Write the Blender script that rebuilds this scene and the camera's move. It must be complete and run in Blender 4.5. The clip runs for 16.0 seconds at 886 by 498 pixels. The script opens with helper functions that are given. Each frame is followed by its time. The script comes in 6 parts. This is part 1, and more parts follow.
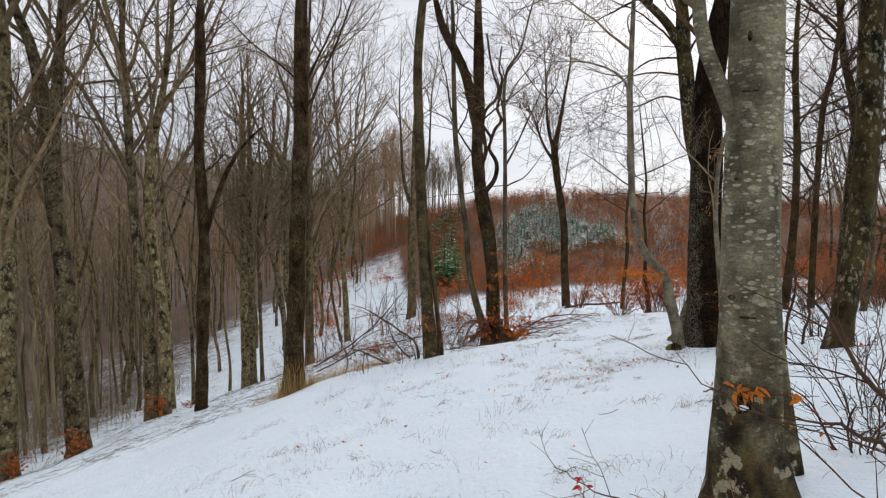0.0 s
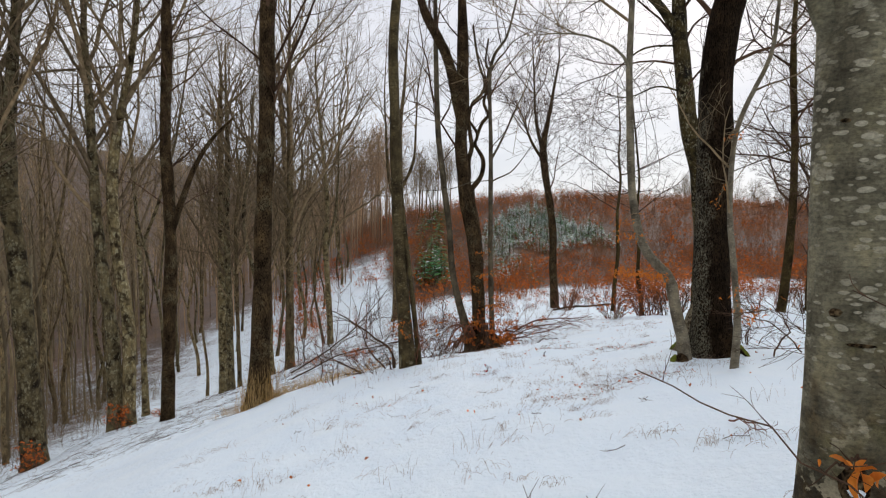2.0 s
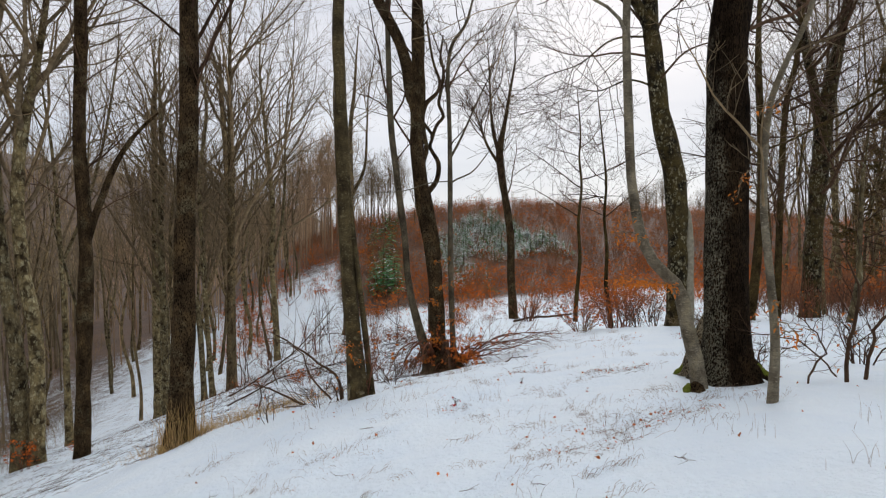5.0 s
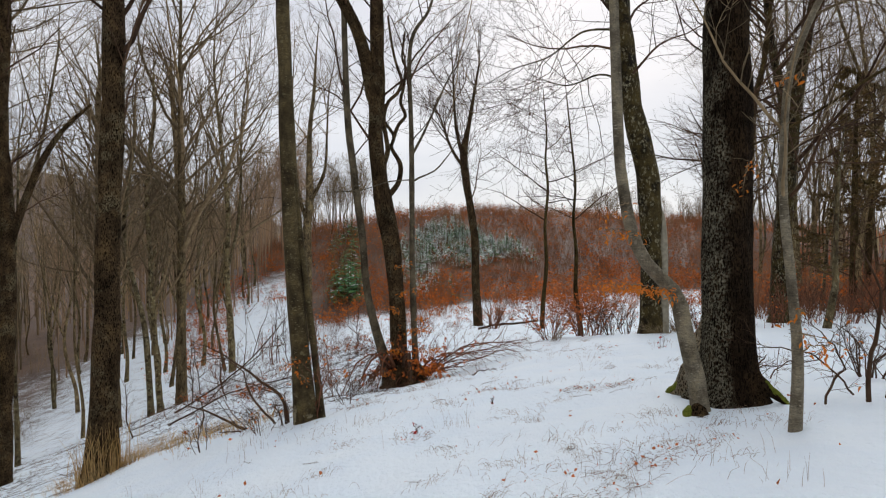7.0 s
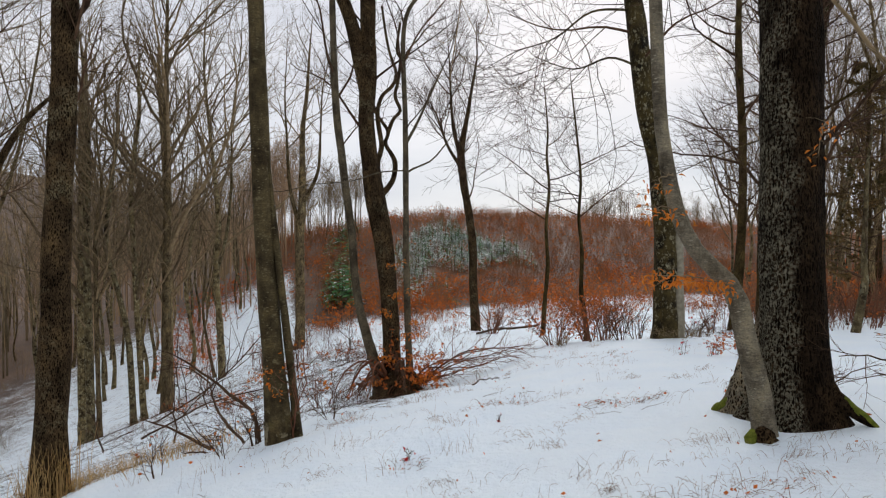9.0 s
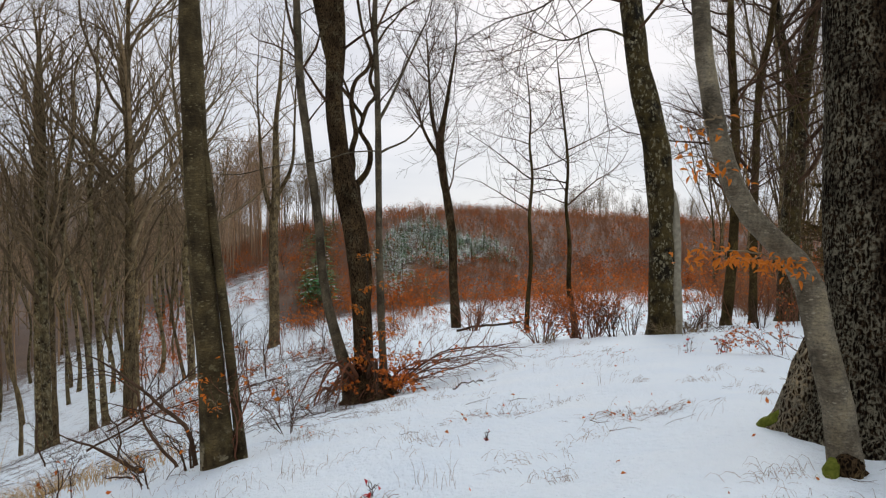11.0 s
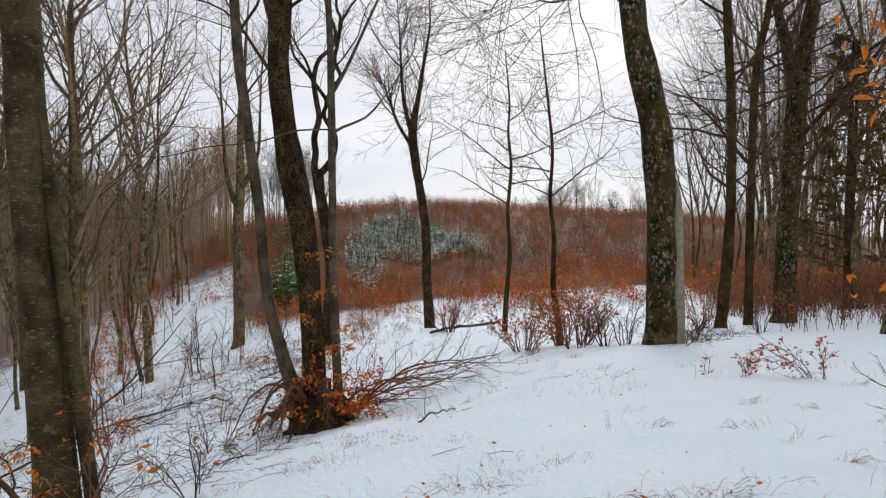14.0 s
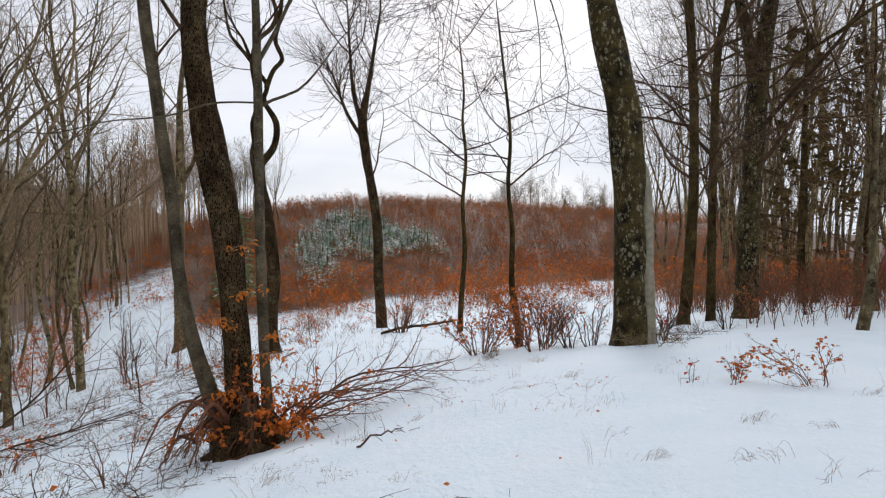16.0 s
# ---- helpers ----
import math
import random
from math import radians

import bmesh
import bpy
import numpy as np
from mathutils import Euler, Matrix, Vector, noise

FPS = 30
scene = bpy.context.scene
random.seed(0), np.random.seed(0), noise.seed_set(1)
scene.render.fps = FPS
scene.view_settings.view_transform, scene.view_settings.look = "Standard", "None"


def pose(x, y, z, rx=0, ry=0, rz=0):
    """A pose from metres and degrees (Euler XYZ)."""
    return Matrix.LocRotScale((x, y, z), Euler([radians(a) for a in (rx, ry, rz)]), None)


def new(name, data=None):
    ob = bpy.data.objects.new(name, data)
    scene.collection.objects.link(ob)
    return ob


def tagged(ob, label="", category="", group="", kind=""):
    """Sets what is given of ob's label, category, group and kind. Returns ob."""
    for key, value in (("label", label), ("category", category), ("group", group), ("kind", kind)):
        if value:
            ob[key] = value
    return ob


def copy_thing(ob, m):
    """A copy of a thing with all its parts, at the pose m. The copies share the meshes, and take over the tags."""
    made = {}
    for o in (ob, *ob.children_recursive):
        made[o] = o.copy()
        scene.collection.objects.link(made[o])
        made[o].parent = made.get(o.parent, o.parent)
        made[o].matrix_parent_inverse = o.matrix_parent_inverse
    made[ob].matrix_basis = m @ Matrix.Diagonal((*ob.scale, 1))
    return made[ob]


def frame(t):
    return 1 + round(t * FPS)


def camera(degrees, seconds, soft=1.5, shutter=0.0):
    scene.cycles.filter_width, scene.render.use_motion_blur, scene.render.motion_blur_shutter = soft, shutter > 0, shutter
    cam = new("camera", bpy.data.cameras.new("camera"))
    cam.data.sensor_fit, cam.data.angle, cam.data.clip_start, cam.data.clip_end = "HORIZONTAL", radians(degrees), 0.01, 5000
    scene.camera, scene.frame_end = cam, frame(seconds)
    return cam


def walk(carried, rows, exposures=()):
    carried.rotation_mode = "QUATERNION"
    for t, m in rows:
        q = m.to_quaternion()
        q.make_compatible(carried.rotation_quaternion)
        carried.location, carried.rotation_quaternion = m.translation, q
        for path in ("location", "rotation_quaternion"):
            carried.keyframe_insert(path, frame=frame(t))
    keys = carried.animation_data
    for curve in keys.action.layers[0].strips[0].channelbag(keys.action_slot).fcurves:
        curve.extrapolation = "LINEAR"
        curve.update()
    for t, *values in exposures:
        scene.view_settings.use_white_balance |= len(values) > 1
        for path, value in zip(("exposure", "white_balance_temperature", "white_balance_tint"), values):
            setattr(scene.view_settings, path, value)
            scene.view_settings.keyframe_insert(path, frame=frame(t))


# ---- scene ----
cam = camera(71.6, 16.0, soft=1.2)
METRES, EYE, TILT, LEAN, TURN = 11.5, 1.7, -3.8, 0.0, 0.0
ROWS = [
    (0.0, 0.0, 0.0, 0.0, 0.0, 0.0, -0.0),
    (0.5, 0.0035, 0.0317, -0.0033, -0.23, 0.02, 0.04),
    (1.0, 0.0101, 0.0603, -0.0031, -0.47, 0.28, 0.05),
    (1.5, 0.0193, 0.0922, -0.0008, -0.75, 0.32, -0.0),
    (2.0, 0.0198, 0.122, -0.0049, -1.09, 0.09, -0.05),
    (2.5, 0.0161, 0.1484, -0.0019, -1.34, 0.28, -0.14),
    (3.0, 0.0167, 0.1792, -0.0066, -1.95, 0.57, -0.13),
    (3.5, 0.017, 0.211, -0.0043, -2.44, 0.85, 0.01),
    (4.0, 0.0104, 0.2441, -0.0114, -3.38, 1.07, 0.11),
    (4.5, 0.0125, 0.2734, -0.0107, -4.45, 0.93, 0.29),
    (5.0, 0.0171, 0.3029, -0.0082, -5.53, 0.99, 0.49),
    (7.5, 0.0377, 0.4439, -0.016, -9.13, 1.71, 0.67),
    (8.0, 0.0432, 0.4729, -0.0189, -8.69, 1.88, 0.66),
    (8.5, 0.0498, 0.504, -0.0191, -8.75, 2.02, 0.57),
    (9.0, 0.0513, 0.5392, -0.0266, -9.29, 2.02, 0.65),
    (11.5, 0.0898, 0.6955, -0.0376, -11.55, 1.63, 0.95),
    (12.0, 0.1021, 0.7267, -0.034, -11.98, 1.46, 0.94),
    (12.5, 0.1072, 0.7627, -0.0375, -12.46, 1.25, 0.89),
    (13.0, 0.1119, 0.7906, -0.0335, -12.82, 1.26, 0.9),
    (13.5, 0.1222, 0.8222, -0.0291, -13.03, 1.19, 0.89),
    (14.0, 0.1309, 0.8489, -0.0277, -13.38, 1.16, 0.99),
    (14.5, 0.1404, 0.8796, -0.0261, -14.18, 1.1, 1.05),
    (15.0, 0.1502, 0.9091, -0.0294, -15.35, 1.45, 1.2),
    (15.5, 0.1637, 0.9378, -0.0279, -16.53, 1.25, 1.3),
    (16.0, 0.173, 0.969, -0.0333, -17.55, 0.85, 1.39),
]
walk(cam, [(t, pose(0, 0, EYE, TILT, LEAN, TURN) @ pose(METRES * x, METRES * y, METRES * z, 90 + pitch, roll, yaw)) for t, x, y, z, yaw, pitch, roll in ROWS],
     exposures=((0.0, 0.06, 6370, 10), (2.0, 0.02, 6370, 10), (4.5, -0.02, 6380, 10), (8.5, -0.04, 6410, 10), (12.0, -0.02, 6400, 10), (14.0, 0.02, 6360, 10), (15.0, 0.05, 6330, 10), (16.0, 0.1, 6290, 10)))

# ---- sky and light ----
world = bpy.data.worlds.new("overcast_sky")
scene.world = world
world.use_nodes = True
wn, wl = world.node_tree.nodes, world.node_tree.links
wn.clear()
w_out = wn.new("ShaderNodeOutputWorld")
w_bg = wn.new("ShaderNodeBackground")
w_sky = wn.new("ShaderNodeTexSky")
w_sky.sky_type, w_sky.sun_disc = "NISHITA", False
w_sky.sun_elevation, w_sky.sun_rotation = radians(24), radians(20)
w_scale = wn.new("ShaderNodeVectorMath")
w_scale.operation = "SCALE"
w_scale.inputs["Scale"].default_value = 0.09
w_co = wn.new("ShaderNodeTexCoord")
w_map = wn.new("ShaderNodeMapping")
w_map.inputs["Scale"].default_value = (1.2, 1.2, 5.0)
w_noise = wn.new("ShaderNodeTexNoise")
w_noise.inputs["Scale"].default_value, w_noise.inputs["Detail"].default_value = 2.2, 5
w_ramp = wn.new("ShaderNodeValToRGB")
w_ramp.color_ramp.elements[0].position, w_ramp.color_ramp.elements[0].color = 0.32, (0.80, 0.81, 0.855, 1)
w_ramp.color_ramp.elements[1].position, w_ramp.color_ramp.elements[1].color = 0.62, (0.985, 0.968, 0.978, 1)
w_mix = wn.new("ShaderNodeMix")
w_mix.data_type = "RGBA"
w_mix.inputs["Factor"].default_value = 0.9
wl.new(w_co.outputs["Generated"], w_map.inputs["Vector"])
wl.new(w_map.outputs["Vector"], w_noise.inputs["Vector"])
wl.new(w_noise.outputs["Fac"], w_ramp.inputs["Fac"])
wl.new(w_sky.outputs["Color"], w_scale.inputs[0])
wl.new(w_scale.outputs["Vector"], w_mix.inputs["A"])
wl.new(w_ramp.outputs["Color"], w_mix.inputs["B"])
# an overcast sky is brighter overhead than near the horizon
w_sep = wn.new("ShaderNodeSeparateXYZ")
wl.new(w_co.outputs["Generated"], w_sep.inputs[0])
w_up = wn.new("ShaderNodeValToRGB")
for e, (p, c) in zip((w_up.color_ramp.elements[0], w_up.color_ramp.elements[1], w_up.color_ramp.elements.new(0.22), w_up.color_ramp.elements.new(0.45)), ((0.0, (0.80, 0.86, 0.93, 1)), (1.0, (3.05, 3.4, 3.8, 1)), (0.22, (0.945, 0.945, 0.96, 1)), (0.45, (0.985, 0.99, 1.015, 1)))):
    e.position, e.color = p, c
wl.new(w_sep.outputs["Z"], w_up.inputs["Fac"])
w_lit = wn.new("ShaderNodeMix")
w_lit.data_type, w_lit.blend_type = "RGBA", "MULTIPLY"
w_lit.inputs["Factor"].default_value = 1.0
wl.new(w_mix.outputs["Result"], w_lit.inputs["A"])
wl.new(w_up.outputs["Color"], w_lit.inputs["B"])
wl.new(w_lit.outputs["Result"], w_bg.inputs["Color"])
w_bg.inputs["Strength"].default_value = 1.0
wl.new(w_bg.outputs["Background"], w_out.inputs["Surface"])

sun = bpy.data.lights.new("sun", "SUN")
sun.energy, sun.angle, sun.color = 1.0, radians(40), (1.0, 0.97, 0.93)
sun_ob = new("sun", sun)
sun_ob.matrix_world = pose(0, 0, 60, 50, 0, 150)


# ---- the land ----
def softplus(v):
    return np.log1p(np.exp(-np.abs(v))) + np.maximum(v, 0)
def smooth(a, b, v):
    s = np.clip((v - a) / (b - a), 0, 1)
    return s * s * (3 - 2 * s)
# knolls and hollows: rise, place, reach each way
HOLLOWS = ((-0.5, 1.9, 21.2, 2.6, 2.6), (0.3, -2.3, 15.9, 3.0, 3.0), (0.25, 10.5, 20.5, 5.0, 2.5), (0.38, -12.6, 26.2, 1.6, 1.6),
           (-1.2, 0.0, 62.0, 12.0, 12.5), (-0.8, -15.5, 46.5, 4.0, 5.0))


def height(x, y):
    """The lie of the land: a spur that falls ahead and steeply to one side, a saddle, a wooded hill, and the far side of the valley."""
    x, y = np.asarray(x, float), np.asarray(y, float)
    along = 0.12 - 0.15 * y + 0.15 * 14 * softplus((y - 72) / 14)
    u = x + 10 * smooth(55, 115, y)
    side = 0.75 - 0.36 * 2.2 * softplus((2 - u) / 2.2) + 0.04 * 4 * softplus((u - 11) / 4) - 0.08 * 9 * softplus((u - 34) / 9)
    valley = 0.70 * 14 * softplus((-58 - x) / 14)
    valley = np.where(valley > 0, 110 * np.tanh(valley / 110), 0)
    ridge = 24 * smooth(170, 380, y) * smooth(20, 120, -x)
    hill = 13.5 * np.exp(-((x - 32) / np.where(x < 32, 46.0, 170.0)) ** 2 / 2 - ((y - 146) / 38) ** 2 / 2)
    far = 14 * smooth(170, 420, y) * smooth(-40, 60, x)
    dips = sum(a * np.exp(-((x - cx) / wx) ** 2 / 2 - ((y - cy) / wy) ** 2 / 2) for a, cx, cy, wx, wy in HOLLOWS)
    near = np.exp(-((x - 2) / 40) ** 2 - ((y - 15) / 50) ** 2)
    drift = 0.0
    for k, (amp, wave) in enumerate(((0.05, 2.6), (0.042, 1.1), (0.024, 0.45))):
        a = 0.7 + k * 1.3
        drift = drift + amp * np.sin(x / wave * 2.1 + 1.7 * np.sin(y / wave * 0.8 + a)) * np.sin(y / wave * 1.7 + 1.3 * np.sin(x / wave * 1.1 + 2 * a))
    return along + np.maximum(side, -60 + 0 * side) + valley + ridge + hill + far + dips + near * drift

# ---- materials ----
def shader(name, rough=0.8, spec=0.25):
    m = bpy.data.materials.new(name)
    m.use_nodes = True
    n, l = m.node_tree.nodes, m.node_tree.links
    b = n["Principled BSDF"]
    b.inputs["Roughness"].default_value = rough
    b.inputs["Specular IOR Level"].default_value = spec
    return m, n, l, b


def coords(n, l, scale=(1, 1, 1), kind="Object"):
    c, mp = n.new("ShaderNodeTexCoord"), n.new("ShaderNodeMapping")
    mp.inputs["Scale"].default_value = scale
    l.new(c.outputs[kind], mp.inputs["Vector"])
    return mp.outputs["Vector"]


def noise_tex(n, l, vec, scale, detail=4.0, rough=0.55):
    t = n.new("ShaderNodeTexNoise")
    t.inputs["Scale"].default_value, t.inputs["Detail"].default_value, t.inputs["Roughness"].default_value = scale, detail, rough
    l.new(vec, t.inputs["Vector"])
    return t.outputs["Fac"]


def ramp(n, l, fac, stops):
    r = n.new("ShaderNodeValToRGB")
    e = r.color_ramp.elements
    while len(e) < len(stops):
        e.new(0.5)
    for k, (p, c) in zip(e, stops):
        k.position = p
        k.color = (*c, 1) if len(c) == 3 else c
    l.new(fac, r.inputs["Fac"])
    return r.outputs["Color"]


def mix(n, l, fac, a, b, mode="MIX"):
    x = n.new("ShaderNodeMix")
    x.data_type, x.blend_type = "RGBA", mode
    for key, v in (("Factor", fac), ("A", a), ("B", b)):
        if isinstance(v, (int, float)):
            x.inputs[key].default_value = v
        elif isinstance(v, tuple):
            x.inputs[key].default_value = (*v, 1)
        else:
            l.new(v, x.inputs[key])
    return x.outputs["Result"]


def calc(n, l, op, a, b=0.0, c=None):
    x = n.new("ShaderNodeMath")
    x.operation = op
    for k, v in enumerate((a, b) if c is None else (a, b, c)):
        if isinstance(v, (int, float)):
            x.inputs[k].default_value = v
        else:
            l.new(v, x.inputs[k])
    return x.outputs[0]


def bumped(n, l, b, h, strength, dist):
    x = n.new("ShaderNodeBump")
    x.inputs["Strength"].default_value, x.inputs["Distance"].default_value = strength, dist
    l.new(h, x.inputs["Height"])
    l.new(x.outputs["Normal"], b.inputs["Normal"])


def step(n, l, v, lo, hi):
    x = n.new("ShaderNodeMapRange")
    x.interpolation_type = "SMOOTHSTEP"
    x.inputs["From Min"].default_value, x.inputs["From Max"].default_value = lo, hi
    l.new(v, x.inputs["Value"])
    return x.outputs["Result"]


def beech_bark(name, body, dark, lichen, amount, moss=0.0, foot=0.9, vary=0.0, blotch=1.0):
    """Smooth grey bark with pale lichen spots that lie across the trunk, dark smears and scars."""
    m, n, l, b = shader(name, 0.8, 0.12)
    v = coords(n, l)
    big = noise_tex(n, l, v, 2.6, 5)
    col = mix(n, l, step(n, l, big, 0.42, 0.66), body, dark)
    grain = noise_tex(n, l, coords(n, l, (6, 6, 30)), 2.0, 6)
    col = mix(n, l, 0.55, col, ramp(n, l, grain, [(0.3, (0.35, 0.35, 0.35)), (0.75, (1.25, 1.25, 1.2))]), "MULTIPLY")
    mott = noise_tex(n, l, coords(n, l, (1, 1, 0.55)), 6.5, 6, 0.65)
    col = mix(n, l, 0.8, col, ramp(n, l, mott, [(0.3, (0.3, 0.28, 0.25)), (0.5, (1, 1, 1)), (0.7, (1.6, 1.55, 1.35))]), "MULTIPLY")
    vo = n.new("ShaderNodeTexVoronoi")
    vo.inputs["Scale"].default_value = 1.0
    warp = n.new("ShaderNodeVectorMath")
    warp.operation = "ADD"
    wob = n.new("ShaderNodeTexNoise")
    wob.inputs["Scale"].default_value = 9
    l.new(v, wob.inputs["Vector"])
    l.new(coords(n, l, (17 * blotch, 17 * blotch, (40 if blotch == 1.0 else 11) * blotch)), warp.inputs[0])
    l.new(wob.outputs["Color"], warp.inputs[1])
    l.new(warp.outputs["Vector"], vo.inputs["Vector"])
    sep = n.new("ShaderNodeSeparateColor")
    l.new(vo.outputs["Color"], sep.inputs["Color"])
    rad = calc(n, l, "MULTIPLY", sep.outputs["Red"], 0.46 * amount)
    spot = calc(n, l, "SUBTRACT", rad, vo.outputs["Distance"])
    spot = step(n, l, spot, -0.03, 0.06)
    if blotch < 1.0:
        spot = calc(n, l, "MULTIPLY", spot, 0.45)
        blot = step(n, l, noise_tex(n, l, coords(n, l, (1, 1, 0.6)), 11, 8, 0.72), 0.58 - 0.03 * amount, 0.64)
    else:
        blot = step(n, l, noise_tex(n, l, coords(n, l, (5 * blotch, 5 * blotch, 7 * blotch * blotch)), 1.6, 6, 0.6), 0.62 - 0.05 * amount, 0.68)
    patch = step(n, l, noise_tex(n, l, v, 1.7, 3), 0.36, 0.56)
    fac = calc(n, l, "MULTIPLY", calc(n, l, "MAXIMUM", spot, calc(n, l, "MULTIPLY", blot, 0.7 if blotch == 1.0 else 0.95)), patch)
    col = mix(n, l, calc(n, l, "MULTIPLY", fac, 0.8), col, lichen)
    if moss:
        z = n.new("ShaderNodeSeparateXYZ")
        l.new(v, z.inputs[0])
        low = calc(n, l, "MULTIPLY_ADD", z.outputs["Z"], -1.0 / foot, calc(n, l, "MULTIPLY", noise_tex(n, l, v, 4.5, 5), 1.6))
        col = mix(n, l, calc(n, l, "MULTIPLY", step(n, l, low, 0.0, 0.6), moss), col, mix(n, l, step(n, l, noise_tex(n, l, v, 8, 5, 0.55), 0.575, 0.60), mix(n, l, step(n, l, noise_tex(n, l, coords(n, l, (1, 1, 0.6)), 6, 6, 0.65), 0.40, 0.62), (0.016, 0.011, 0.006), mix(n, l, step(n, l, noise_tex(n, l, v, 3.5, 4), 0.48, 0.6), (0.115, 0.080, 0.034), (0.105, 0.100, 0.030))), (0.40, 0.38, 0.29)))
    col = mix(n, l, 1.0, col, (0.76, 0.70, 0.60), "MULTIPLY")
    if vary:
        info = n.new("ShaderNodeObjectInfo")
        col = mix(n, l, vary, col, ramp(n, l, info.outputs["Random"], [(0.0, (0.6, 0.59, 0.58)), (0.5, (1, 1, 1)), (1.0, (1.5, 1.47, 1.4))]), "MULTIPLY")
    speck = noise_tex(n, l, coords(n, l, (1, 1, 1.6)), 55, 4, 0.7)
    col = mix(n, l, 0.75, col, ramp(n, l, speck, [(0.32, (0.45, 0.44, 0.42)), (0.5, (1, 1, 1)), (0.7, (1.45, 1.42, 1.35))]), "MULTIPLY")
    l.new(col, b.inputs["Base Color"])
    h = calc(n, l, "ADD", calc(n, l, "MULTIPLY_ADD", speck, 0.5, calc(n, l, "MULTIPLY", grain, 0.5)), calc(n, l, "MULTIPLY_ADD", mott, 0.8, calc(n, l, "MULTIPLY", fac, 0.5)))
    bumped(n, l, b, h, 0.8, 0.016)
    return m


def ridged_bark(name, ridge, crack, lichen, scale, deep=0.03, side=0.0, long=0.2, vary=0.0):
    """Thick furrowed bark: a net of upright ridges with dark hollows between them, lichen in patches or on the weather side."""
    m, n, l, b = shader(name, 0.95, 0.04)
    v = coords(n, l)
    warp = n.new("ShaderNodeVectorMath")
    warp.operation = "ADD"
    wob = n.new("ShaderNodeTexNoise")
    wob.inputs["Scale"].default_value, wob.inputs["Detail"].default_value = 14, 5
    l.new(v, wob.inputs["Vector"])
    wild = n.new("ShaderNodeVectorMath")
    wild.operation = "SCALE"
    wild.inputs["Scale"].default_value = 2.6
    l.new(wob.outputs["Color"], wild.inputs[0])
    l.new(coords(n, l, (scale, scale, scale * long)), warp.inputs[0])
    l.new(wild.outputs["Vector"], warp.inputs[1])
    vo = n.new("ShaderNodeTexVoronoi")
    vo.feature = "DISTANCE_TO_EDGE"
    vo.inputs["Scale"].default_value = 1.0
    l.new(warp.outputs["Vector"], vo.inputs["Vector"])
    edge = calc(n, l, "SUBTRACT", 1.0, step(n, l, vo.outputs["Distance"], 0.03, 0.30))
    fine = noise_tex(n, l, coords(n, l, (1, 1, 0.5)), 48, 4, 0.65)
    tone = noise_tex(n, l, coords(n, l, (1, 1, 0.6)), 3.2, 5, 0.6)
    col = mix(n, l, edge, crack, ridge)
    col = mix(n, l, 1.0, col, ramp(n, l, tone, [(0.32, (0.34, 0.32, 0.3)), (0.5, (0.95, 0.95, 0.95)), (0.7, (1.85, 1.8, 1.55))]), "MULTIPLY")
    col = mix(n, l, 0.7, col, ramp(n, l, fine, [(0.3, (0.35, 0.35, 0.35)), (0.72, (1.5, 1.45, 1.4))]), "MULTIPLY")
    grey = step(n, l, noise_tex(n, l, v, 1.6, 6, 0.65), 0.5, 0.66)
    if side:
        p = n.new("ShaderNodeSeparateXYZ")
        l.new(v, p.inputs[0])
        weather = calc(n, l, "MULTIPLY_ADD", p.outputs["X"], -side, calc(n, l, "MULTIPLY", calc(n, l, "SUBTRACT", tone, 0.5), 1.6))
        grey = calc(n, l, "MAXIMUM", calc(n, l, "MULTIPLY", grey, 0.04), step(n, l, weather, 0.3, 0.75))
    lich = calc(n, l, "MULTIPLY", grey, step(n, l, noise_tex(n, l, v, 34, 3), 0.38, 0.6))
    col = mix(n, l, calc(n, l, "MULTIPLY", calc(n, l, "MULTIPLY", lich, edge), 0.8 if side else 0.65), col, lichen)
    col = mix(n, l, 1.0, col, (0.76, 0.70, 0.60), "MULTIPLY")
    if vary:
        info = n.new("ShaderNodeObjectInfo")
        col = mix(n, l, vary, col, ramp(n, l, info.outputs["Random"], [(0.0, (0.6, 0.59, 0.58)), (0.5, (1, 1, 1)), (1.0, (1.5, 1.47, 1.4))]), "MULTIPLY")
    l.new(col, b.inputs["Base Color"])
    bumped(n, l, b, calc(n, l, "ADD", edge, calc(n, l, "MULTIPLY", fine, 0.35)), 1.0, deep)
    return m


def plain(name, a, c, rough=0.8, scale=6.0, island=0.0, bump=0.3, through_light=0.0):
    """Two tones in patches, with each loose piece of its own brightness where island is above nought."""
    m, n, l, b = shader(name, rough, 0.06)
    v = coords(n, l)
    f = noise_tex(n, l, v, scale, 5)
    col = ramp(n, l, f, [(0.32, a), (0.68, c)])
    if island:
        g = n.new("ShaderNodeNewGeometry")
        col = mix(n, l, island, col, ramp(n, l, g.outputs["Random Per Island"], [(0.0, (0.35, 0.3, 0.28)), (0.5, (1, 1, 1)), (1.0, (1.75, 1.6, 1.4))]), "MULTIPLY")
    l.new(col, b.inputs["Base Color"])
    if bump:
        bumped(n, l, b, noise_tex(n, l, v, scale * 5, 4), bump, 0.01)
    if through_light:
        t = n.new("ShaderNodeBsdfTranslucent")
        l.new(col, t.inputs["Color"])
        x = n.new("ShaderNodeMixShader")
        x.inputs[0].default_value = through_light
        l.new(b.outputs[0], x.inputs[1])
        l.new(t.outputs[0], x.inputs[2])
        l.new(x.outputs[0], n["Material Output"].inputs["Surface"])
    return m


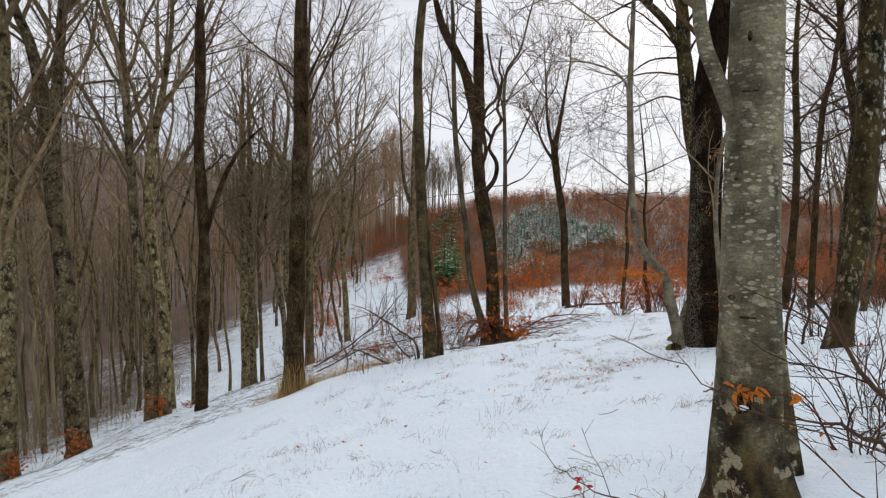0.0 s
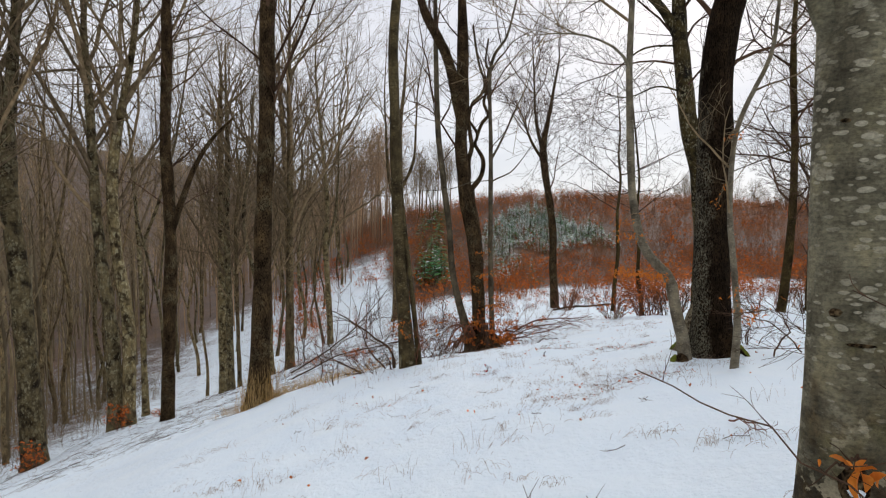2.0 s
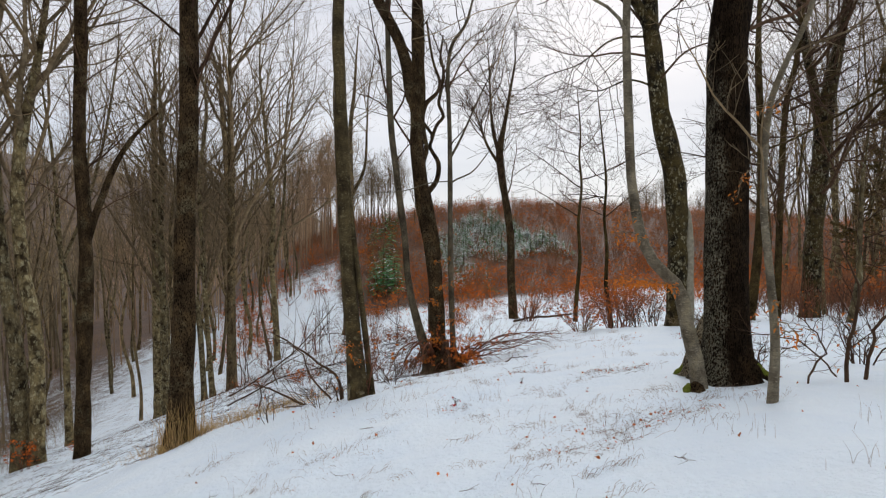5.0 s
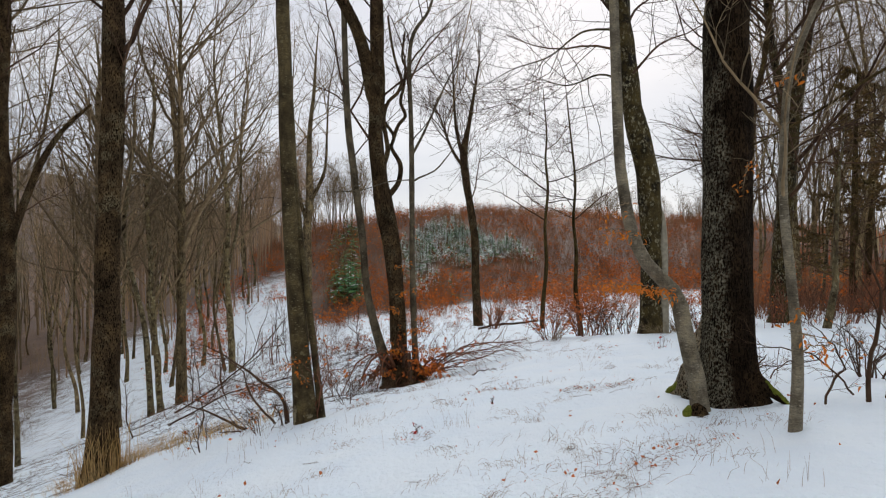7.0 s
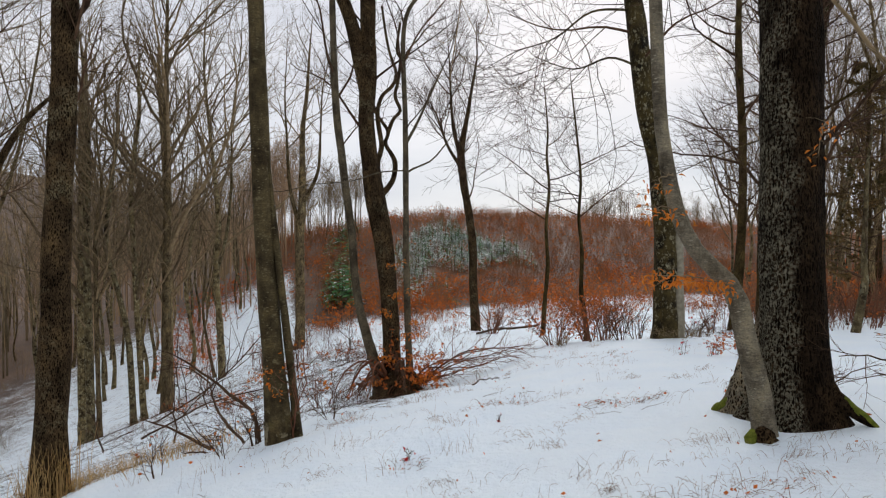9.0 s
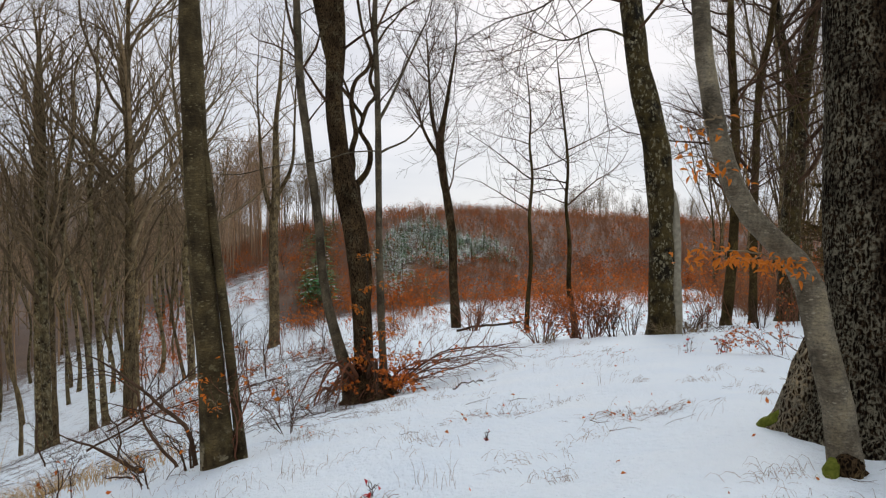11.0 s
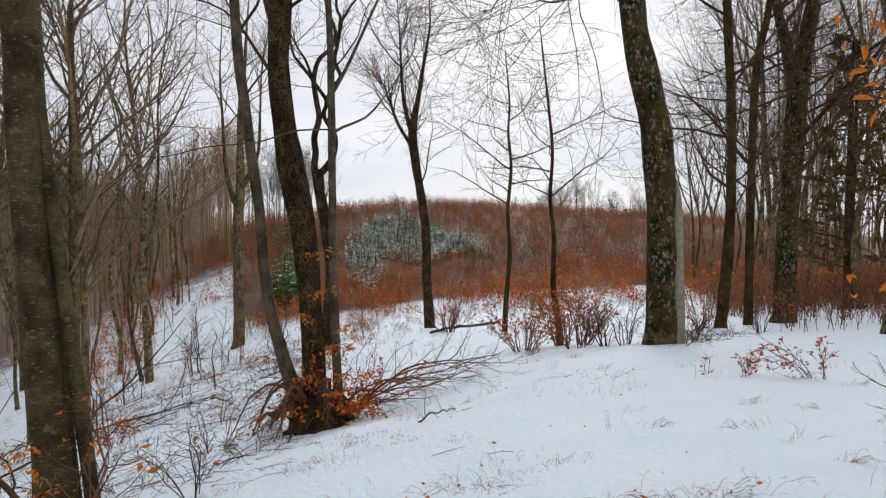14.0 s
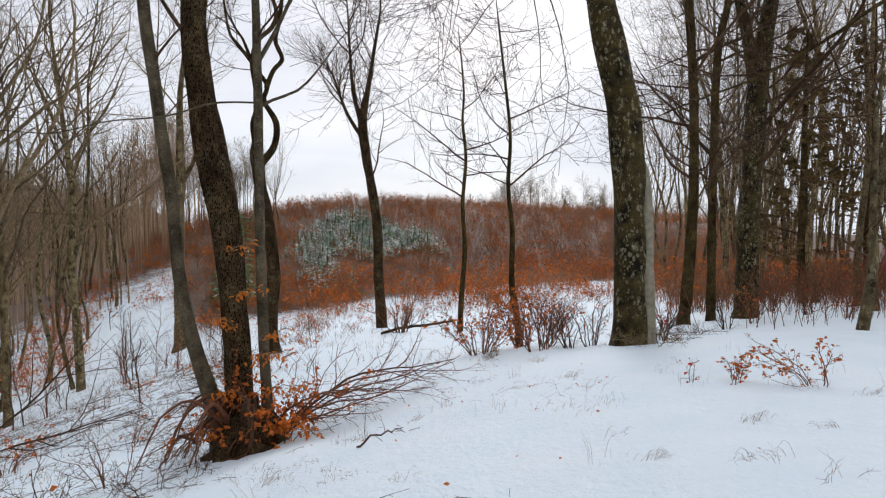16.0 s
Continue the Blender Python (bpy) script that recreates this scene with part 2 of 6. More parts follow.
def snow_ground():
    """Thin fresh snow with dents and blown ripples; leaf litter shows through on the wooded slopes."""
    m, n, l, b = shader("snow", 0.55, 0.3)
    v = coords(n, l)
    s1, s2 = noise_tex(n, l, v, 1.1, 5), noise_tex(n, l, v, 9, 5, 0.65)
    fine = noise_tex(n, l, v, 60, 3)
    col = ramp(n, l, s1, [(0.3, (0.795, 0.900, 0.985)), (0.7, (0.860, 0.945, 0.995))])
    litter = ramp(n, l, fine, [(0.3, (0.050, 0.028, 0.016)), (0.7, (0.160, 0.098, 0.056))])
    litter = mix(n, l, 1.0, litter, ramp(n, l, noise_tex(n, l, v, 0.16, 5, 0.65), [(0.32, (0.5, 0.48, 0.46)), (0.68, (1.3, 1.25, 1.2))]), "MULTIPLY")
    p = n.new("ShaderNodeSeparateXYZ")
    l.new(v, p.inputs[0])
    # how much litter lies bare: little on the open spur, more among the trees, nearly all on the far slopes
    away = calc(n, l, "MAXIMUM", step(n, l, p.outputs["Y"], 82, 125), step(n, l, calc(n, l, "MULTIPLY", p.outputs["X"], -1.0), 42, 90))
    wood = calc(n, l, "ADD", calc(n, l, "MULTIPLY", p.outputs["X"], -1.0), calc(n, l, "MULTIPLY", p.outputs["Y"], -0.18))
    wood = calc(n, l, "MULTIPLY_ADD", step(n, l, wood, 0, 7), 0.12, calc(n, l, "MULTIPLY", step(n, l, wood, 9, 22), 0.12))
    behind = calc(n, l, "MULTIPLY", step(n, l, p.outputs["Y"], 18, 34), 0.085)
    fall = calc(n, l, "ADD", calc(n, l, "MULTIPLY", p.outputs["Y"], 0.28), calc(n, l, "MULTIPLY_ADD", p.outputs["X"], -1.0, -4.8))
    behind = calc(n, l, "MAXIMUM", behind, calc(n, l, "MULTIPLY", calc(n, l, "MULTIPLY", step(n, l, fall, 0, 3), step(n, l, p.outputs["Y"], 15, 20)), 0.10))
    hill = calc(n, l, "MULTIPLY", step(n, l, p.outputs["Y"], 64, 82), step(n, l, calc(n, l, "ADD", p.outputs["X"], calc(n, l, "MULTIPLY", p.outputs["Y"], 0.1)), 1, 8))
    gx = calc(n, l, "MULTIPLY", calc(n, l, "SUBTRACT", p.outputs["X"], 18.5), 1 / 9)
    gy = calc(n, l, "MULTIPLY", calc(n, l, "SUBTRACT", p.outputs["Y"], 104.0), 1 / 15)
    grove = step(n, l, calc(n, l, "ADD", calc(n, l, "MULTIPLY", gx, gx), calc(n, l, "MULTIPLY", gy, gy)), 0.6, 1.3)
    away = calc(n, l, "MAXIMUM", calc(n, l, "MULTIPLY", away, grove), calc(n, l, "MULTIPLY", calc(n, l, "MULTIPLY", hill, 2.2), calc(n, l, "MULTIPLY_ADD", grove, 0.8, 0.2)))
    level = calc(n, l, "ADD", calc(n, l, "MULTIPLY", away, 0.32), calc(n, l, "MAXIMUM", wood, behind))
    mixd = calc(n, l, "ADD", calc(n, l, "MULTIPLY", s2, 0.5), calc(n, l, "MULTIPLY_ADD", noise_tex(n, l, coords(n, l, (1, 0.8, 1)), 30, 3, 0.7), 0.3, calc(n, l, "MULTIPLY", noise_tex(n, l, v, 0.7, 3), 0.22)))
    bare = calc(n, l, "ADD", mixd, level)
    fac = step(n, l, bare, 0.665, 0.75)
    col = mix(n, l, fac, col, litter)
    l.new(col, b.inputs["Base Color"])
    h = calc(n, l, "MULTIPLY_ADD", noise_tex(n, l, coords(n, l, (1, 0.6, 1)), 24, 4, 0.6), 0.15, calc(n, l, "MULTIPLY_ADD", fine, 0.06, s2))
    bumped(n, l, b, h, 0.85, 0.08)
    return m


M_SNOW = snow_ground()
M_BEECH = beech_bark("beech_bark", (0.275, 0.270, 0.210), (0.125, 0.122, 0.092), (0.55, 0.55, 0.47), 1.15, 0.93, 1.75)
M_STEM = beech_bark("grey_stem_bark", (0.160, 0.140, 0.106), (0.075, 0.063, 0.045), (0.27, 0.26, 0.21), 0.7)
M_BEECH_PALE = beech_bark("pale_beech_bark", (0.290, 0.270, 0.225), (0.150, 0.136, 0.110), (0.44, 0.43, 0.37), 0.7)
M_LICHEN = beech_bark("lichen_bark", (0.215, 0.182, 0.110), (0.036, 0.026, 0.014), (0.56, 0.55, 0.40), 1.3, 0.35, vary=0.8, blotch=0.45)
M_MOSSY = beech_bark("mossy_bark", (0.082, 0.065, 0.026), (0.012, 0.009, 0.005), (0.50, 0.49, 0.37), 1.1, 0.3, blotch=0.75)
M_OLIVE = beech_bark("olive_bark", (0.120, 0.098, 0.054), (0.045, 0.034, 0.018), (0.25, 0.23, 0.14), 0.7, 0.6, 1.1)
M_OAK = ridged_bark("oak_bark", (0.046, 0.032, 0.021), (0.010, 0.007, 0.0045), (0.34, 0.34, 0.28), 44, 0.03, 2.4, 0.16)
M_BLACK = ridged_bark("black_bark", (0.125, 0.090, 0.055), (0.014, 0.010, 0.006), (0.36, 0.33, 0.22), 34, 0.03, 0.0, 0.3)
M_HORNBEAM = ridged_bark("brown_bark", (0.092, 0.072, 0.036), (0.040, 0.029, 0.014), (0.26, 0.235, 0.12), 34, 0.008, 0.0, 0.17)
M_WOOD = ridged_bark("forest_bark", (0.29, 0.240, 0.158), (0.065, 0.048, 0.029), (0.50, 0.47, 0.33), 22, 0.01, 0.0, 0.17, 0.9)
M_PALE_OAK = ridged_bark("pale_oak_bark", (0.34, 0.30, 0.24), (0.03, 0.02, 0.014), (0.42, 0.42, 0.36), 40, 0.03, 0.0, 0.22)
M_TWIG = plain("twig_bark", (0.042, 0.025, 0.016), (0.100, 0.061, 0.038), 0.85, 5, 0.5, 0)
M_TWIG_GREY = plain("grey_twig_bark", (0.110, 0.080, 0.047), (0.25, 0.190, 0.115), 0.85, 5, 0.5, 0)
# distance haze is put into this bark colour, so it is paler than bark
M_FAR_HAZED = plain("hazed_far_bark", (0.205, 0.150, 0.088), (0.39, 0.298, 0.180), 0.9, 0.05, 0.6, 0)
M_RED_TWIG = plain("red_twig_bark", (0.215, 0.105, 0.056), (0.35, 0.180, 0.098), 0.85, 0.12, 0.25, 0)
M_LEAF = plain("dead_beech_leaf", (0.46, 0.12, 0.014), (0.70, 0.25, 0.04), 0.6, 1.5, 0.6, 0, 0.35)
M_LEAF_BROWN = plain("brown_leaf", (0.42, 0.10, 0.02), (0.62, 0.20, 0.045), 0.65, 0.2, 0.6, 0, 0.3)
M_RED = plain("red_leaf", (0.38, 0.02, 0.02), (0.5, 0.05, 0.04), 0.6, 5, 0.4, 0, 0.2)
M_GRASS = plain("dry_grass", (0.47, 0.29, 0.10), (0.66, 0.47, 0.22), 0.8, 3, 0.5, 0, 0.3)
M_STALK = plain("dry_stalk", (0.17, 0.115, 0.08), (0.33, 0.235, 0.165), 0.8, 3, 0.5, 0)
M_NEEDLE = plain("spruce_needles", (0.055, 0.165, 0.060), (0.14, 0.30, 0.12), 0.7, 1.2, 0.5, 0)
M_FROST = plain("snowy_needles", (0.66, 0.71, 0.72), (0.86, 0.88, 0.90), 0.6, 2, 0.3, 0)
M_PINE = plain("pine_needles", (0.07, 0.06, 0.022), (0.21, 0.13, 0.055), 0.7, 0.6, 0.6, 0)
# reddish brown lifted in tone to imitate air haze over the path-side wood
M_FAR_RED_HAZED = plain("hazed_far_red_bark", (0.25, 0.172, 0.108), (0.44, 0.315, 0.205), 0.9, 0.05, 0.6, 0)
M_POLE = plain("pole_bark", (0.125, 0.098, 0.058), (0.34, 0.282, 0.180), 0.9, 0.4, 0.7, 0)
M_MOSS = plain("moss", (0.075, 0.095, 0.014), (0.17, 0.185, 0.03), 0.95, 30, 0, 0.8)
M_DEAD = plain("dead_wood", (0.17, 0.150, 0.110), (0.29, 0.26, 0.19), 0.85, 8, 0, 0.5)
M_BARE_WOOD = plain("red_branch_bark", (0.10, 0.042, 0.026), (0.21, 0.095, 0.054), 0.7, 4, 0.4, 0.3)


# ---- building tools ----
def mesh_of(name, verts, faces, material, flat=False):
    """A mesh out of arrays of corners and four-cornered faces."""
    me = bpy.data.meshes.new(name)
    verts, faces = np.asarray(verts, np.float32), np.asarray(faces, np.int32)
    k = faces.shape[1]
    me.vertices.add(len(verts))
    me.vertices.foreach_set("co", verts.ravel())
    me.loops.add(faces.size)
    me.loops.foreach_set("vertex_index", faces.ravel())
    me.polygons.add(len(faces))
    me.polygons.foreach_set("loop_start", np.arange(0, faces.size, k, dtype=np.int32))
    me.polygons.foreach_set("use_smooth", np.full(len(faces), not flat))
    me.materials.append(material)
    me.update(calc_edges=True)
    me.validate()
    return me


def joined(pieces):
    """Several (verts, faces) as one."""
    v, f, k = [], [], 0
    for a, b in pieces:
        if len(a):
            v.append(a)
            f.append(b + k)
            k += len(a)
    return np.concatenate(v), np.concatenate(f)


def part(name, geometry, material, parent, label="", flat=False, kind=""):
    ob = new(name, mesh_of(name, *geometry, material, flat))
    ob.parent = parent
    return tagged(ob, label, kind=kind)


def thing(name, at, label, category, group="", kind=""):
    ob = new(name)
    ob.empty_display_size = 0.2
    ob.location = at
    return tagged(ob, label, category, group, kind)


def unit(v):
    return v / np.maximum(np.linalg.norm(v, axis=-1, keepdims=True), 1e-9)


def tubes(P, R, sides=4, lumps=None):
    """Round bars along many paths of as many points: P is paths x points x 3, R paths x points."""
    P, R = np.asarray(P, float), np.asarray(R, float)
    m, n, _ = P.shape
    T = unit(np.gradient(P, axis=1))
    main = unit(P[:, -1] - P[:, 0])
    ref = np.where(np.abs(main[:, 2:3]) > 0.8, np.array([[1.0, 0, 0]]), np.array([[0, 0, 1.0]]))[:, None, :]
    A = unit(np.cross(T, np.broadcast_to(ref, T.shape)))
    B = np.cross(T, A)
    th = np.arange(sides) * 2 * np.pi / sides
    rr = R[:, :, None] * np.ones(sides) if lumps is None else R[:, :, None] * lumps
    V = P[:, :, None, :] + rr[..., None] * (np.cos(th)[None, None, :, None] * A[:, :, None, :] + np.sin(th)[None, None, :, None] * B[:, :, None, :])
    idx = np.arange(m * n * sides).reshape(m, n, sides)
    nxt = np.roll(idx, -1, axis=2)
    F = np.stack([idx[:, :-1], nxt[:, :-1], nxt[:, 1:], idx[:, 1:]], -1).reshape(-1, 4)
    return V.reshape(-1, 3), F


def curve(points, n):
    """A smooth path of n points through a few control points (x, y, z, radius)."""
    c = np.asarray(points, float)
    d = np.r_[0, np.cumsum(np.linalg.norm(np.diff(c[:, :3], axis=0), axis=1))]
    s = np.linspace(0, d[-1], n)
    k = np.clip(np.searchsorted(d, s, side="right") - 1, 0, len(c) - 2)
    u = ((s - d[k]) / (d[k + 1] - d[k]))[:, None]
    p0, p1, p2, p3 = c[np.maximum(k - 1, 0)], c[k], c[k + 1], c[np.minimum(k + 2, len(c) - 1)]
    return 0.5 * (2 * p1 + (p2 - p0) * u + (2 * p0 - 5 * p1 + 4 * p2 - p3) * u ** 2 + (3 * p1 - p0 - 3 * p2 + p3) * u ** 3)


def grow(P, R, count, rng, lo, hi, angle, length, lift, wob, n, thin=0.55, ending=0.25, least=0.003, shape=0.5):
    """New shoots on every path: count on each, between the shares lo and hi of its length, leaving it at about that angle, curving up by lift."""
    m, k, _ = P.shape
    s = lo + (hi - lo) * (np.arange(count)[None, :] + rng.random((m, count))) / count
    g = np.clip(s, 0, 0.999) * (k - 1)
    i = g.astype(int)
    f = (g - i)[..., None]
    rows = np.arange(m)[:, None]
    base = P[rows, i] * (1 - f) + P[rows, i + 1] * f
    r0 = R[rows, i] * (1 - f[..., 0]) + R[rows, i + 1] * f[..., 0]
    T = unit(P[rows, i + 1] - P[rows, i])
    q = rng.normal(size=T.shape)
    q[..., 2] *= 0.6
    q = unit(q - (q * T).sum(-1, keepdims=True) * T)
    a = np.radians(angle) * (0.7 + 0.6 * rng.random(s.shape))[..., None]
    d = np.cos(a) * T + np.sin(a) * q
    span = np.linalg.norm(np.diff(P, axis=1), axis=2).sum(1)[:, None]
    L = (length if length > 0 else -length * span) * (0.55 + 0.75 * rng.random(s.shape)) * (1 - shape * (s - lo) / max(1 - lo, 1e-3))
    path, dirs = [base], d
    for j in range(n - 1):
        path.append(path[-1] + dirs * (L / (n - 1))[..., None])
        dirs = unit(dirs + np.array([0, 0, lift / (n - 1)]) + rng.normal(size=dirs.shape) * wob)
    NP = np.stack(path, 2).reshape(-1, n, 3)
    rr = np.maximum(np.minimum(r0 * thin, 0.0082 * L ** 1.2 + 0.0015), least)
    NR = rr[..., None] * np.linspace(1, ending, n)
    return NP, np.maximum(NR.reshape(-1, n), least * 0.6)


def leaves(at, size, rng, droop=0.2):
    """Small folded leaves at the given points, turned at random."""
    at = np.asarray(at, float)
    m = len(at)
    d = rng.normal(size=(m, 3))
    d[:, 2] = d[:, 2] * 0.5 - droop
    d = unit(d)
    s = unit(np.cross(d, rng.normal(size=(m, 3))))
    up = np.cross(d, s)
    L = (size * (0.6 + 0.8 * rng.random(m)))[:, None]
    w = L * (0.28 + 0.12 * rng.random(m))[:, None]
    lift = up * w * (rng.random((m, 1)) - 0.3)
    V = np.stack([at, at + d * L * 0.45 + s * w + lift, at + d * L - up * L * 0.12, at + d * L * 0.45 - s * w + lift], 1).reshape(-1, 3)
    return V, np.arange(4 * m).reshape(-1, 4)


def on_paths(P, count, rng, lo=0.3):
    """Points strewn along paths."""
    i = rng.integers(0, len(P), count)
    g = (lo + (1 - lo) * rng.random(count)) * (P.shape[1] - 1.001)
    k = g.astype(int)
    f = (g - k)[:, None]
    return P[i, k] * (1 - f) + P[i, k + 1] * f


def trunk_form(points, rng, sides=14, step_len=0.22, roots=0.0, lump=0.05, fluted=0.0):
    """The mesh of a trunk through control points, with a root flare, lumps and flutes."""
    c = np.asarray(points, float)
    length = np.linalg.norm(np.diff(c[:, :3], axis=0), axis=1).sum()
    n = int(np.clip(length / step_len, 6, 90))
    q = curve(points, n)
    th = np.arange(sides) * 2 * np.pi / sides
    s = np.linspace(0, length, n)[:, None]
    lob = np.ones((n, sides))
    for k in range(2, 6):
        lob += lump / k * 1.6 * np.sin(k * th[None, :] + rng.random() * 6.3 + s * rng.normal() * 0.9)
        lob += lump * 0.5 * np.sin(k * th[None, :] + rng.random() * 6.3 + s * (1.5 + 3 * rng.random()))
    lob += fluted * rng.normal(size=lob.shape)
    if roots:
        ph = rng.random() * 6.3
        lob += roots * np.exp(-np.maximum(s - 0.5, 0) / 0.28) * (0.35 + 0.65 * (0.5 + 0.5 * np.cos(5 * th[None, :] + ph + 0.8 * np.sin(th[None, :] + ph))) ** 2)
    return tubes(q[None, :, :3], q[None, :, 3], sides, lob[None]), q


def crown_of(stems, rng, limbs, first, spread=42, reach=4.0, subs=7, twigs=5, lift=0.5, least=0.0045, light=False):
    """Limbs, branches and twigs on the given stems (arrays of points with radius). Returns the geometry and the twig paths."""
    out, tips = [], []
    for q in stems:
        P, R = q[None, :, :3], q[None, :, 3]
        a, ra = grow(P, R, limbs, rng, first, 0.99, spread, reach, lift, 0.12 if light else 0.14, 5 if light else 9, 0.6, 0.25, least * 1.8)
        b, rb = grow(a, ra, subs, rng, 0.2, 0.97, 46, -0.5, 0.35, 0.17, 3 if light else 4, 0.6, 0.3, least * 1.2)
        out += [tubes(a, ra, 3 if light else 5), tubes(b, rb, 3)]
        tips.append(b)
        if twigs:
            c, rc = grow(b, rb, twigs, rng, 0.15, 0.98, 44, -0.55, 0.25, 0.17, 2 if light else 3, 0.6, 0.35, least)
            out.append(tubes(c, rc, 3))
            tips.append(c)
    return joined(out), tips


def tree(name, label, stems, bark, seed, top=15.0, limbs=12, first=0.5, sides=14, roots=0.5, twig=None, category="tree",
         stem_names=(), reach=4.0, subs=7, twigs=5, spread=42, lump=0.05, fluted=0.0, carry=1, group="", lift=0.5, light=False, slim=1.0, bare=(), other=None):
    """A leafless tree. stems: control points (x, y, z, radius) from the ground up; the first `carry` of them run on up to the height top."""
    rng = np.random.default_rng(seed)
    x0, y0, z0 = stems[0][0][:3]
    root = thing(name, (x0, y0, z0), label, category, group)
    full = []
    for i, st in enumerate(stems):
        c = [(p[0] - x0, p[1] - y0, p[2] - z0, p[3] * slim) for p in st]
        if i == 0 or abs(c[0][2]) < 0.8:
            c.insert(0, (c[0][0], c[0][1], c[0][2] - 0.5, c[0][3] * 1.1))
        if i < carry:
            d = np.array(c[-1][:3]) - np.array(c[-2][:3])
            d = unit(d * np.array([0.5, 0.5, 1.0]))
            left = max(top - c[-1][2], 0.5)
            for k in (1, 2, 3):
                s = left * k / 3
                w = rng.normal(size=2) * 0.022 * left
                c.append((c[-1][0] + d[0] * left / 3 + w[0], c[-1][1] + d[1] * left / 3 + w[1], c[-1][2] + left / 3, st[-1][3] * slim * (1 - 0.3 * k)))
                c[-1] = (*c[-1][:3], max(c[-1][3], 0.012))
        g, q = trunk_form(c, rng, sides if i == 0 else max(8, sides - 4), 0.8 if light else 0.2, roots if i == 0 or abs(c[0][2]) < 0.8 else 0.0, lump, fluted)
        part(stem_names[i] if i < len(stem_names) else ("trunk" if i == 0 else "stem"), g, (other or {}).get(i, bark), root)
        full.append(q)
    if limbs:
        g, tips = crown_of([q for i, q in enumerate(full) if i not in bare], rng, limbs, first, spread, reach, subs, twigs, lift, 0.0055 if light else 0.0045, light)
        part("crown", g, twig or M_TWIG, root, "bare twiggy crown")
    return root


# ---- the ground ----
def build_ground():
    """One sheet of land to the horizon, finest where the camera walks."""
    u = np.linspace(-1, 1, 281)
    gx = 2 + 3.4 * np.sinh(6.2 * u)
    gy = 10 + 3.4 * np.sinh(6.2 * np.linspace(-1, 1, 291))
    X, Y = np.meshgrid(gx, gy)
    Z = height(X, Y)
    ny, nx = X.shape
    idx = np.arange(nx * ny).reshape(ny, nx)
    F = np.stack([idx[:-1, :-1], idx[:-1, 1:], idx[1:, 1:], idx[1:, :-1]], -1).reshape(-1, 4)
    V = np.stack([X, Y, Z], -1).reshape(-1, 3)
    ob = new("ground", mesh_of("ground", V, F, M_SNOW))
    return tagged(ob, "snow-covered forest floor with leaf litter showing through", "ground", kind="structure")


build_ground()


# ---- the trees beside the walk ----
tree("beech_tree", "smooth grey beech trunk with pale lichen spots beside the walk", [
    [(1.89, 3.62, -0.25, 0.37), (1.88, 3.63, -0.02, 0.305), (1.85, 3.65, 0.25, 0.255), (1.85, 3.66, 0.5, 0.232), (1.87, 3.7, 1.05, 0.212),
     (1.87, 3.73, 1.59, 0.203), (1.89, 3.78, 2.28, 0.197), (1.91, 3.82, 2.96, 0.19), (1.93, 3.86, 4.2, 0.18)],
    [(1.86, 3.78, 2.05, 0.06), (1.77, 3.78, 2.23, 0.062), (1.68, 3.79, 2.45, 0.058), (1.59, 3.81, 2.69, 0.057), (1.55, 3.82, 2.96, 0.051), (1.5, 3.9, 4.0, 0.04)],
    [(2.36, 3.98, -0.3, 0.085), (2.28, 4.03, 0.46, 0.055), (2.23, 4.07, 0.98, 0.045), (2.20, 4.12, 1.7, 0.038), (2.24, 4.2, 3.2, 0.028)]],
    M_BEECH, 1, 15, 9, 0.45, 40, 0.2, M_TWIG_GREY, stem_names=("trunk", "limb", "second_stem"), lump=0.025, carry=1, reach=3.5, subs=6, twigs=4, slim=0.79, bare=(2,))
tree("curved_beech", "young grey beech with a crooked leaning stem and mossy foot", [
    [(4.33, 11.06, -1.0, 0.145), (4.30, 11.07, -0.78, 0.13), (4.26, 11.08, -0.48, 0.122), (4.19, 11.1, -0.21, 0.118), (4.14, 11.14, 0.07, 0.114), (4.12, 11.18, 0.29, 0.12), (4.08, 11.22, 0.45, 0.116),
     (3.97, 11.27, 0.60, 0.102), (3.80, 11.32, 0.77, 0.095), (3.67, 11.38, 1.03, 0.09), (3.60, 11.44, 1.33, 0.086), (3.55, 11.5, 1.75, 0.082), (3.53, 11.55, 2.17, 0.078), (3.49, 11.62, 3.58, 0.069), (3.51, 11.68, 4.34, 0.061)],
    [(3.49, 11.63, 3.85, 0.035), (3.36, 11.6, 4.08, 0.03), (3.12, 11.6, 4.26, 0.025), (2.71, 11.58, 4.39, 0.02), (2.26, 11.6, 4.42, 0.014), (1.81, 11.6, 4.38, 0.006)]],
    M_BEECH_PALE, 2, 11, 9, 0.5, 20, 0.1, M_TWIG_GREY, lump=0.03, reach=2.6, subs=6, twigs=4, slim=0.79, stem_names=("trunk", "arching_branch"))
tree("oak_tree", "massive dark oak with furrowed bark and mossy roots", [
    [(4.93, 11.44, -0.98, 0.42), (4.91, 11.45, -0.6, 0.365), (4.90, 11.48, 0.03, 0.336), (4.91, 11.54, 1.27, 0.325), (4.95, 11.62, 2.83, 0.31), (5.03, 11.68, 4.39, 0.29)]],
    M_OAK, 3, 17, 18, 0.30, 48, 0.8, lump=0.03, fluted=0.012, reach=5.0, subs=8, twigs=5, spread=60, lift=0.25, slim=0.88)
